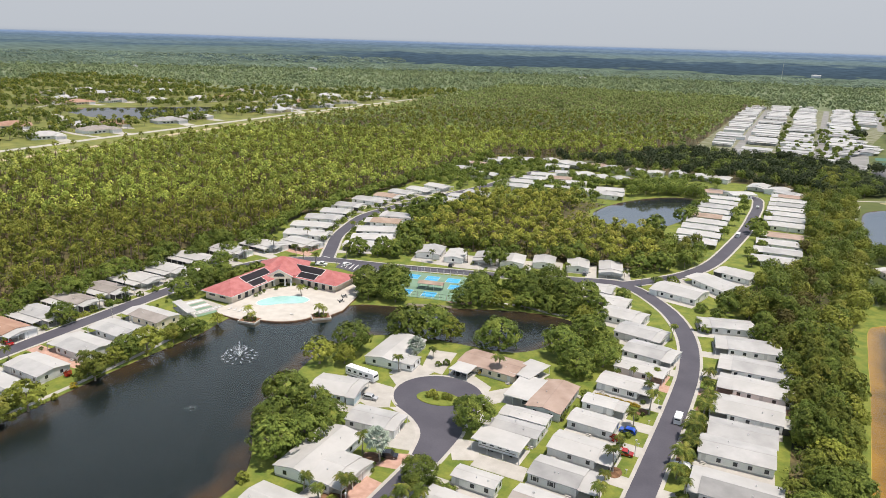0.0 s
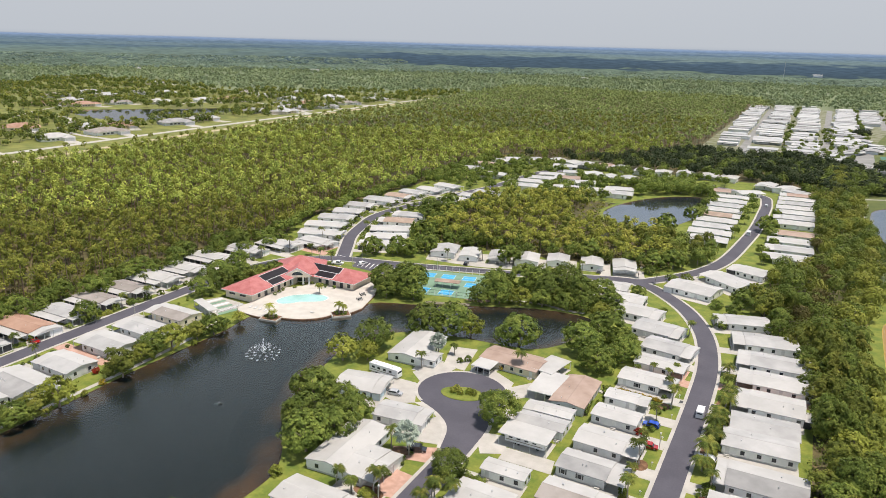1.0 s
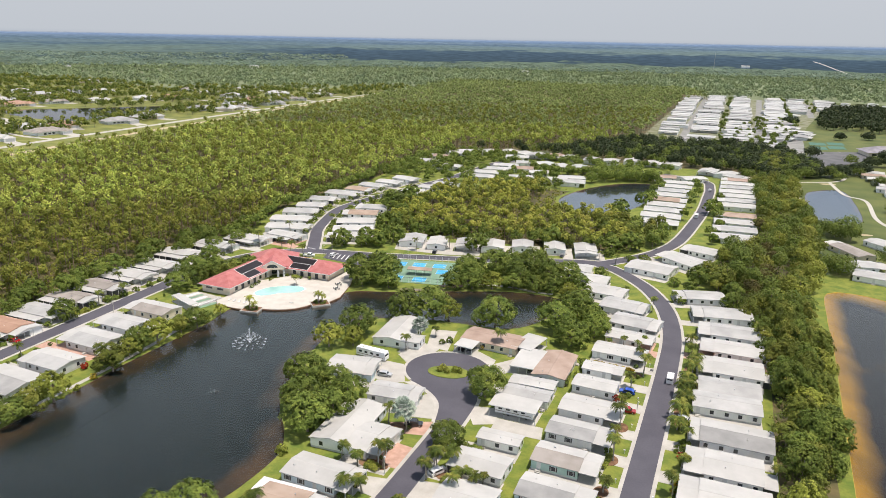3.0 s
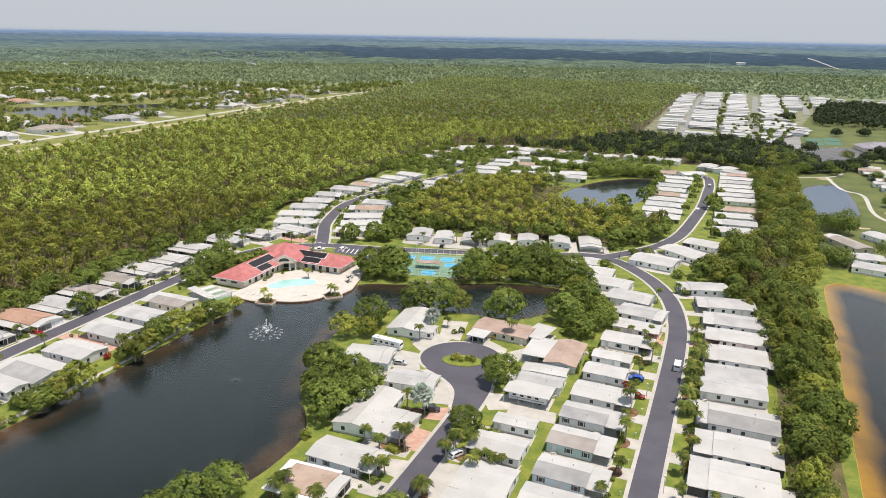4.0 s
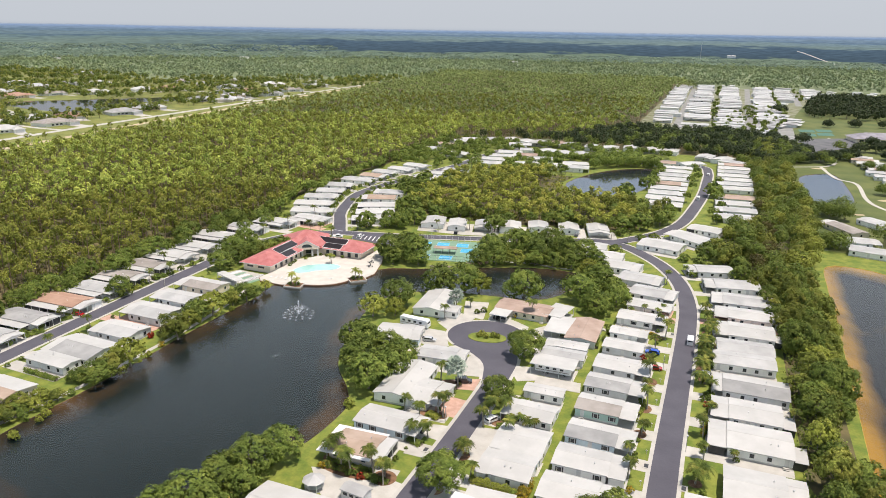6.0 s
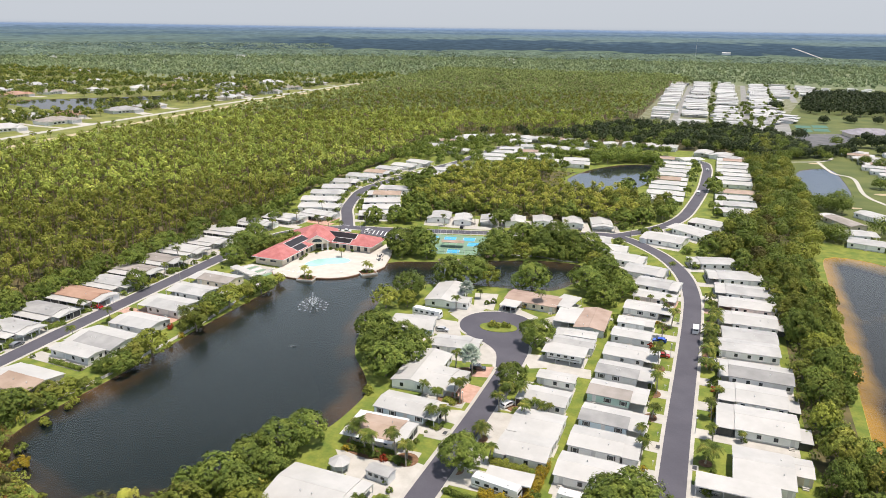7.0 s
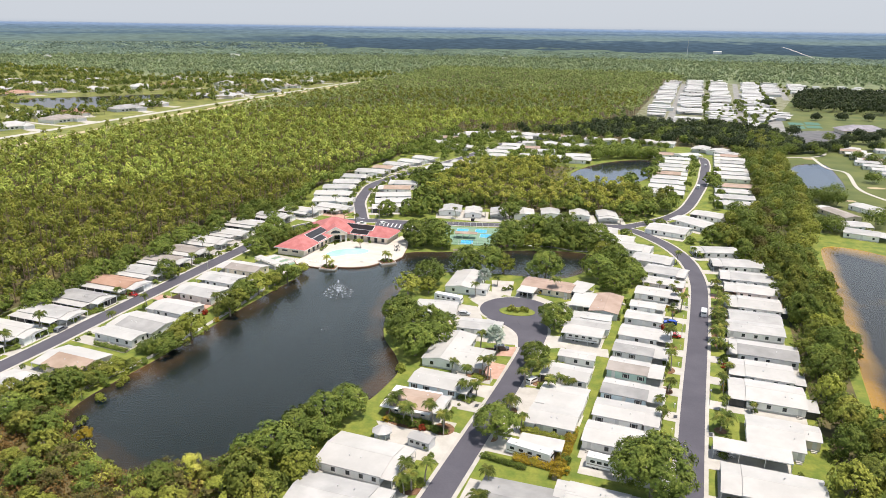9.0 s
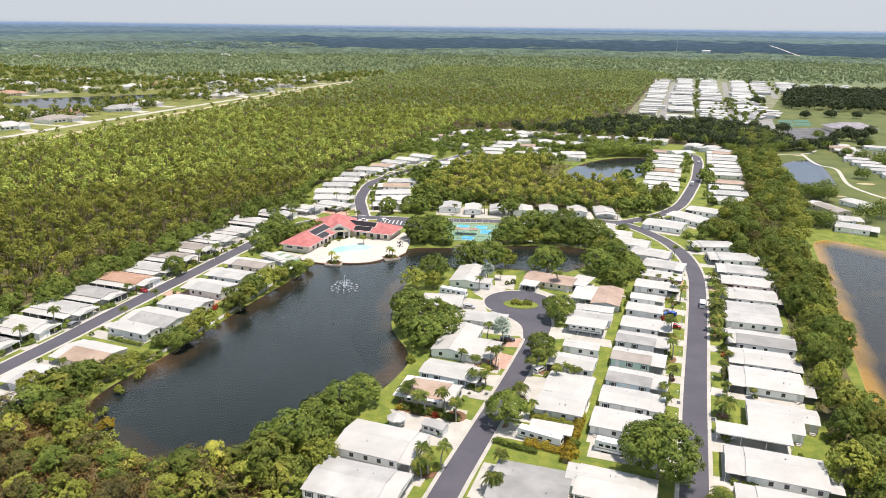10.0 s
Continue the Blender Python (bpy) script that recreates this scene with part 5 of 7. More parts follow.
            end = tip + (out * math.cos(tm) + side * math.sin(tm)) * size + Vector((0, 0, -0.28 * size))
            sh.face(tip, e0, mid)
            sh.face(tip, mid, e1)
            sh.face(e0, end, mid)
            sh.face(mid, end, e1)
    return sh.mesh("fronds", material or LEAF_PALM)


def palm_trunk(h, lean, seed):
    r = random.Random(seed)
    a = r.uniform(0, 6.28)
    pts, rad = [], []
    for j in range(7):
        s = j / 6
        pts.append((lean * s * s * math.cos(a), lean * s * s * math.sin(a), h * s))
        rad.append(0.20 - 0.08 * s)
    return Shape().tube(pts, rad, 8).mesh("trunk", PALM_BARK), pts[-1]


class Palms:
    def __init__(self, label, heights, length, material, seed, fronds=22, droop=1.0, fan=False):
        self.label, self.k = label, 0
        self.forms = []
        for i, h in enumerate(heights):
            tm, top = palm_trunk(h, 0.12 * h, seed + i)
            self.forms.append((tm, fan_palm_mesh(seed + 20 + i, fronds, length * 0.5, length * 0.46, material) if fan else palm_mesh(seed + 20 + i, fronds, length, droop, material), top))

    def put(self, x, y, s=1.0, group=""):
        self.k += 1
        tm, fm, top = self.forms[self.k % len(self.forms)]
        t = thing("palm_tree", self.label, "palm tree", pose(x, y, 0.0, 0, 0, (self.k * 101) % 360) @ Matrix.Diagonal((s * 1.2, s * 1.2, s * 1.1, 1)), group)
        part("trunk", tm, None, t)
        part("fronds", fm, None, t).location = top
        return t


PALM = Palms("green feather palm with arching fronds", (4.6, 5.6, 6.4), 2.6, LEAF_PALM, 200, 26, 1.0)
PALM_FULL = Palms("stout palm with a heavy drooping crown", (3.4, 4.0), 3.3, LEAF_PALM, 240, 34, 1.05)
PALM_SILVER = Palms("silver-blue fan palm beside a driveway", (5.2,), 3.0, LEAF_SILVER, 260, 36, 0.8, True)
PALM_LIME = Palms("bright green pool-deck palm", (3.4, 4.2), 2.2, LEAF_LIME, 280, 20, 1.0)
PALM_FAN = Palms("tall slim palm over the lawns", (6.2, 7.4), 2.8, LEAF_PALM, 300, 26, 1.05)

# oaks between the street and the clubhouse
for _x, _y, _r in ((-213.2, 189.5, 5.6), (-212, 199, 5.8), (-210.5, 211, 5.0)):
    OAK.put(_x, _y, _r, 0.95, "oaks beside the clubhouse")
# shade trees round the lake, one by one
for _x, _y, _r in ((-120, 141, 6.6), (-110, 141, 5.4), (-114, 128, 6.2), (-106, 119, 6.8), (-103, 127, 6.0), (-104, 137, 5.4), (-125, 181, 6.8), (-116, 202, 7.2), (-107, 206, 7.6), (-83, 208, 7.4), (-62, 214, 7.2), (-57, 227, 7.4), (-48, 213, 5.4), (-54, 203, 6.0), (-50, 222, 5.4)):
    OAK.put(_x, _y, _r * 1.05, 0.95, "shade trees by the lake")
for _i, (_x, _y, _r) in enumerate(((-113, 240, 5.2), (-105, 243, 5.4), (-97, 246, 5.0), (-89, 249, 5.2), (-81, 251, 5.0), (-73, 252, 5.0), (-65, 249, 4.4), (-148, 226, 5.4), (-137, 229, 5.0))):
    (OAK, OAK, LIME, OAK)[_i % 4].put(_x, _y, _r, 0.9, "trees over the north shore")
for _x, _y, _r in ((-129, 168, 5.4), (-101, 207, 5.0), (-122, 172, 4.2), (-180.5, 175.5, 2.6), (-181, 167.5, 2.4)):
    LIME.put(_x, _y, _r)
for _x, _y, _r in ((-152, 231, 7.4), (-141, 234, 7.4), (-146, 244, 6.0), (-153, 250, 5.0), (-109, 249, 7.4), (-101, 262, 7.6), (-88, 256, 7.4), (-76, 259, 7.4), (-88, 277, 6.6), (-97, 273, 6.0), (-70, 270, 5.6), (-80, 267, 6), (-216, 203, 6.8), (-211, 210, 5.6), (-228, 227, 4.6), (-228, 148, 5.0)):
    OAK.put(_x, _y, _r * 1.05, 1.0, "shade trees")
for _x, _y, _r, _k in ((-185, 46, 4.6, OAK), (-189, 51, 5.6, WOODY), (-189, 45, 5.6, OAK), (-180, 40, 4.4, WOODY), (-187, 56, 6.0, OAK), (-188, 62, 5.2, OAK), (-185, 65, 3.6, WOODY), (-186, 69, 3.4, OAK), (-190, 54, 5.0, WOODY), (-193, 55, 4.4, OAK), (-196, 50, 5.0, WOODY), (-184, 73, 3.0, LIME), (-182, 79, 2.8, WOODY), (-181.5, 90, 2.4, LIME), (-186, 92, 2.4, WOODY), (-182, 127, 3.0, OAK), (-183, 134, 3.6, LIME), (-182.5, 157, 3.4, OAK),
                       (-179.9, 162.3, 4.6, OAK), (-181.4, 155.9, 3.6, WOODY), (-182.4, 145.8, 5.2, LIME), (-184.8, 139.7, 4.8, OAK), (-179.9, 124.4, 4.6, WOODY), (-184.8, 125.4, 2.6, RUSSET), (-179.5, 103.1, 5.2, LIME), (-180.3, 91.5, 6.0, OAK), (-186.5, 90.1, 3.6, OAK), (-179.5, 95.5, 4.0, WOODY), (-186.3, 77.2, 3.2, LIME), (-186.9, 71.3, 4.0, WOODY), (-188.2, 64.0, 4.8, LIME), (-194.1, 64.0, 3.6, WOODY)):
    _k.put(_x, _y, _r * (1.12 if _y > 95 else 0.95), 0.95 if _y > 95 or _y < 64 else 0.75, "trees along the lake path")
for _x, _y, _r in ((-69, 156, 5.8), (-69, 126, 4.6), (-68.8, 82, 5.6), (-30, 72, 8.6), (-34, 79, 5.5)):
    OAK_NEAR.put(_x, _y, _r * 1.05, 1.0, "street oaks")
for _x, _y, _r in ((-109, 79, 5.6), (-112, 71, 6.2), (-115, 64, 5.6), (-110, 64, 4.6), (-117, 55, 5.8), (-122, 51, 4.4), (-111, 53, 5.6), (-106, 49, 4.6), (-115, 40, 6.4), (-108, 38, 5)):
    (OAK if _y > 50 else LIME if _y == 49 else WOODY).put(_x, _y, _r, 1.0, "trees on the south shore")
for _x, _y, _r, _s in ((-165.4, 44.8, 2.4, SHRUB_GOLD), (-172.6, 46.0, 1.9, SHRUB_LIME), (-171.4, 49.7, 1.8, SHRUB), (-176.6, 60.9, 1.7, SHRUB_LIME), (-177.6, 69.2, 1.3, SHRUB_LIME), (-106.2, 107.4, 1.9, SHRUB_LIME), (-178.5, 72, 1.6, SHRUB_LIME), (-179.5, 111, 1.3, SHRUB_LIME), (-182, 68, 1.8, SHRUB), (-181.6, 76, 1.6, SHRUB_LIME), (-181, 83, 1.5, SHRUB), (-181, 95, 1.3, SHRUB), (-181, 118, 1.4, SHRUB_GOLD), (-66, 247, 2.4, SHRUB_LIME), (-179.5, 153, 1.4, SHRUB_LIME)):
    _s.put(_x, _y, _r)
for _x, _y in zip((-203, -197, -183, -178, -170, -60, -52, -68, -59, -17, -17, -186, -166, -92, -122, -197, -192), (367, 352, 318, 286, 282, 324, 330, 399, 438, 433, 288, 275, 292, 326, 296, 382, 372)):
    OAK_FAR.put(_x, _y, 5.4 + (_x * 7 + _y) % 4 * 0.6, 1.0, "shade trees among the homes")
for _x, _y, _r in ((-22.5, 262, 2.6), (-20, 279, 3.2), (-27, 284, 3.0), (-45, 268, 1.8), (-43, 312, 3.4), (-49, 310, 3.0), (-60, 316, 3.4), (-14, 296, 3.6), (-31, 303, 2.6), (-216, 366, 3), (-211, 384, 3.4)):
    OAK_FAR.put(_x, _y, _r, 0.8, "small garden trees")
_gn = np.concatenate([scatter([(-250, 490), (-50, 520), (-50, 600), (-250, 600)], 10, np.random.default_rng(5), [LAKE_NORTH]),
                      scatter([(-52, 400), (-62, 470), (-60, 520), (-52, 520), (-54, 420)], 8, np.random.default_rng(8)), np.array([(-32.0 + (i % 2) * 16 + 2 * (i % 3), 352 + 9.5 * i) for i in range(20)])])
_gn = np.concatenate([_gn, scatter([(-255, 446), (-120, 464), (-108, 600), (-250, 600)], 8.5, np.random.default_rng(6))])
_rd = np.array(smooth_line([p for p in _ROADS[3][1]], 4.0) + smooth_line([p for p in _ROADS[2][1]], 4.0))
_gn = _gn[np.hypot(_gn[:, None, 0] - _rd[None, :, 0], _gn[:, None, 1] - _rd[None, :, 1]).min(1) > 6.0]
_hs = np.array([(x, y) for x, y, _ in _north] + [(x, y) for x, y, _, _ in _spots], float)
_gn = _gn[(np.hypot(_gn[:, None, 0] - _hs[None, :, 0], _gn[:, None, 1] - _hs[None, :, 1]).min(1) > 10.5) | (np.abs(_gn[:, 0] + 24) < 10)]
wood("garden_trees_north", _gn, (5, 9), (2.6, 4.4), 14, 14, 1.1, LEAF_OAK, "garden trees among the northern homes", RNG, 0.25, True, 0.7, "trees")
_gt = np.array([(34, 338), (41, 333), (66, 355), (42, 416), (47, 406), (55, 420), (50, 409), (36, 400), (76, 366), (42, 339), (120, 480), (88, 690), (104, 574), (112, 556), (116, 540), (121, 524), (96, 590), (118, 575), (45, 596), (50, 606), (70, 602), (64, 611), (85, 630), (106, 696), (122, 650), (37, 670), (54, 400), (89, 488)], float)
wood("golf_trees", _gt, (7, 11), (5.6, 8.4), 60, 14, 0.85, LEAF_OAK, "broad dark oaks over the golf course", RNG, 0.12, True, 0.75, "trees")

# belts and woods of separate trees nearest the camera, the rest as stands
_hedge = scatter(EAST_HEDGE, 6.6, np.random.default_rng(21), [[(-20, 255), (0, 255), (4, 275), (-10, 290), (-20, 290)]])
_hedge = _hedge[(_hedge[:, 1] > 262) | ((_hedge[:, 0] > 11.0) & (_hedge[:, 0] < np.where(_hedge[:, 1] < 165, 22.2, 20.6)))]
_hedge = np.vstack([_hedge, [(x, y) for y in range(192, 262, 7) for x in (13.0 + (y % 3), 18.4 - (y % 2), 21.8 + (y % 3) * 0.5)], [(22.0 + (y % 3) * 0.4, y) for y in range(165, 192, 9)]])
_near = _hedge[_hedge[:, 1] < 262]
for _i, (_x, _y) in enumerate(_near):
    (WOODY, OAK, WOODY, OAK, OAK, LIME if _i % 12 == 5 else WOODY)[_i % 6].put(float(_x), float(_y), 3.6 + (_i * 37 % 10) * 0.22, 0.85 + (_i * 13 % 7) * 0.09, "hedge wood along the east lake")
_rest = scatter(EAST_HEDGE, 8.2, np.random.default_rng(24), [[(-20, 255), (0, 255), (4, 275), (-10, 290), (-20, 290)], [(0, 0), (40, 0), (40, 262), (0, 262)]])
_rest = _rest[(_rest[:, 1] > 262) | ((_rest[:, 0] > 11.0) & (_rest[:, 0] < 19.5))]
_k = np.arange(len(_rest)) * 7 % 10
wood("hedge_wood", _rest[_k < 3], (6, 13), (3.6, 5.8), 50, 14, 0.8, LEAF_WOOD, "mixed green wood behind the homes", RNG, 0.1, True, 0.7)
wood("hedge_wood_dark", _rest[(_k >= 4) & (_k < 8)], (6, 14), (3.6, 6.2), 54, 14, 0.8, LEAF_OAK, "dark green wood behind the homes", RNG, 0.1, True, 0.7)
wood("hedge_wood_russet", _rest[_k == 9], (5, 9), (3.0, 5.0), 40, 14, 0.75, LEAF_RUSSET, "brownish trees in the wood behind the homes", RNG, 0.2, True, 0.7)
wood("hedge_wood_light", _rest[(_k == 8) | (_k == 3)], (7, 13), (3.8, 6.0), 50, 14, 0.85, LEAF_LIME, "yellow-green trees standing out of the wood", RNG, 0.15, True, 0.7)
_south = scatter(SOUTH_WOOD, 6.6, np.random.default_rng(22), [LAKE_MAIN])
_south = _south[_south[:, 1] > 6]
for _i, (_x, _y) in enumerate(_south):
    (WOODY, OAK, RUSSET, OAK, RUSSET, OLIVE, WOODY, LIME, RUSSET, OAK)[_i % 10].put(float(_x), float(_y), 2.4 + (_i * 37 % 10) * 0.26, 0.65 + (_i * 13 % 7) * 0.06, "wild wood on the south shore")
_belt = scatter(DARK_BELT, 9, np.random.default_rng(23))
wood("belt_oaks", _belt[::3], (7, 12), (4.0, 6.0), 24, 12, 1.2, LEAF_OAK, "green oaks mixed into the dark belt", RNG, 0.1, True, 0.8)
_belt = np.concatenate([_belt[1::3], _belt[2::3]])
wood("dark_belt", _belt, (7, 15), (4.2, 6.4), 16, 12, 1.3, LEAF_DARK, "dark dense tree belt behind the homes, deepened for cloud shade", RNG, 0.15, True, 0.8)

_w = scatter(WEST_WOOD, 6.5, RNG)
_d = np.hypot(_w[:, 0] + 15, _w[:, 1] + 30)
PINES = "open slash pine wood with olive-green crowns"
wood("pine_wood_near", _w[_d < 430], (7, 17), (1.7, 3.6), 16, 12, 0.72, LEAF_SLASH, PINES, RNG, 0.38, True, 0.7, bark=PINE_BARK)
wood("pine_wood_middle", _w[(_d >= 430) & (_d < 800)], (8, 18), (2.1, 3.6), 11, 6, 1.1, LEAF_PINE, PINES, RNG, 0.4, True, 0.7, bark=PINE_BARK)
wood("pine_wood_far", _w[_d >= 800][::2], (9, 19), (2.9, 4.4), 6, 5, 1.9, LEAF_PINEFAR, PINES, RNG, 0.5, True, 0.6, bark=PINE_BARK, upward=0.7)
_y0 = scatter([p for p in ((-257, 40), (-256, 252), (-262, 420), (-420, 430), (-430, 110), (-330, 36))], 6.2, RNG)
wood("wood_understory", _y0, (3, 8), (1.6, 2.8), 6, 8, 0.9, LEAF_WOOD, "young green trees crowding under the pines", RNG, 0.1, True, 0.8)
_y0 = scatter([(-262, 60), (-262, 252), (-266, 420), (-420, 430), (-430, 110), (-330, 40)], 19, RNG)
wood("russet_brush", _y0, (2, 6), (1.8, 3.2), 9, 10, 0.7, LEAF_RUSSET, "russet dead brush among the pines", RNG, 0.1, True, 0.8, "scrub")
_t = scatter(WEST_WOOD, 14.0, RNG)
_t = _t[np.hypot(_t[:, 0], _t[:, 1]) < 1000]
wood("tall_pines", _t, (16, 21), (2.0, 3.2), 7, 9, 1.12, LEAF_LIME, "tall light green pines over the wood", RNG, 0.62, True, 0.7, bark=PINE_BARK)
_u = scatter(WEST_WOOD, 6.6, RNG)
_u = _u[np.hypot(_u[:, 0], _u[:, 1]) < 800]
wood("palmetto_scrub", _u, (0.8, 2.6), (1.3, 2.4), 2, 5, 1.3, LEAF_WOOD, "low palmetto scrub under the pines", RNG, 0.2, False, 0.6, "scrub")
_p = scatter(PRESERVE, 5.0, RNG)
_p = _p[(_p[:, 0] < -126) | (_p[:, 1] < 390)]
wood("preserve_oaks", _p[1::3], (6, 11), (2.2, 3.6), 16, 13, 0.8, LEAF_WOOD, "green oaks and bays among the cypresses", RNG, 0.3, True, 0.7)
_po = np.concatenate([scatter([(-186, 318), (-150, 310), (-60, 322), (-60, 332), (-150, 322), (-184, 330)], 7.5, RNG), scatter([(-190, 345), (-178, 345), (-176, 424), (-190, 424)], 8.0, RNG), scatter([(-165, 440), (-130, 440), (-130, 466), (-165, 466)], 8.0, RNG)])
wood("preserve_edge", _po, (6, 10), (3.2, 4.8), 24, 16, 0.85, LEAF_OAK, "dark round oaks along the edge of the cypress stand", RNG, 0.15, True, 0.75)
_p = np.concatenate([_p[::3], _p[2::3]])
wood("cypress_wood", _p, (6, 12), (1.7, 2.8), 10, 13, 0.8, LEAF_CYPRESS, "rusty green cypress stand among the homes", RNG, 0.5, True, 0.7, bark=PINE_BARK)
wood("cypress_scrub", scatter(PRESERVE, 4.0, RNG), (0.8, 2.4), (1.0, 1.8), 2, 4, 1.1, LEAF_WOOD, "low scrub under the cypresses", RNG, 0.2, False, 0.6, "scrub")
wood("brush_south", scatter(SOUTH_WOOD, 2.4, RNG, [LAKE_MAIN]), (0.8, 3.2), (0.9, 1.9), 4, 8, 0.55, LEAF_BROWN, "brown and green brush under trees", RNG, 0.2, False, 0.7, "scrub")
_sh = [(-183, 64), (-176.5, 60), (-168, 48), (-157, 41), (-146, 38), (-133, 43), (-121, 53), (-116, 62), (-108, 60), (-114, 44), (-133, 33), (-146, 27), (-160, 28), (-178, 40), (-190, 55)]
_sb = scatter(_sh, 2.6, np.random.default_rng(71), [LAKE_MAIN])
wood("shore_brush", _sb[::2], (1.5, 4.5), (1.2, 2.3), 8, 10, 0.5, LEAF_WOOD, "dense green brush along the south shore", RNG, 0.05, True, 0.75, "scrub")
wood("shore_brush_dark", _sb[1::4], (1.5, 5.0), (1.3, 2.5), 8, 10, 0.5, LEAF_OAK, "dark green brush along the south shore", RNG, 0.05, True, 0.75, "scrub")
wood("shore_brush_olive", _sb[3::4], (1.5, 4.0), (1.1, 2.1), 8, 10, 0.5, LEAF_CYPRESS, "olive brush along the south shore", RNG, 0.05, True, 0.75, "scrub")
_be = scatter(EAST_HEDGE, 3.8, RNG)
wood("brush_east", _be[(_be[:, 1] > 262) | (_be[:, 0] < 19)], (1.2, 4.5), (1.2, 2.4), 4, 8, 0.65, LEAF_OAK, "low green brush under trees", RNG, 0.2, False, 0.7, "scrub")
# oaks along the edge of the pine wood
_edge = [(-249 + 3 * math.sin(y * 0.7), y) for y in range(60, 250, 7)] + [(-258 + 3 * math.sin(y * 0.9), y) for y in range(296, 600, 6)] + [(-247 - 0.1 * k, 250 + 7 * k) for k in range(7)]
for _i, (_x, _y) in enumerate(_edge):
    if _y < 260:
        OAK.put(_x - _i % 3 * 2.5, _y, 4.2 + _i % 4 * 0.6, 1.0, "oaks along the wood's edge")
wood("edge_oaks", np.array([p for p in _edge if p[1] >= 260]), (6, 10), (3.4, 5.0), 24, 20, 1.0, LEAF_OAK, "dark oaks along the edge of the pine wood", RNG, 0.15, True, 0.75)
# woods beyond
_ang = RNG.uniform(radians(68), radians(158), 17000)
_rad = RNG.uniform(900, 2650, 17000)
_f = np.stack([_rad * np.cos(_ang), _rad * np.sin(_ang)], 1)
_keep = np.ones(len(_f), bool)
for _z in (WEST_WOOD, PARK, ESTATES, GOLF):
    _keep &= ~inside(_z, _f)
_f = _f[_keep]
wood("woods_beyond", _f, (9, 19), (4.2, 6.8), 6, 4, 3.2, LEAF_FAR, "woods running to the horizon, leaf colour paled for haze", RNG, 0.1, False, 0.7, upward=0.6)
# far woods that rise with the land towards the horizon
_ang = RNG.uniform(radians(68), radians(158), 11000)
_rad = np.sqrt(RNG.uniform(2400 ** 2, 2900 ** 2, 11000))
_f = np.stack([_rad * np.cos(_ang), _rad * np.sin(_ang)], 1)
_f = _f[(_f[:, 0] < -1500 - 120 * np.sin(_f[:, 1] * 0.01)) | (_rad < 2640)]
_o = wood("woods_in_haze", _f, (5, 8), (5.0, 8.0), 2, 4, 6.0, LEAF_HAZE, "pale woods near the horizon, haze in their leaf colour", RNG, 0.3, False, 0.3, upward=4.0)
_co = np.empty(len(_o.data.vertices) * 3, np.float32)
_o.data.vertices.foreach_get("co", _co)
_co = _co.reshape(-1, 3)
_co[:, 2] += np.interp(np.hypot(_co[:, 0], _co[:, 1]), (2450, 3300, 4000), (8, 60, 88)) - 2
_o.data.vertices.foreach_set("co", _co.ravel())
# garden trees among the far houses, in groves
_g = scatter(ESTATES, 12, RNG, [ESTATE_LAKE])
_g = _g[((_g[:, 0] < -660) | (_g[:, 1] > 1050)) & (np.sin(_g[:, 0] * 0.045 + 1.3) + np.sin(_g[:, 1] * 0.052) + 0.5 * np.sin(_g[:, 0] * 0.11 - _g[:, 1] * 0.09) > 0.05)]
wood("estate_trees", _g[::2], (6, 14), (3.6, 7.0), 12, 8, 2.0, LEAF_OAK, "garden trees between the far houses", RNG, 0.05, True, 0.75, "trees")
wood("estate_pines", _g[1::2], (8, 16), (2.8, 4.8), 9, 8, 1.7, LEAF_WOOD, "pines between the far houses", RNG, 0.25, True, 0.7, "trees")
_pt = np.concatenate([scatter([(-30, 740), (46, 760), (70, 1100), (20, 1100), (-28, 800)], 15, RNG), scatter([(-28, 800), (-20, 800), (-16, 1490), (-26, 1490)], 12, RNG), scatter([(56, 1000), (64, 1000), (72, 1490), (64, 1490)], 12, RNG), scatter([(96, 1200), (108, 1200), (114, 1490), (104, 1490)], 14, RNG)])
wood("park_trees", _pt, (4, 8), (2.2, 3.8), 12, 12, 1.3, LEAF_OAK, "garden trees in the far home park", RNG, 0.2, True, 0.75, "trees")
wood("park_belt", scatter([(86, 985), (185, 960), (320, 980), (320, 1330), (180, 1330), (130, 1290), (96, 1100)], 12, RNG), (9, 15), (4.8, 7.0), 8, 9, 2.3, LEAF_DARK, "dark dense tree belt across the golf course", RNG, 0.15, True, 0.8)
_gd = np.array([(58, 1035), (61, 1040), (46, 606), (62, 612), (74, 622), (90, 640), (105, 690), (120, 730), (56, 655), (46, 640), (118, 690), (128, 705), (140, 730), (100, 880), (130, 900), (160, 905), (60, 725), (120, 650), (38, 700), (30, 690), (22, 705), (34, 735), (-10, 720), (-18, 745), (30, 680), (8, 735), (55, 1045), (52, 604), (84, 634), (68, 618)], float)
wood("golf_dark_trees", _gd, (9, 12), (6.5, 9.0), 26, 22, 1.5, LEAF_DARK, "dark broad trees round the golf course", RNG, 0.1, True, 0.75, "trees")
# woods between the north lake and the homes
_lw = [(-72, 350), (-60, 324), (-48, 328), (-39, 345), (-35, 376), (-57, 380), (-62, 402), (-63, 428), (-80, 416), (-95, 428), (-116, 438), (-122, 425), (-100, 402), (-82, 392)]
_pts = scatter(_lw, 7.0, np.random.default_rng(61))
_pts = _pts[_pts[:, 1] < 386]
wood("lake_wood", _pts[::2], (6, 10), (3.2, 5.0), 26, 20, 0.8, LEAF_OAK, "round green trees beside the north lake", RNG, 0.15, True, 0.75)
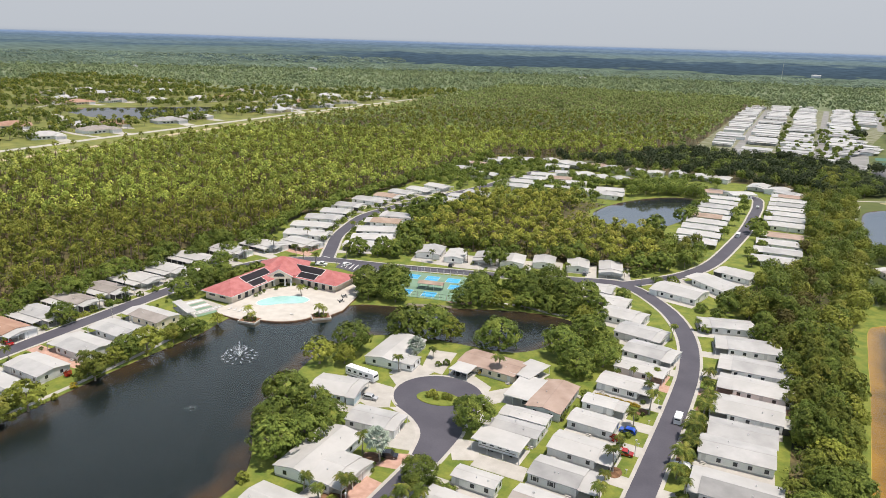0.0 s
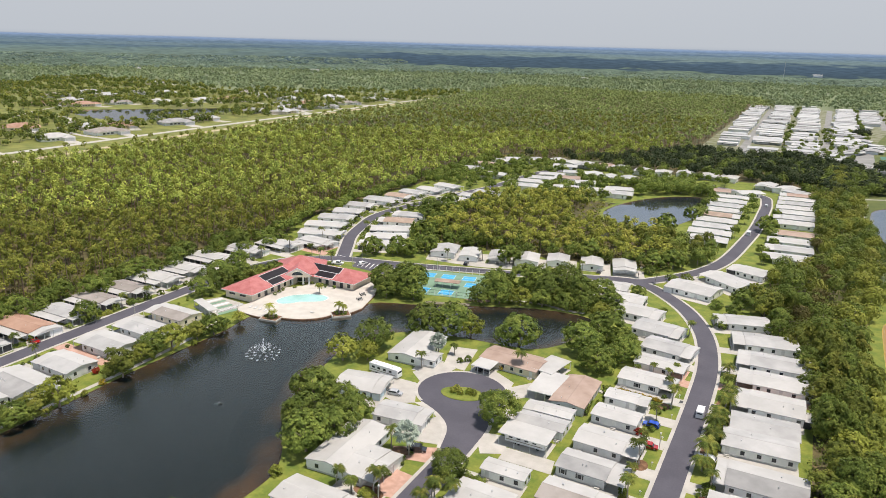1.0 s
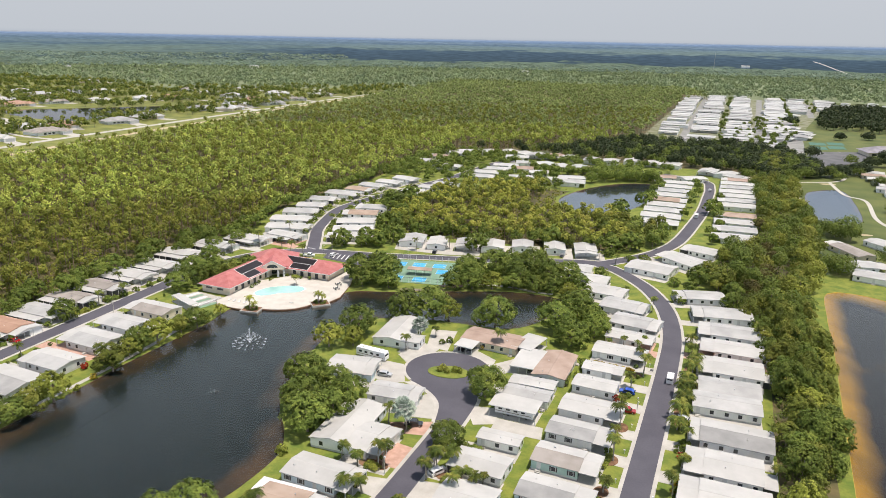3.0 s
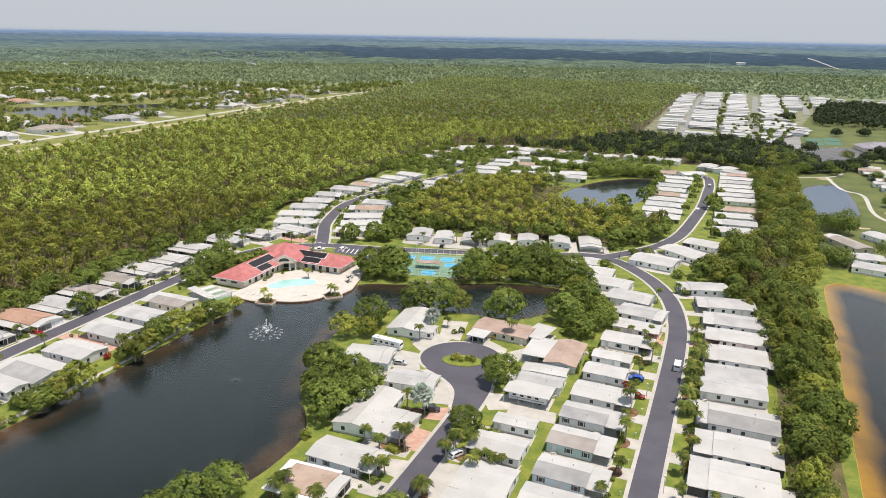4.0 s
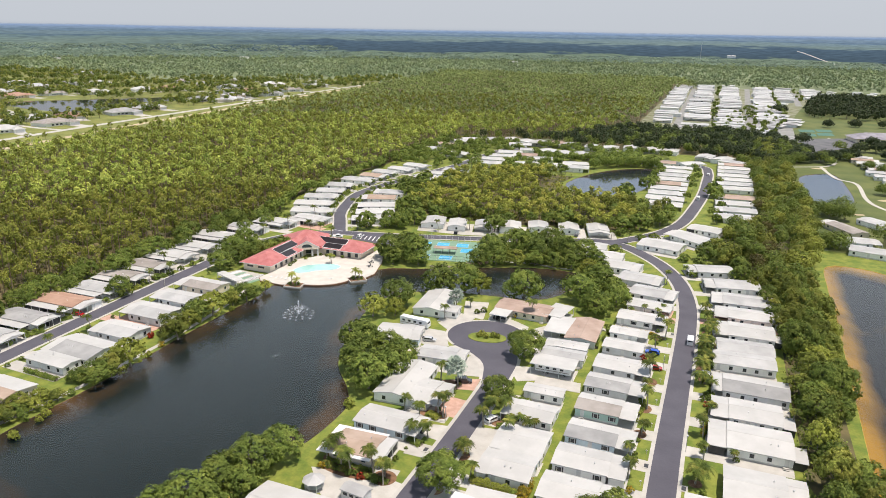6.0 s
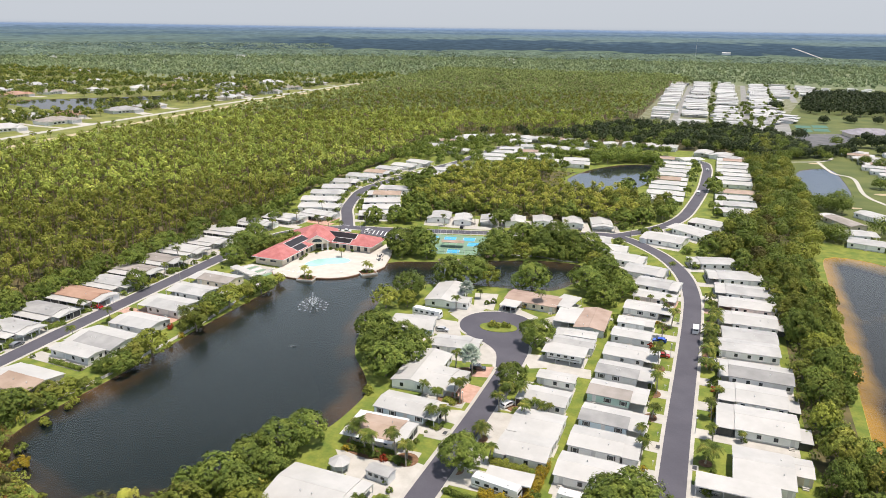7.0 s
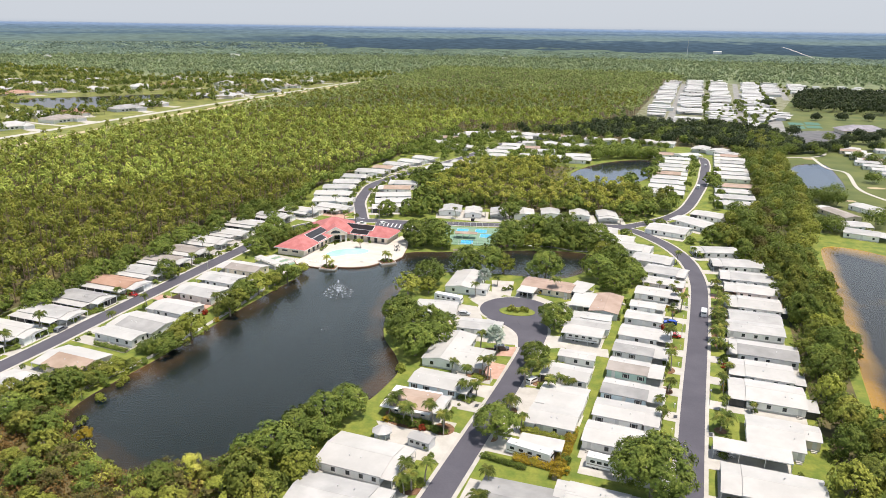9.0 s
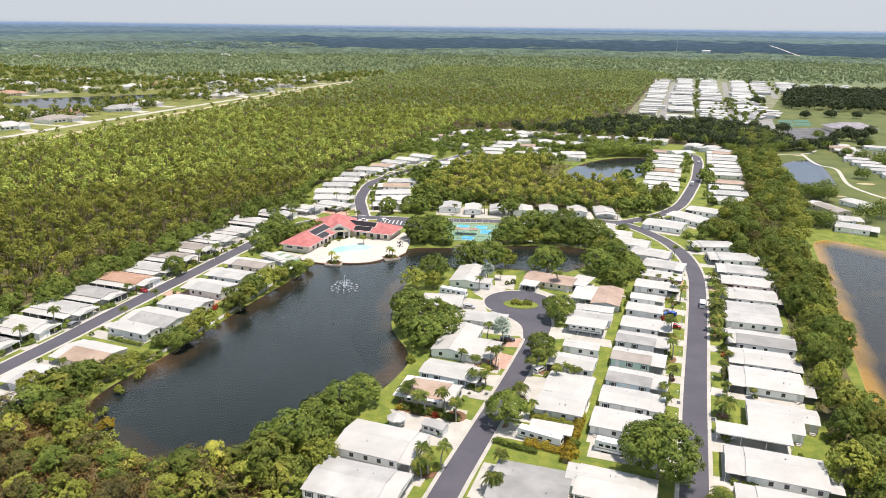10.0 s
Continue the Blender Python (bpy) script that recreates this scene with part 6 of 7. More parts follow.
wood("lake_wood_light", _pts[1::2], (6, 11), (3.0, 4.6), 26, 20, 0.8, LEAF_WOOD, "mixed green trees beside the north lake", RNG, 0.15, True, 0.75)
_lh = np.array([(-96, 508), (-88, 514), (-79, 520), (-71, 523), (-63, 522), (-104, 500), (-84, 524)], float)
wood("lake_head_trees", _lh, (9, 13), (5.5, 7.8), 60, 14, 0.95, LEAF_OAK, "tall round trees over the head of the north lake", RNG, 0.08, True, 0.75, "trees")
_ln = scatter([(-108, 505), (-92, 512), (-76, 522), (-60, 520), (-58, 545), (-75, 552), (-104, 555), (-118, 540)], 9, np.random.default_rng(62))
wood("lake_wood_dark", _ln, (6, 10), (3.6, 5.4), 20, 18, 1.0, LEAF_OAK, "dark trees at the head of the north lake", RNG, 0.15, True, 0.75)

# round trees by the clubhouse, the courts and the street corner
for _i, (_x, _y, _r) in enumerate(((-206, 216, 5.2), (-203, 222, 5.4), (-197, 228, 4.6), (-207, 226, 4.2), (-150, 258, 3.4), (-93, 266, 5.2), (-64, 262, 5.0), (-60, 252, 4.4), (-112, 262, 4.6), (-82, 277, 4.6), (-105, 278, 4.2), (-58, 283, 3.4), (-236, 258, 4.6), (-238, 268, 4.8), (-240, 244, 4.4), (-176, 301, 4.6), (-173, 312, 5.4), (-181, 324, 6.0), (-184, 340, 6.0), (-168, 304, 4.0), (-177, 279, 4.0), (-170, 282, 4.2), (-198, 366, 6.4), (-205, 364, 5.4), (-161, 311, 5.0), (-153, 313, 4.6), (-145, 317, 5.0), (-136, 321, 4.8))):
    (OAK, OAK_FAR)[_i % 2].put(_x, _y, _r, 0.9, "shade trees by the clubhouse")
_wy = np.arange(286.0, 400.0, 8.0)
_wx = np.interp(_wy, [p[1] for p in _ROADS[3][1]], [p[0] for p in _ROADS[3][1]])
_ws = np.concatenate([np.stack([_wx - 6.2, _wy], 1), np.stack([_wx + 6.0, _wy + 4], 1)])
wood("wood_street_bushes", _ws, (2.5, 5), (1.5, 2.8), 12, 12, 0.7, LEAF_OAK, "garden bushes along the wood street", RNG, 0.1, True, 0.75, "bushes")
for _i, (_x, _y, _r) in enumerate(((8, 222, 4.2), (7, 232, 3.8), (7, 243, 4.4), (3, 255, 4.4), (-3, 264, 4.6), (-9, 284, 4.8), (-3, 276, 5.0), (-14, 303, 4.2), (-8, 296, 5.0), (9, 212, 3.8))):
    (OAK, WOODY)[_i % 2].put(_x, _y, _r, 1.0, "trees behind the bend in the street")
# palms, one by one
for _x, _y, _s in ((-30, 155, 1.0), (-29, 138, 0.9), (-29, 124, 0.8), (-30, 103, 0.8), (-28, 189, 0.95), (-81, 55, 0.95), (-84, 57, 0.9), (-79, 58, 0.9), (-82, 53, 0.85), (-65, 119, 0.9), (-61, 109, 0.8), (-68.6, 112, 0.95), (-68, 117, 0.9), (-75, 190, 1.0), (-94, 81, 0.95), (-91, 80, 0.95), (-86, 82, 0.95), (-99, 83, 0.95), (-97, 85, 0.9),
                   (-82, 79, 0.85), (-83, 82, 0.8), (-82, 113, 0.9), (-80, 112, 0.95), (-86, 110, 0.85), (-91, 111, 0.75), (-68.2, 115.6, 0.9), (-80, 101, 0.9), (-84, 99, 0.8), (-88, 131, 0.9), (-30.5, 92, 0.75), (-31, 112.5, 0.65), (-30, 147, 0.7), (-31, 165.5, 0.7), (-30.5, 180, 0.75), (-30, 199, 0.7), (-31, 213, 0.65), (-13.5, 118, 0.7), (-14, 129, 0.8), (-13, 141, 0.75), (-12.5, 152, 0.8), (-37, 207.5, 0.6), (-42, 207, 0.6), (-32.5, 207, 0.6), (8, 143, 0.7), (-6.5, 120.5, 0.55), (-66, 62, 0.8), (-64, 88, 0.7), (-61, 113.5, 0.75), (-57, 113, 0.7), (-104, 176, 0.8), (-99, 190, 0.7), (-60.8, 113.4, 0.6), (-58.4, 114.0, 0.65), (-55.4, 114.8, 0.6)):
    PALM.put(_x, _y, _s, "garden palms")
for _x, _y, _s in ((-15, 107, 1.05), (-16, 66, 0.9), (-17.2, 63, 0.85), (-14, 203, 1.0), (-14, 195, 1.0), (-14.5, 188, 1.0), (-15, 181, 1.05), (-15, 174, 1.0), (-15.5, 166, 1.05), (-15.5, 160, 0.9), (-65, 54, 0.9), (-69, 97, 0.9), (-15, 212, 0.8), (-16, 222, 0.8)):
    PALM_FULL.put(_x, _y, _s, "street palms")
PALM_SILVER.put(-82.3, 130.2, 1.12)
PALM_SILVER.put(-103.5, 187, 1.0)
for _x, _y, _s in ((-174, 184.5, 1.0), (-171.6, 184, 0.9), (-153.5, 200.5, 1.0), (-152, 201.5, 0.9), (-172.5, 214, 0.9)):
    PALM_LIME.put(_x, _y, _s, "pool-deck palms")
for _x, _y, _s in ((-236, 182, 0.8), (-227, 174, 0.8), (-227.5, 163, 0.7), (-212, 103, 0.7), (-187, 127, 0.8), (-227, 241, 0.8), (-222, 256, 0.9), (-194, 252, 0.8), (-188, 268.5, 0.8), (-135, 293, 0.9), (-149, 284, 0.7), (-229, 75, 0.9), (-229, 88, 0.9), (-233, 70, 0.8), (-211, 118, 0.7), (-228, 121, 0.7), (-200, 250.5, 0.8), (-210, 258, 0.8), (-222, 283, 0.8), (-213, 310, 0.8),
                   (-199, 63, 0.6), (-196, 62, 0.6), (-32, 248, 0.7), (-25, 262, 0.6), (-87, 298.5, 0.7), (-63.5, 307.5, 0.6), (-55, 303, 0.6)):
    PALM_FAN.put(_x, _y, _s, "tall palms among the homes")

# ---- clubhouse, pool and courts ----


def hip(sh, x0, y0, x1, y1, z, rise):
    d = min(x1 - x0, y1 - y0) / 2
    a, b, c, e = (x0, y0, z), (x1, y0, z), (x1, y1, z), (x0, y1, z)
    if x1 - x0 > y1 - y0:
        p, q = (x0 + d, (y0 + y1) / 2, z + rise), (x1 - d, (y0 + y1) / 2, z + rise)
        sh.face(a, b, q, p).face(b, c, q).face(c, e, p, q).face(e, a, p)
    else:
        p, q = ((x0 + x1) / 2, y0 + d, z + rise), ((x0 + x1) / 2, y1 - d, z + rise)
        sh.face(a, b, p).face(b, c, q, p).face(c, e, q).face(e, a, p, q)
    return sh.box(x0, y0, z - 0.28, x1, y1, z - 0.01)


def clubhouse():
    h = thing("clubhouse", "clubhouse with red tile hipped roofs and black solar panels", "clubhouse", pose(0, 0, 0))
    part("wall", Shape().box(-204, 193.5, 0, -190.4, 222, 3.5), BEIGE_WALL, h, "west wing wall")
    part("wall", Shape().box(-190, 225.2, 0, -163.8, 238.5, 3.5), BEIGE_WALL, h, "north wing wall")
    part("roof", hip(Shape(), -205.2, 192.2, -189.2, 232, 3.6, 3.3), RED_ROOF, h)
    part("roof", hip(Shape(), -200, 223.8, -162.4, 240, 3.6, 3.3), RED_ROOF, h)
    c = part("pavilion", Shape().box(-7.6, -7.6, 0, 7.6, 7.6, 4.15), BEIGE_WALL, h)
    c.matrix_basis = pose(-194.5, 229.5, 0, 0, 0, 32)
    part("roof", hip(Shape(), -11.0, -9.6, 11.0, 11.0, 4.2, 5.4), RED_ROOF, c)
    part("portico_roof", Shape().across([(-5.6, 4.6), (5.6, 4.6), (0, 7.7)], -12.2, -2.0), RED_ROOF, c)
    part("portico_gable", Shape().across([(-5.3, 4.5), (5.3, 4.5), (0, 7.4)], -12.4, -12.23).box(-5.4, -12.4, 3.7, 5.4, -11.2, 4.5), BEIGE_WALL, c)
    part("gable_trim", Shape().across([(-6.0, 4.45), (-5.4, 4.45), (0, 7.45), (0, 7.85)], -12.5, -12.25).across([(6.0, 4.45), (0, 7.85), (0, 7.45), (5.4, 4.45)], -12.5, -12.25), TRIM, c, "white gable edge")
    for k in (-4.8, -2.3, 2.3, 4.8):
        part("column", Shape().tube([(k, -11.8, 0.4), (k, -11.8, 0.7), (k, -11.8, 0.71), (k, -11.8, 3.5)], [0.55, 0.55, 0.42, 0.4], 10), TRIM, c)
    arch = [(2.3 * math.cos(math.pi * i / 12), 4.65 + 1.5 * math.sin(math.pi * i / 12)) for i in range(13)]
    part("arched_window", Shape().across(arch, -12.46, -12.41), GLASS, c)
    part("entrance", Shape().box(-2.6, -7.7, 0.4, 2.6, -7.62, 3.2), GLASS, c)
    # red roofs are edged in white
    e = Shape().box(-205.25, 192.1, 3.3, -189.1, 192.2, 3.62).box(-189.2, 192.2, 3.3, -189.08, 220, 3.62).box(-183, 223.68, 3.3, -162.3, 223.8, 3.62).box(-162.4, 223.8, 3.3, -162.28, 240, 3.62)
    part("fascia", e, TRIM, h, "white roof edge")
    for i in range(6):
        y = 197 + 4.0 * i
        if i % 2:
            w = part("door", Shape().box(-190.42, y, 0.45, -190.34, y + 1.7, 2.9), SCREEN, h)
        else:
            w = part("window", Shape().box(-190.42, y, 1.0, -190.33, y + 1.5, 2.8), GLASS, h)
    for i in range(2):
        part("window", Shape().box(-202 + 5.5 * i, 193.42, 1.7, -199 + 5.5 * i, 193.53, 2.5), GLASS, h)
    for i in range(5):
        x = -181.5 + 3.7 * i
        part("door" if i % 2 else "window", Shape().box(x, 225.08, 0.45 if i % 2 else 1.0, x + 1.5, 225.22, 2.9), SCREEN if i % 2 else GLASS, h)

    def slope(base, along, up, n, name="solar_panel"):
        """A row of narrow black collectors lying on a roof slope."""
        nrm = along.cross(up).normalized() * 0.12
        if nrm.z < 0:
            nrm = -nrm
        step = along / n
        for i in range(n):
            a = base + step * i + nrm
            b = a + step * 0.985
            q = [a, b, b + up, a + up]
            sh = Shape().face(*q)
            sh.face(*[p - nrm * 0.5 for p in reversed(q)])
            for s, t in zip(q, q[1:] + q[:1]):
                sh.face(s, s - nrm * 0.5, t - nrm * 0.5, t)
            part(name, sh, SOLAR, h)
        rim = Shape()
        o = along.normalized() * 0.25
        v = up.normalized() * 0.25
        c0 = [base - o - v + nrm * 0.4, base + along + o - v + nrm * 0.4, base + along + o + up + v + nrm * 0.4, base - o + up + v + nrm * 0.4]
        rim.face(*c0)
        part("panel_rim", rim, TRIM, h, "white rim of the solar panels")

    def on_west(s, y):
        return Vector((-189.2 - 8.0 * s, y, 3.6 + 3.3 * s))

    slope(on_west(0.50, 205), Vector((0, 15, 0)), on_west(0.93, 0) - on_west(0.50, 0), 10)
    slope(on_west(0.08, 205.5), Vector((0, 8, 0)), on_west(0.46, 0) - on_west(0.08, 0), 6)

    def on_north(s, x):
        return Vector((x, 223.8 + 8.1 * s, 3.6 + 3.3 * s))

    slope(on_north(0.52, -188), Vector((15, 0, 0)), on_north(0.94, 0) - on_north(0.52, 0), 10)
    slope(on_north(0.1, -183), Vector((9, 0, 0)), on_north(0.48, 0) - on_north(0.1, 0), 6)


clubhouse()

_deck = [(-190.4, 192), (-191, 186.5), (-188, 183), (-180, 182.6), (-175.5, 183)] + smooth_line([(-169, 186.5), (-164, 188), (-159, 191.5), (-156, 196), (-155.4, 199)], 1.5) + [(-150.5, 203.5), (-149.3, 210), (-153, 225), (-159, 240), (-163, 240), (-163.8, 225), (-182, 224.8), (-186, 218), (-190.4, 213)]
setting("retaining_wall_deck", Shape().prism([(x + (0.25 if x > -185 else -0.1), y - 0.25) for x, y in _deck], -1.5, 0.28), MULCH, "dark wall holding a pool deck over the lake", "structure", "wall")
setting("pavement_pool_deck", Shape().prism(_deck, 0.0, 0.45), DECK, "cream concrete pool deck", "structure", "pool deck")
_pool = smooth_line([(-183, 200), (-182, 206), (-178.5, 210), (-172.5, 213.5), (-167.5, 212.5), (-167, 208.5), (-170, 205.5), (-174, 203), (-176.5, 199.5), (-180, 197.5)], 1.2, True)
pool = thing("swimming_pool", "free-form turquoise swimming pool in a cream deck", "pool", pose(0, 0, 0))
part("coping", Shape().prism([(-175 + (x + 175) * 1.05, 205.5 + (y - 205.5) * 1.06) for x, y in reversed(_pool)], 0.40, 0.49), TRIM, pool, "pale coping")
part("water", Shape().prism(list(reversed(_pool)), 0.30, 0.505), POOL, pool, "turquoise water")
for _x, _y, _t in ((-172.8, 184.2, 10), (-152.8, 200.6, 45)):
    p = thing("planter", "square stone planter with palms and shrubs over the lake", "planter", pose(_x, _y, 0, 0, 0, _t))
    part("wall", Shape().box(-3.6, -2.8, -1.2, 3.6, 2.8, 0.55), CONCRETE, p)
    part("soil", Shape().box(-3.2, -2.4, 0.5, 3.2, 2.4, 0.62), MULCH, p)
    for k in range(7):
        SHRUB.put(_x + math.cos(k * 0.9) * 2.2, _y + math.sin(k * 0.9) * 1.6, 0.75).location.z = 0.55
for _x, _y in ((-188, 207), (-188.5, 210), (-187.5, 204), (-186, 215), (-180, 222.5), (-178, 223), (-176, 222.6), (-183, 222.5), (-172, 223.2)):
    SHRUB.put(_x, _y, 1.0).location.z = 0.4


def table_set(x, y, t):
    s = thing("patio_table", "round dark patio table on the pool deck", "table", pose(x, y, 0.45, 0, 0, t), "patio tables")
    part("tabletop", Shape().prism(ring_points(0, 0, 0.7, 0.7, 12), 0.7, 0.76), SCREEN, s)
    part("leg", Shape().tube([(0, 0, 0), (0, 0, 0.7)], [0.08, 0.05], 6), SCREEN, s)
    for k in range(4):
        a = k * math.pi / 2
        c = thing("patio_chair", "dark patio chair round a table", "chair", pose(x, y, 0.45, 0, 0, t + 90 * k) @ pose(1.1, 0, 0), "patio chairs")
        part("seat", Shape().box(-0.25, -0.25, 0.38, 0.25, 0.25, 0.44), SCREEN, c)
        part("backrest", Shape().box(0.2, -0.25, 0.44, 0.27, 0.25, 0.9), SCREEN, c)
        for sx in (-0.2, 0.2):
            for sy in (-0.2, 0.2):
                part("leg", Shape().box(sx - 0.03, sy - 0.03, 0, sx + 0.03, sy + 0.03, 0.38), SCREEN, c)


for _x, _y, _t in ((-155, 217, 10), (-157, 222, 5)):
    table_set(_x, _y, _t)


def lounger(x, y, t):
    s = thing("sun_lounger", "white sun lounger beside the pool", "lounger", pose(x, y, 0.45, 0, 0, t), "sun loungers")
    part("bed", Shape().box(-0.9, -0.3, 0.28, 0.4, 0.3, 0.34), TRIM, s)
    part("backrest", Shape().across([(0.4, 0.28), (1.0, 0.62), (0.97, 0.68), (0.37, 0.34)], -0.3, 0.3), TRIM, s)
    for sx in (-0.8, 0.3):
        for sy in (-0.25, 0.25):
            part("leg", Shape().box(sx - 0.03, sy - 0.03, 0, sx + 0.03, sy + 0.03, 0.28), TRIM, s)


for _i in range(5):
    lounger(-186.5 + 2.4 * _i if _i < 4 else -163.5 + 0.2 * _i, 188.5 if _i < 4 else 196 + 2.6 * (_i - 4), 90 if _i < 4 else 0)

# shuffleboard lanes beside the clubhouse
setting("pavement_shuffleboard", Shape().prism([(-210, 183), (-192.5, 175.5), (-189.5, 190.5), (-205, 192)], -0.05, 0.10), CONCRETE, "pale shuffleboard court", "structure", "court")
for _i in range(6):
    _x, _y = -207 + 2.7 * _i, 183.4 - 1.1 * _i
    setting("shuffleboard_lane", Shape().prism([(_x, _y), (_x + 1.9, _y - 0.8), (_x + 4.4, _y + 7.4), (_x + 2.6, _y + 7.9)], 0.0, 0.115), COURT_GREEN if _i % 2 else TRIM, "painted shuffleboard lane", "structure", "court lane")
carport(-199, 177.6, 15, 3.4, -22)
for _i in range(6):
    b = thing("bench", "white slatted bench beside the shuffleboard lanes", "bench", pose(-193.5 + 0.4 * _i, 178.5 + 2.0 * _i, 0.1, 0, 0, 75), "court benches")
    part("seat", Shape().box(-0.8, -0.2, 0.4, 0.8, 0.2, 0.46), TRIM, b)
    part("backrest", Shape().box(-0.8, 0.2, 0.5, 0.8, 0.26, 0.9), TRIM, b)
    for k in (-0.7, 0.7):
        part("leg", Shape().box(k - 0.05, -0.2, 0, k + 0.05, 0.2, 0.4), TRIM, b)

# ball courts
CT = pose(-133, 254, 0, 0, 0, 13)


def court_piece(name, x0, y0, x1, y1, z, m, label):
    ob = setting(name, Shape().box(x0, y0, -0.03, x1, y1, z), m, label, "structure", "court")
    ob.matrix_basis = CT


court_piece("pavement_courts", -18, -15.5, 16, 16.5, 0.10, COURT_GREEN, "green painted ball courts")
for _cx, _cy in ((-12, 10), (-3, 10), (6.5, 10), (9.5, 1.5), (-9.5, -10), (1, -10.5)):
    court_piece("court_blue", _cx - 2.9, _cy - 2.9, _cx + 2.9, _cy + 2.9, 0.112, COURT_BLUE, "bright blue court field")
    for _q in ((-3.1, -3.0, 3.1, -2.9), (-3.1, 2.9, 3.1, 3.0), (-3.0, -2.9, -2.9, 2.9), (2.9, -2.9, 3.0, 2.9), (-2.9, -0.06, 2.9, 0.06)):
        court_piece("court_line", _cx + _q[0], _cy + _q[1], _cx + _q[2], _cy + _q[3], 0.118, TRIM, "white court line")
f = thing("court_fence", "dark wire fence round the ball courts", "fence", CT)
for _i in range(12):
    for _y in (-15.6, 16.6):
        set_part("post", _post_mesh, f, -18 + 3.09 * _i, _y, 0.1)
for _y in (-15.6, 16.6):
    part("rail", Shape().box(-18, _y - 0.03, 2.5, 16, _y + 0.03, 2.58).box(-18, _y - 0.03, 1.2, 16, _y + 0.03, 1.26), SCREEN, f)
s = thing("court_shelter", "open shelter with a pale salmon roof between courts", "shelter", CT @ pose(0, -3.5, 0))
part("roof", Shape().along([(-2.2, 2.7), (2.2, 2.7), (2.2, 2.85), (0, 3.4), (-2.2, 2.85)], -5.5, 5.5), TAN_ROOF, s)
for _i in range(4):
    for _y in (-1.9, 1.9):
        set_part("post", _post_mesh, s, -5 + 3.3 * _i, _y, 0.15)
setting("fire_circle_bed", Shape().prism(ring_points(-115.5, 245, 6.5, 5.0, 24), -0.05, 0.07), PAVERS, "round brick-red garden bed", "structure", "bed")
fc = thing("fire_pit", "round stone fire pit on red gravel", "fire pit", pose(-115.5, 245, 0.07))
for _i in range(12):
    _a = _i * math.pi / 6
    part("stone", Shape().box(-0.35, -0.2, 0, 0.35, 0.2, 0.5), CONCRETE, fc).matrix_basis = pose(1.6 * math.cos(_a), 1.6 * math.sin(_a), 0, 0, 0, math.degrees(_a) + 90)
setting("path_shore", ribbon([(-110, 247), (-100, 250), (-90, 252), (-80, 250), (-72, 251)], 1.8, 0.05), CONCRETE, "pale path under shore trees", "structure", "path")
bw = thing("boardwalk", "weathered wooden boardwalk along the shore", "boardwalk", pose(-123, 232, 0, 0, 0, 21))
for _i in range(36):
    part("plank", Shape().box(-9 + 0.5 * _i, -1.3, 0.25, -8.56 + 0.5 * _i, 1.3, 0.33), BARK, bw)
for _i in range(7):
    part("pile", Shape().tube([(-8.5 + 2.8 * _i, -1.1, -2.0), (-8.5 + 2.8 * _i, -1.1, 0.25)], [0.12, 0.12], 6), BARK, bw)

# fountains
_rf = np.random.default_rng(3)


def fountain(x, y, R, jets, H, n, label):
    pts = []
    for reach, count in ((1.0, jets), (0.55, jets * 2 // 3)):
        for k in range(count):
            a = 2 * math.pi * (k + 0.3 * reach) / count
            far = R * reach * _rf.uniform(0.9, 1.08)
            t = _rf.uniform(0, 0.93, n // 2) ** 1.5
            z = H * 4 * t * (1 - t) * (1.15 - 0.35 * reach) + 0.05
            pts.append(np.stack([far * t * math.cos(a) + _rf.normal(0, 0.04 + 0.10 * t, n // 2), far * t * math.sin(a) + _rf.normal(0, 0.04 + 0.10 * t, n // 2), np.maximum(z + _rf.normal(0, 0.08, n // 2), 0.02)], 1))
            m = n * 2 // 3
            along, side = _rf.normal(0, 0.38, m), _rf.normal(0, 0.15, m)
            pts.append(np.stack([(far + along) * math.cos(a) - side * math.sin(a), (far + along) * math.sin(a) + side * math.cos(a), _rf.uniform(0.2, 0.4, m)], 1))
    c = n * 3
    up = _rf.uniform(0, 1, c)
    pts.append(np.stack([_rf.normal(0, 0.34 - 0.25 * up, c), _rf.normal(0, 0.34 - 0.25 * up, c), up * H * 1.7], 1))
    f = thing("fountain", label, "fountain", pose(x, y, -0.3))
    part("spray", quads_mesh("spray", np.concatenate(pts), 0.16, FOAM, _rf), None, f)
    part("nozzle", Shape().tube([(0, 0, -0.5), (0, 0, 0.15), (0, 0, 0.16), (0, 0, 0.4)], [0.6, 0.6, 0.2, 0.15], 10), SCREEN, f)


fountain(-155, 159.5, 5.4, 14, 3.3, 40, "lake fountain throwing a crown of white jets")
fountain(-143, 127, 1.6, 5, 0.07, 4, "low bubbling aerator in the lake")


# golf clubhouse, its lot and courts, far off
setting("car_park_golf", Shape().prism([(50, 668), (66, 660), (116, 745), (112, 790), (60, 762)], -0.05, 0.078), LOT_ASPHALT, "worn grey car park by the golf clubhouse", "structure", "car park")
setting("pavement_park", Shape().prism([(24, 760), (58, 780), (66, 960), (60, 1100), (40, 1110), (24, 960)], -0.05, 0.05), OLD_ASPHALT, "worn paved lots in the home park", "structure", "pavement")
for _x, _y in ((72, 800), (90, 812), (74, 835), (92, 845)):
    setting("tennis_court", Shape().prism([(_x - 8, _y - 14), (_x + 8, _y - 10), (_x + 8, _y + 14), (_x - 8, _y + 10)], -0.04, 0.085), COURT_TEAL, "dark green tennis court", "structure", "court")
gc = thing("golf_clubhouse", "large beige clubhouse with a lavender-grey hipped roof", "clubhouse", pose(130, 775, 0, 0, 0, 12))
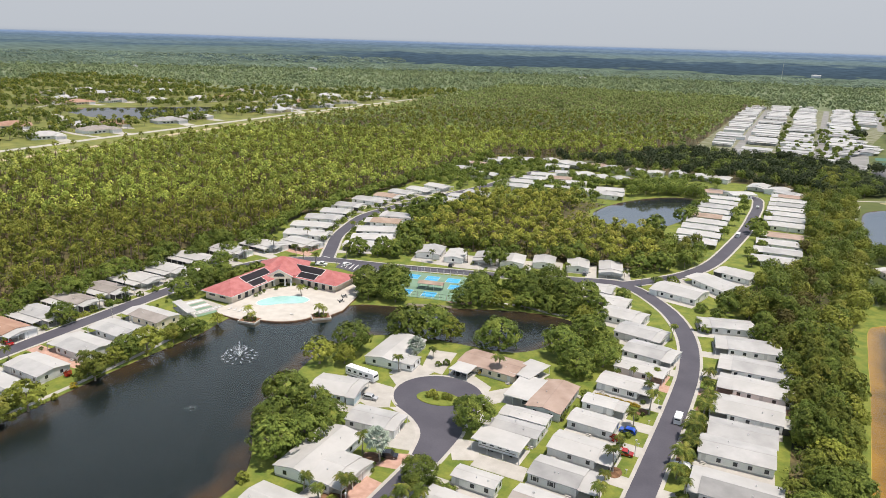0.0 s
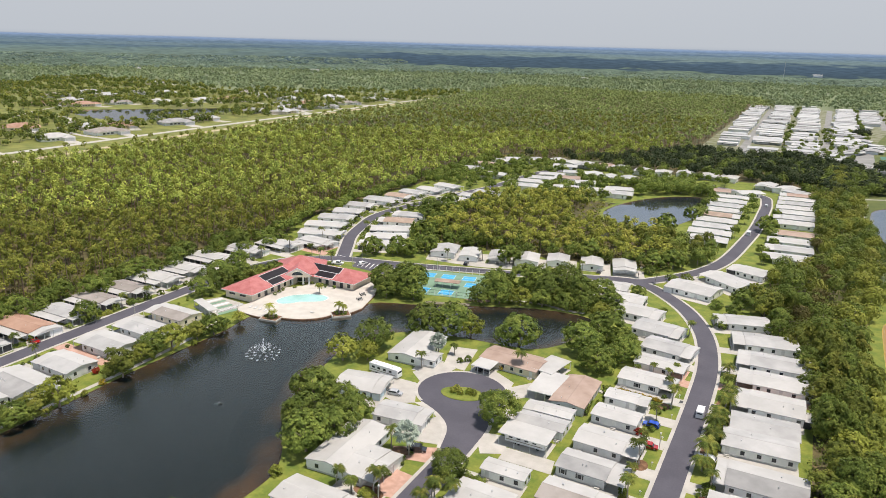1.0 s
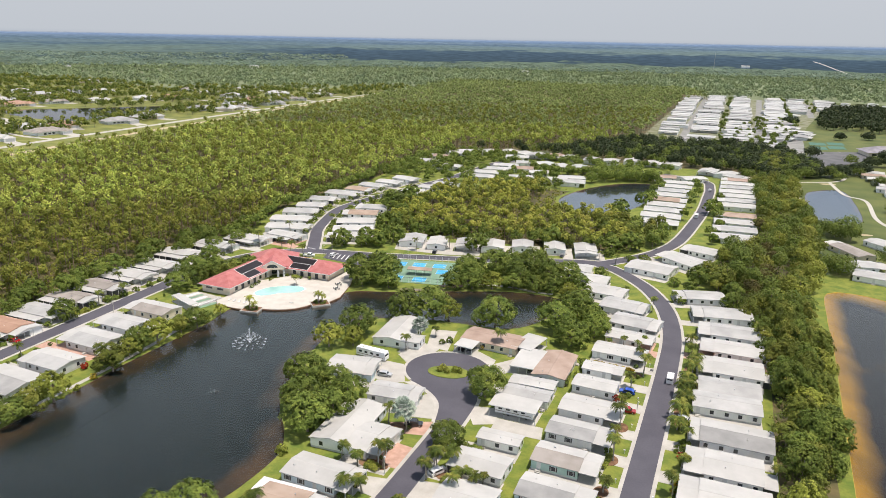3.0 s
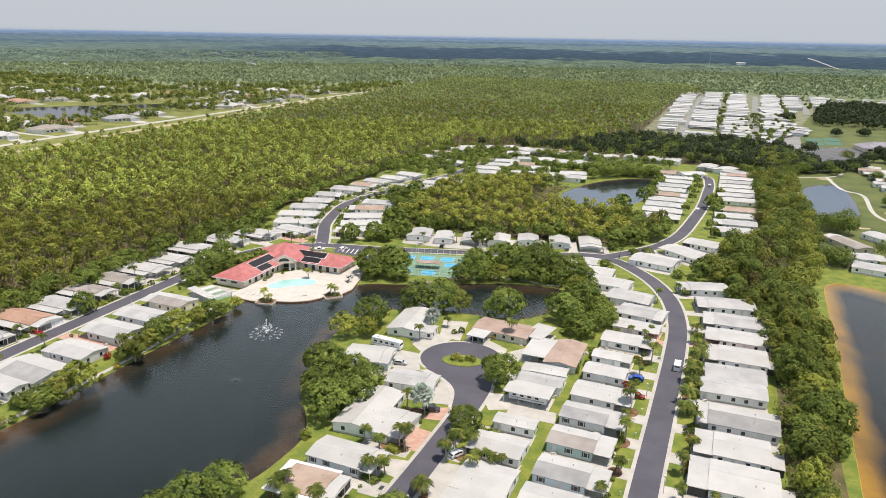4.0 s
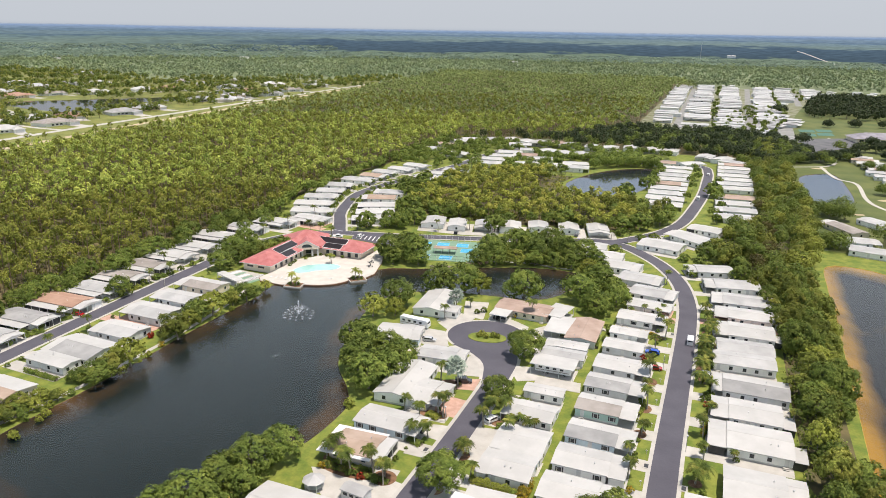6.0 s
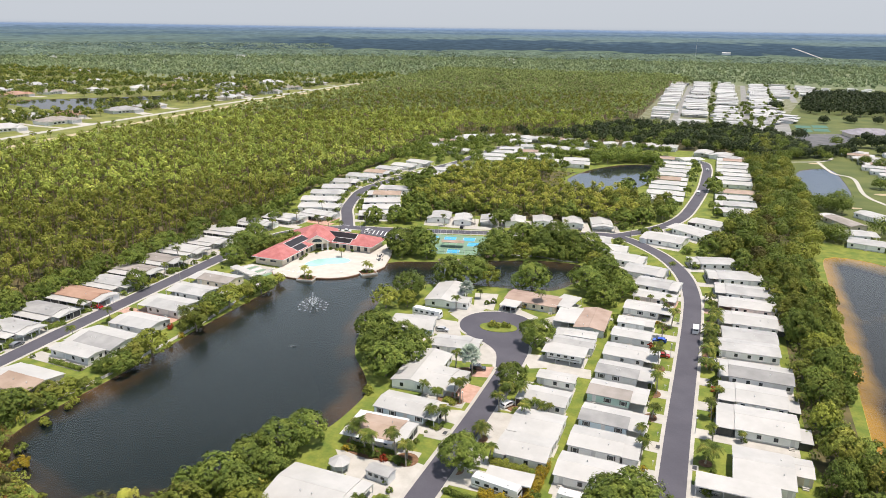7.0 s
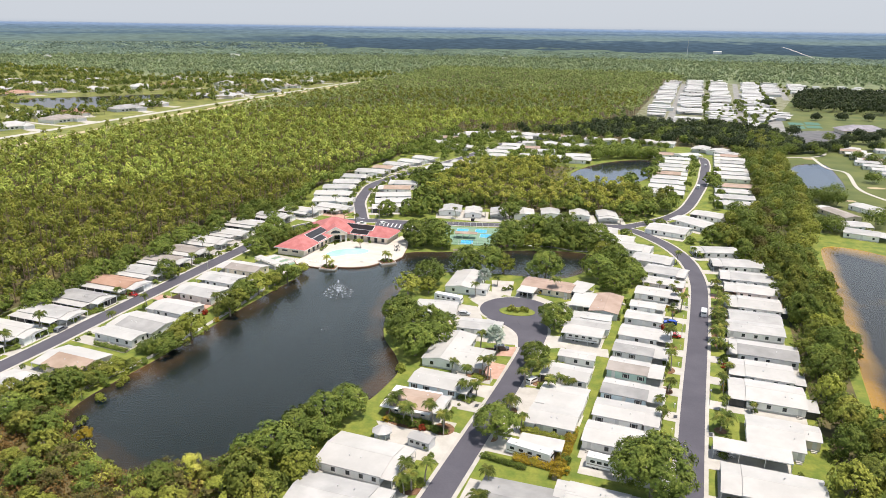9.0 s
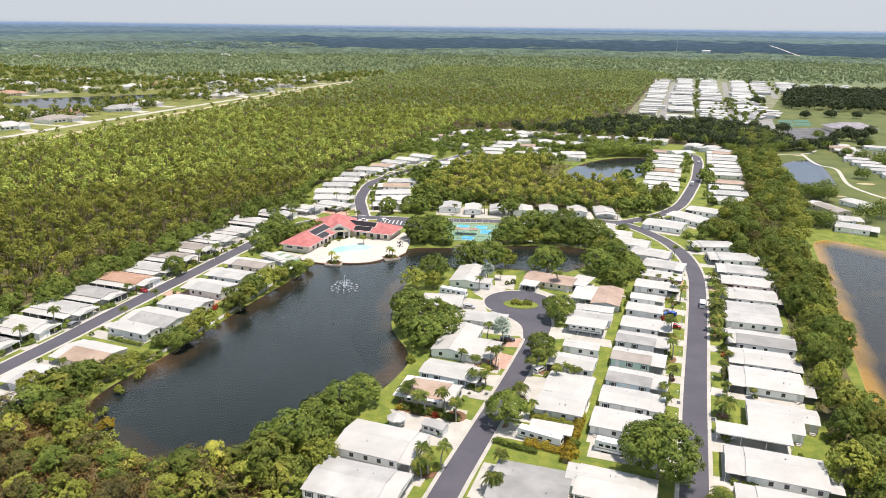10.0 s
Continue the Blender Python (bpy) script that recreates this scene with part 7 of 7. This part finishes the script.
part("wall", Shape().box(-22, -13, 0, 22, 13, 4.0), BEIGE_WALL, gc)
_r = Shape()
_a, _b, _c, _d = (-24, -15, 4), (24, -15, 4), (24, 15, 4), (-24, 15, 4)
_r.face(_a, _b, (10, 0, 9), (-10, 0, 9)).face(_b, _c, (10, 0, 9)).face(_c, _d, (-10, 0, 9), (10, 0, 9)).face(_d, _a, (-10, 0, 9)).face(_d, _c, _b, _a)
part("roof", _r, LAVENDER_ROOF, gc)
for _k in range(6):
    part("window", Shape().box(-19 + 6.6 * _k, -13.12, 0.9, -15 + 6.6 * _k, -12.95, 3.0), GLASS, gc)
hl = thing("park_hall", "long white flat-roofed hall in the home park", "hall", pose(56, 915, 0, 0, 0, -30))
part("wall", Shape().box(-17, -7, 0, 17, 7, 4.0), WHITE_WALL, hl)
part("roof", Shape().box(-18, -8, 4.0, 18, 8, 4.5), WHITE_ROOF, hl)
for _k in (-12, 4):
    part("window", Shape().box(_k, -7.12, 1, _k + 8, -6.95, 2.6), GLASS, hl)

# ---- drives, beds and small things ----
for _n, _p, _m in (("driveway", [(-105, 172), (-98, 166), (-94, 181), (-99, 184), (-102, 179)], CONCRETE), ("driveway", [(-103, 196), (-99, 182), (-91, 181), (-94, 198)], CONCRETE), ("driveway", [(-90, 187), (-89, 178), (-73, 172.5), (-74, 181), (-81, 185)], CONCRETE),
                   ("driveway", [(-76, 175), (-69.5, 171.5), (-66, 176), (-60, 186), (-63, 189), (-69, 184)], CONCRETE), ("driveway", [(-117, 166), (-108, 155), (-99, 152), (-94.5, 155), (-100, 166)], CONCRETE), ("driveway", [(-89, 145), (-84, 137), (-77.5, 138.5), (-79, 147), (-84, 153)], CONCRETE),
                   ("driveway", [(-88, 132), (-86, 127.5), (-77, 129.5), (-77.5, 137)], PAVERS), ("driveway", [(-86, 124), (-83, 113), (-77, 113), (-77, 123)], PAVERS), ("driveway", [(-70, 145), (-67, 140), (-61, 143), (-64, 151), (-69, 150)], CONCRETE),
                   ("driveway", [(-101, 79), (-94, 71), (-87, 66), (-78.5, 67), (-78, 81), (-84, 82)], CONCRETE), ("driveway", [(-70, 84), (-70, 76), (-62, 76), (-62, 84)], CONCRETE), ("driveway", [(-62, 140), (-48, 140), (-49, 146), (-62, 146)], CONCRETE),
                   ("driveway", [(-70, 50), (-65, 50), (-65, 64), (-70, 64)], CONCRETE), ("driveway", [(-47, 75), (-26, 75), (-26, 84), (-47, 84)], CONCRETE), ("driveway", [(-19, 88), (-2, 88), (-2, 97), (-19, 97)], CONCRETE), ("driveway", [(-19, 192), (-12, 192), (-12, 196), (-19, 196)], CONCRETE),
                   ("driveway", [(-71, 111), (-70.5, 100), (-62, 100), (-62, 107), (-64, 112)], CONCRETE), ("driveway", [(-85.5, 107), (-84, 102), (-77, 101), (-77.3, 108.5)], CONCRETE), ("driveway", [(-83.5, 97), (-83, 92.5), (-76.8, 92.5), (-77, 98)], CONCRETE)):
    _drive_count[0] += 1
    setting(_n, Shape().prism(_p, -0.04, 0.046 + 0.0006 * (_drive_count[0] % 9)), _m, "pale paved forecourt in front of a home" if _m is CONCRETE else "salmon brick-paved drive", "structure", "driveway")
for _x, _y, _a, _b in ((-92, 81, 7.5, 2.6), (-97, 84, 3.5, 2.2), (-83, 81.5, 3, 3), (-83, 112.5, 4, 2), (-85, 131, 2.6, 2), (-73, 189, 4.5, 1.8), (-29.5, 155, 1.8, 2.6), (-29.5, 138, 1.8, 2.4), (-29.5, 124, 1.8, 2.2), (-15.3, 172, 1.9, 11), (-15.2, 195, 1.7, 8), (-15, 107, 1.6, 1.6), (-81.5, 56, 3.2, 3), (-10, 150, 1.5, 2), (-69, 97, 1.8, 2), (-64, 115, 3.4, 2), (-56, 86.6, 6, 1.2), (-52, 79, 2, 4.5), (-30, 189, 1.6, 2.2), (-71, 82, 2.6, 2.2)):
    setting("mulch_bed", Shape().prism(ring_points(_x, _y, _a, _b, 20), -0.02, 0.07), MULCH, "brown mulch bed with planting", "structure", "bed")

# shrubs and hedges in the gardens
_r = random.Random(12)
for _x, _y, _s, _k in ((-33.5, 169.5, 1.5, SHRUB_RED), (-55, 84, 1.4, SHRUB), (-53, 85.5, 1.5, SHRUB), (-51, 90, 1.5, SHRUB), (-51, 82, 1.8, SHRUB_GOLD), (-50.5, 78, 1.8, SHRUB), (-50, 74, 1.7, SHRUB_GOLD), (-60, 76, 1.4, SHRUB_GOLD), (-57, 75.6, 1.5, SHRUB_GOLD), (-54, 76, 1.4, SHRUB_GOLD), (-87.6, 166, 1.45, SHRUB_LIME), (-87, 167.5, 1.55, SHRUB_LIME), (-83, 167.5, 1.55, SHRUB_LIME), (-81.6, 167.5, 1.45, SHRUB_LIME), (-85, 166, 1.25, SHRUB_LIME),
                      (-51.5, 187, 1.6, SHRUB), (-46.5, 186, 1.4, SHRUB), (-84, 71.5, 1.3, SHRUB), (-98.5, 79.5, 1.2, SHRUB_GOLD), (-91, 79.5, 1.2, SHRUB), (-88, 79.2, 1.2, SHRUB_RED), (-85, 79.5, 1.4, SHRUB), (-31, 207, 1.2, SHRUB), (-42, 206, 1.1, SHRUB), (-37, 206, 1.2, SHRUB), (-31, 136, 1.2, SHRUB), (-31, 141, 1.2, SHRUB), (-29.5, 110, 1.3, SHRUB), (-29, 98, 1.2, SHRUB_GOLD),
                      (-13.5, 146, 1.2, SHRUB_RED), (-13, 152, 1.6, SHRUB), (-14, 134, 1.2, SHRUB), (-9.5, 72, 1.4, SHRUB), (-11, 75, 1.2, SHRUB), (2.5, 92.5, 0.9, SHRUB), (9, 90, 0.9, SHRUB), (-6, 120.5, 0.9, SHRUB), (6, 88, 0.7, SHRUB_RED), (-81, 187.5, 1.3, SHRUB_GOLD), (-78, 188, 1.2, SHRUB), (-93, 188, 1.5, SHRUB), (-95, 186, 1.3, SHRUB), (-189, 122, 1.5, SHRUB_RED), (-186, 130, 1.3, SHRUB), (-47, 180, 1.5, SHRUB), (-47.5, 190, 1.6, SHRUB)):
    _k.put(_x, _y, _s)
for _i in range(23):
    SHRUB.put(-30 + _r.uniform(-1.2, 1.2), 84 + 5.2 * _i + _r.uniform(-1.5, 1.5), _r.uniform(0.7, 1.3))
    SHRUB.put(-13.8 + _r.uniform(-1.0, 1.0), 70 + 5.6 * _i + _r.uniform(-1.5, 1.5), _r.uniform(0.7, 1.4))
for _i in range(26):
    SHRUB.put(-228 + _r.uniform(-1.5, 1.0), 66 + 6.8 * _i, _r.uniform(1.2, 2.2))
    SHRUB.put(-213 + _r.uniform(-1, 1), 52 + 5.2 * _i, _r.uniform(0.6, 1.2))
for _i in range(12):
    SHRUB.put(-69.6 + _r.uniform(-0.5, 0.5) + 0.9 * _i, 73.2 - 0.12 * _i, 0.95)
for _i in range(16):
    SHRUB.put(-82.5 + _r.uniform(-1.5, 1.5), 58 + 5.2 * _i, _r.uniform(0.5, 1.1))



def hedge(x0, y0, x1, y1, w, h, m, words, seed):
    """A planted row: leaves packed in a long uneven bank."""
    r = np.random.default_rng(seed)
    ln = math.hypot(x1 - x0, y1 - y0)
    n = int(ln * w * 75)
    u, v = r.uniform(0, ln, n), r.uniform(-1, 1, n)
    top = h * (0.75 + 0.25 * np.sin(u * 2.1 + seed) * np.cos(u * 0.7)) * np.sqrt(1 - 0.85 * v * v)
    z = top * np.sqrt(r.uniform(0.05, 1, n))
    me = quads_mesh("foliage", np.stack([u, v * w / 2, z], 1), 0.34, m, r, 0.7, lean=np.stack([0 * u, v, z / h], 1))
    o = thing("hedge", words, "hedge", pose(x0, y0, 0.05, 0, 0, math.degrees(math.atan2(y1 - y0, x1 - x0))), "garden hedges")
    part("foliage", me, None, o)
    part("core", Shape().box(0.1, -w * 0.2, -0.05, ln - 0.1, w * 0.2, h * 0.35), BARK, o)


for _i, (_q, _m, _wd) in enumerate((((-69.8, 73.6, -59, 72), (1.7, 1.4), 0), ((-62.5, 75.2, -53, 74.2), (2.2, 1.9), 2), ((-64, 88, -52, 86.6), (2.4, 2.4), 1), ((-51.5, 70, -51, 92), (3.0, 2.8), 2), ((-65, 112.8, -53, 112), (2.4, 2.6), 0), ((-68, 128.6, -60, 127.6), (2.6, 2.4), 0), ((-99, 80.6, -81, 80), (1.8, 1.6), 2),
                          ((-99, 82.8, -86, 82.6), (1.2, 1.2), 0), ((-206, 88.5, -192, 87.6), (2.0, 1.6), 0), ((-228, 105.6, -226, 112), (3.0, 1.8), 0), ((-228, 88, -226.5, 93), (3.4, 2.2), 0), ((-229, 72, -226.5, 78), (3.0, 1.6), 0), ((-228.5, 120, -227, 124.5), (2.6, 1.6), 0), ((-229, 152, -227.5, 158), (3.0, 2.0), 1), ((-230, 167, -228, 173), (2.6, 2.0), 0),
                          ((-46.5, 186, -46.5, 191), (2.2, 2.4), 0), ((-50.5, 187.5, -48.8, 172), (1.4, 1.8), 0), ((-45, 192.6, -31, 191.5), (1.4, 1.2), 2), ((-70, 189.5, -82, 188.2), (1.2, 0.9), 1), ((-30.5, 107, -29.5, 112), (2.0, 1.8), 0), ((-31, 133, -30, 141), (1.8, 1.4), 1), ((-14.2, 160, -14.2, 200), (2.6, 1.6), 1), ((-12.5, 148.5, -12.5, 154), (2.2, 2.2), 0), ((-14, 130, -13, 137), (1.4, 1.0), 2),
                          ((-84.5, 112, -80.5, 110.6), (2.6, 1.8), 1), ((-88, 127, -82, 127.5), (2.4, 1.6), 0), ((-88.5, 107, -82, 107.2), (1.6, 1.5), 0), ((-84, 98.5, -80, 97), (2.6, 1.6), 0), ((-84, 54, -79.5, 58.5), (3.0, 1.6), 1), ((-12, 70.5, -9, 76.5), (2.2, 1.6), 0))):
    hedge(*_q, *_m, (LEAF_OAK, LEAF_LIME, LEAF_GOLD)[_wd] if _wd != 2 else (LEAF_GOLD if _i % 2 else LEAF_PALM), ("dense green garden hedge", "bright yellow-green garden planting", "golden green tropical planting")[_wd], _i + 50)


def car(x, y, t, m, words, kind="car", ln=4.6, wd=1.8, ht=1.5):
    """A parked car: shaped body, glazed cabin, four wheels."""
    c = thing(kind, words, kind.split("_")[-1], pose(x, y, 0.1, 0, 0, t), "parked vehicles")
    a = ln / 2
    if kind == "delivery_van":
        body = [(-a, 0.3), (a, 0.3), (a, 0.95), (a - 0.6, 1.15), (a - 1.3, ht), (-a + 0.1, ht), (-a, ht - 0.15)]
        glass = [(a - 0.68, 1.2), (a - 1.28, ht - 0.12), (a - 2.1, ht - 0.12), (a - 2.1, 1.2)]
    elif kind == "pickup_truck":
        body = [(-a, 0.35), (a, 0.35), (a, 0.95), (a - 1.2, 1.05), (a - 1.9, ht), (a - 3.2, ht), (a - 3.45, 1.0), (-a, 1.0)]
        glass = [(a - 1.3, 1.08), (a - 1.92, ht - 0.1), (a - 3.1, ht - 0.1), (a - 3.3, 1.08)]
    else:
        body = [(-a, 0.3), (a, 0.3), (a, 0.75), (a - 1.1, 0.9), (a - 1.75, ht), (-a + 0.9, ht), (-a + 0.25, 0.95), (-a, 0.85)]
        glass = [(a - 1.22, 0.93), (a - 1.8, ht - 0.08), (-a + 0.95, ht - 0.08), (-a + 0.42, 0.97)]
    part("body", Shape().across(body, -wd / 2, wd / 2), m, c)
    part("side_window", Shape().across(glass, -wd / 2 - 0.012, wd / 2 + 0.012), GLASS, c)
    f0, f1 = (body[3], body[4])
    part("windscreen", Shape().face((f0[0] + 0.012, -wd * 0.42, f0[1] + 0.03), (f0[0] + 0.012, wd * 0.42, f0[1] + 0.03), (f1[0] + 0.03, wd * 0.40, f1[1] - 0.05), (f1[0] + 0.03, -wd * 0.40, f1[1] - 0.05)), GLASS, c)
    part("rear_window", Shape().box(-a - 0.01, -wd * 0.38, ht * 0.66, -a + 0.3, wd * 0.38, ht * 0.84), GLASS, c)
    for sx in (-a + 0.85, a - 0.85):
        for sy in (-wd / 2 + 0.1, wd / 2 - 0.1):
            w = part("wheel", Shape().wheel(sx, sy, 0.33, 0.33, 0.24), TYRE, c)
            part("rim", Shape().wheel(sx, sy, 0.33, 0.2, 0.27, 10), CHROME, w)
    for sy in (-wd * 0.36, wd * 0.36):
        part("headlight", Shape().box(a - 0.02, sy - 0.16, 0.6, a + 0.02, sy + 0.16, 0.75), TRIM, c)
    return c


car(-19.9, 189.2, 90, CAR_WHITE, "white delivery van parked at the kerb", "delivery_van", 5.6, 2.0, 2.3)
car(-31, 175.6, 178, CAR_BLUE, "bright blue car on a driveway", "car")
car(-29.2, 164.2, 5, CAR_RED, "red car beside a palm", "car", 4.4)
car(-14.2, 95.4, 0, CAR_SILVER, "silver car under a carport", "car", 4.9, 1.9, 1.8)
car(-15, 165.6, 175, CAR_WHITE, "white car behind street palms", "car")
car(-225, 92.5, 92, CAR_GREY, "grey car on the lake street", "car")
car(-81.5, 133, 20, CAR_BLACK, "black sports utility car on salmon paving", "car", 4.9, 1.95, 1.75)
car(-69.8, 126.8, 75, CAR_WHITE, "white saloon at the kerb", "car", 4.8)
car(-67, 115.5, 60, CAR_WHITE, "white car behind palms", "car")
car(-102, 156.2, 10, CAR_SILVER, "silver car on a forecourt", "car")
car(-86.5, 184.2, 84, CAR_BLACK, "dark car under a carport", "car")
car(-83.6, 184.2, 84, CAR_GREY, "grey car under a carport", "car")
car(-67.5, 191, 78, CAR_SILVER, "silver car under a carport", "car")
car(-65, 193, 78, CAR_BLACK, "black car under a carport", "car")
car(-61, 178, 90, CAR_GREY, "grey car under a carport", "car")
car(-191, 252.5, 20, CAR_WHITE, "white pickup truck by the clubhouse", "pickup_truck", 5.4, 1.95, 1.8)
car(-181, 258.5, 75, CAR_WHITE, "white car in a parking bay", "car")
car(-162, 260, 78, CAR_BLACK, "black car in a parking bay", "car")
car(-139, 283.5, 100, CAR_BLACK, "black car on a white forecourt", "car")
car(-81, 305.5, 100, CAR_GREY, "grey car on a forecourt", "car")
car(-230.5, 107, 0, CAR_WHITE, "white car in a carport", "car")
car(-226.5, 127, 0, CAR_RED, "dark red car in a carport", "car")
car(-25.5, 420, 88, CAR_WHITE, "white van on the north street", "delivery_van", 5.6, 2.0, 2.4)
car(-21.5, 510, 88, CAR_WHITE, "white car on the north street", "car")


def motorhome(x, y, t, words, ln=9.0):
    c = thing("motorhome", words, "motorhome", pose(x, y, 0.1, 0, 0, t), "motorhomes")
    a = ln / 2
    part("body", Shape().across([(-a, 0.45), (a, 0.45), (a, 1.7), (a - 0.35, 3.05), (-a + 0.15, 3.1), (-a, 2.9)], -1.25, 1.25), CAR_WHITE, c)
    part("stripe", Shape().box(-a + 0.2, -1.262, 1.0, a - 0.6, 1.262, 1.25), TAUPE_ROOF, c, "tan side stripe")
    part("windscreen", Shape().face((a - 0.02, -1.1, 1.8), (a - 0.02, 1.1, 1.8), (a - 0.29, 1.1, 2.8), (a - 0.29, -1.1, 2.8)), GLASS, c)
    for i in range(4):
        part("window", Shape().box(-a + 1.0 + i * ln / 5, -1.265, 1.6, -a + 2.1 + i * ln / 5, 1.265, 2.3), GLASS, c)
    for k in (-0.3, 0.25):
        part("roof_vent", Shape().box(ln * k - 0.4, -0.4, 3.08, ln * k + 0.4, 0.4, 3.28), TRIM, c)
    for sx in (-a * 0.5, -a * 0.3, a * 0.65):
        for sy in (-1.1, 1.1):
            part("wheel", Shape().wheel(sx, sy, 0.45, 0.45, 0.28), TYRE, c)
    return c


motorhome(-59, 77.2, -8, "white motorhome parked beside a carport", 11.5)
motorhome(-58, 149.5, 0, "white and grey motorhome under a tall carport", 11)
motorhome(-111.5, 166.3, -5, "white motorhome on a forecourt by the lake", 11)
motorhome(-41.5, 79, -3, "white travel trailer beside a home", 8)

g = thing("gazebo", "white eight-sided garden gazebo with a pointed roof", "gazebo", pose(-96, 72, 0))
part("floor", Shape().prism(ring_points(0, 0, 2.2, 2.2, 8), 0, 0.2), CONCRETE, g)
_gr = Shape()
_rp = ring_points(0, 0, 2.7, 2.7, 8)
for _a, _b in zip(_rp, _rp[1:] + _rp[:1]):
    _gr.face((*_a, 2.4), (*_b, 2.4), (0, 0, 3.7)).face((*_b, 2.4), (*_a, 2.4), (*_a, 2.3), (*_b, 2.3))
part("roof", _gr, PALE_ROOF, g)
for _x, _y in ring_points(0, 0, 2.1, 2.1, 8):
    set_part("post", _post_mesh, g, _x, _y, 0.0)
part("railing", Shape().prism(ring_points(0, 0, 2.1, 2.1, 8), 0.9, 1.0), TRIM, g)
d = thing("garden_shed", "small grey-green shed with a pale gabled roof", "shed", pose(-85.5, 72.5, 0, 0, 0, -8))
part("wall", Shape().along([(-1.6, 0), (1.6, 0), (1.6, 2.3), (0, 2.8), (-1.6, 2.3)], -3, 3), GREY_WALL, d)
part("roof", Shape().along([(-1.9, 2.25), (0, 2.85), (1.9, 2.25), (1.9, 2.4), (0, 3.0), (-1.9, 2.4)], -3.2, 3.2), PALE_ROOF, d)
for _i in range(3):
    part("window", Shape().box(-2.4 + 1.7 * _i, -1.66, 1.1, -1.4 + 1.7 * _i, -1.58, 1.8), GLASS, d)


def lamp_post(x, y, h=5.0):
    l = thing("street_lamp", "slim pale street lamp beside the road", "street lamp", pose(x, y, 0), "street lamps")
    part("pole", Shape().tube([(0, 0, 0), (0, 0, h)], [0.09, 0.06], 8), CHROME, l)
    part("head", Shape().box(-0.2, -0.2, h, 0.2, 0.2, h + 0.35), TRIM, l)


for _x, _y in ((-17.8, 120), (-26.8, 165), (-17.6, 215), (-69, 90), (-78.6, 110), (-226.5, 115), (-216.8, 160), (-146, 267.5), (-121, 275.5), (-150, 252), (-118, 262), (-183, 253), (-95, 285.5)):
    lamp_post(_x, _y, 6.0 if _y > 240 else 4.5)


def drain(x, y):
    b = thing("storm_drain", "dark storm drain inlet in the gutter", "drain", pose(x, y, 0.06), "storm drains")
    part("slab", Shape().box(-0.9, -1.2, 0, 0.9, 1.2, 0.08), CONCRETE, b)
    part("grate", Shape().box(-0.5, -0.8, 0.08, 0.5, 0.8, 0.10), SCREEN, b)


for _x, _y in ((-26.4, 110), (-17.4, 104), (-26, 194.5), (-17.4, 197), (-78.4, 96)):
    drain(_x, _y)
for _i in range(9):
    mb = thing("mailbox", "small white mailbox on a post at the kerb", "mailbox", pose(-26.9, 88 + 13.6 * _i, 0, 0, 0, 0), "mailboxes")
    part("post", Shape().box(-0.05, -0.05, 0, 0.05, 0.05, 1.05), TRIM, mb)
    part("box", Shape().along([(-0.12, 1.05), (0.12, 1.05), (0.12, 1.22), (0, 1.3), (-0.12, 1.22)], -0.25, 0.25), TRIM, mb)
ms = thing("radio_mast", "thin pale radio mast over far woods", "mast", pose(-100, 2640, 18))
part("pole", Shape().tube([(0, 0, 0), (0, 0, 58)], [0.9, 0.5], 6), CHROME, ms)
sa = thing("white_barn", "white flat-roofed building far off in the woods", "barn", pose(0, 2725, 22) @ Matrix.Diagonal((1, 1, 1.2, 1)))
part("wall", Shape().box(-14, -8, 0, 14, 8, 7), WHITE_WALL, sa)
part("roof", Shape().along([(-8.5, 7), (8.5, 7), (8.5, 7.3), (0, 9), (-8.5, 7.3)], -15, 15), WHITE_ROOF, sa)
# white roofs in the far woods, and a pale road running out to the horizon
_rng = random.Random(9)
for _x, _y, _z in ((-1450, 1900, 0), (-640, 2180, 0), (-1790, 1500, 0)):
    _f = thing("far_building", "small white building far off in the woods", "building", pose(_x, _y, _z, 0, 0, _rng.uniform(-30, 30)), "buildings in the far woods")
    part("wall", Shape().box(-13, -7, 0, 13, 7, 9), WHITE_WALL, _f)
    part("roof", Shape().along([(-7.5, 9), (7.5, 9), (7.5, 9.3), (0, 12), (-7.5, 9.3)], -13.6, 13.6), WHITE_ROOF, _f)
_fr = Shape()
_line = [(316, 2513, 13.1), (299, 2619, 19.3), (281, 2734, 26.2), (268, 2839, 32.5), (252, 2952, 39.3), (234, 3048, 45.1)]
for _a, _b in zip(_line, _line[1:]):
    _fr.face((_a[0] - 3, _a[1], _a[2] + 1.5), (_a[0] + 3, _a[1], _a[2] + 1.5), (_b[0] + 3, _b[1], _b[2] + 1.5), (_b[0] - 3, _b[1], _b[2] + 1.5))
setting("road_far", _fr, CONCRETE, "pale straight road far off in the haze", "structure", "road")
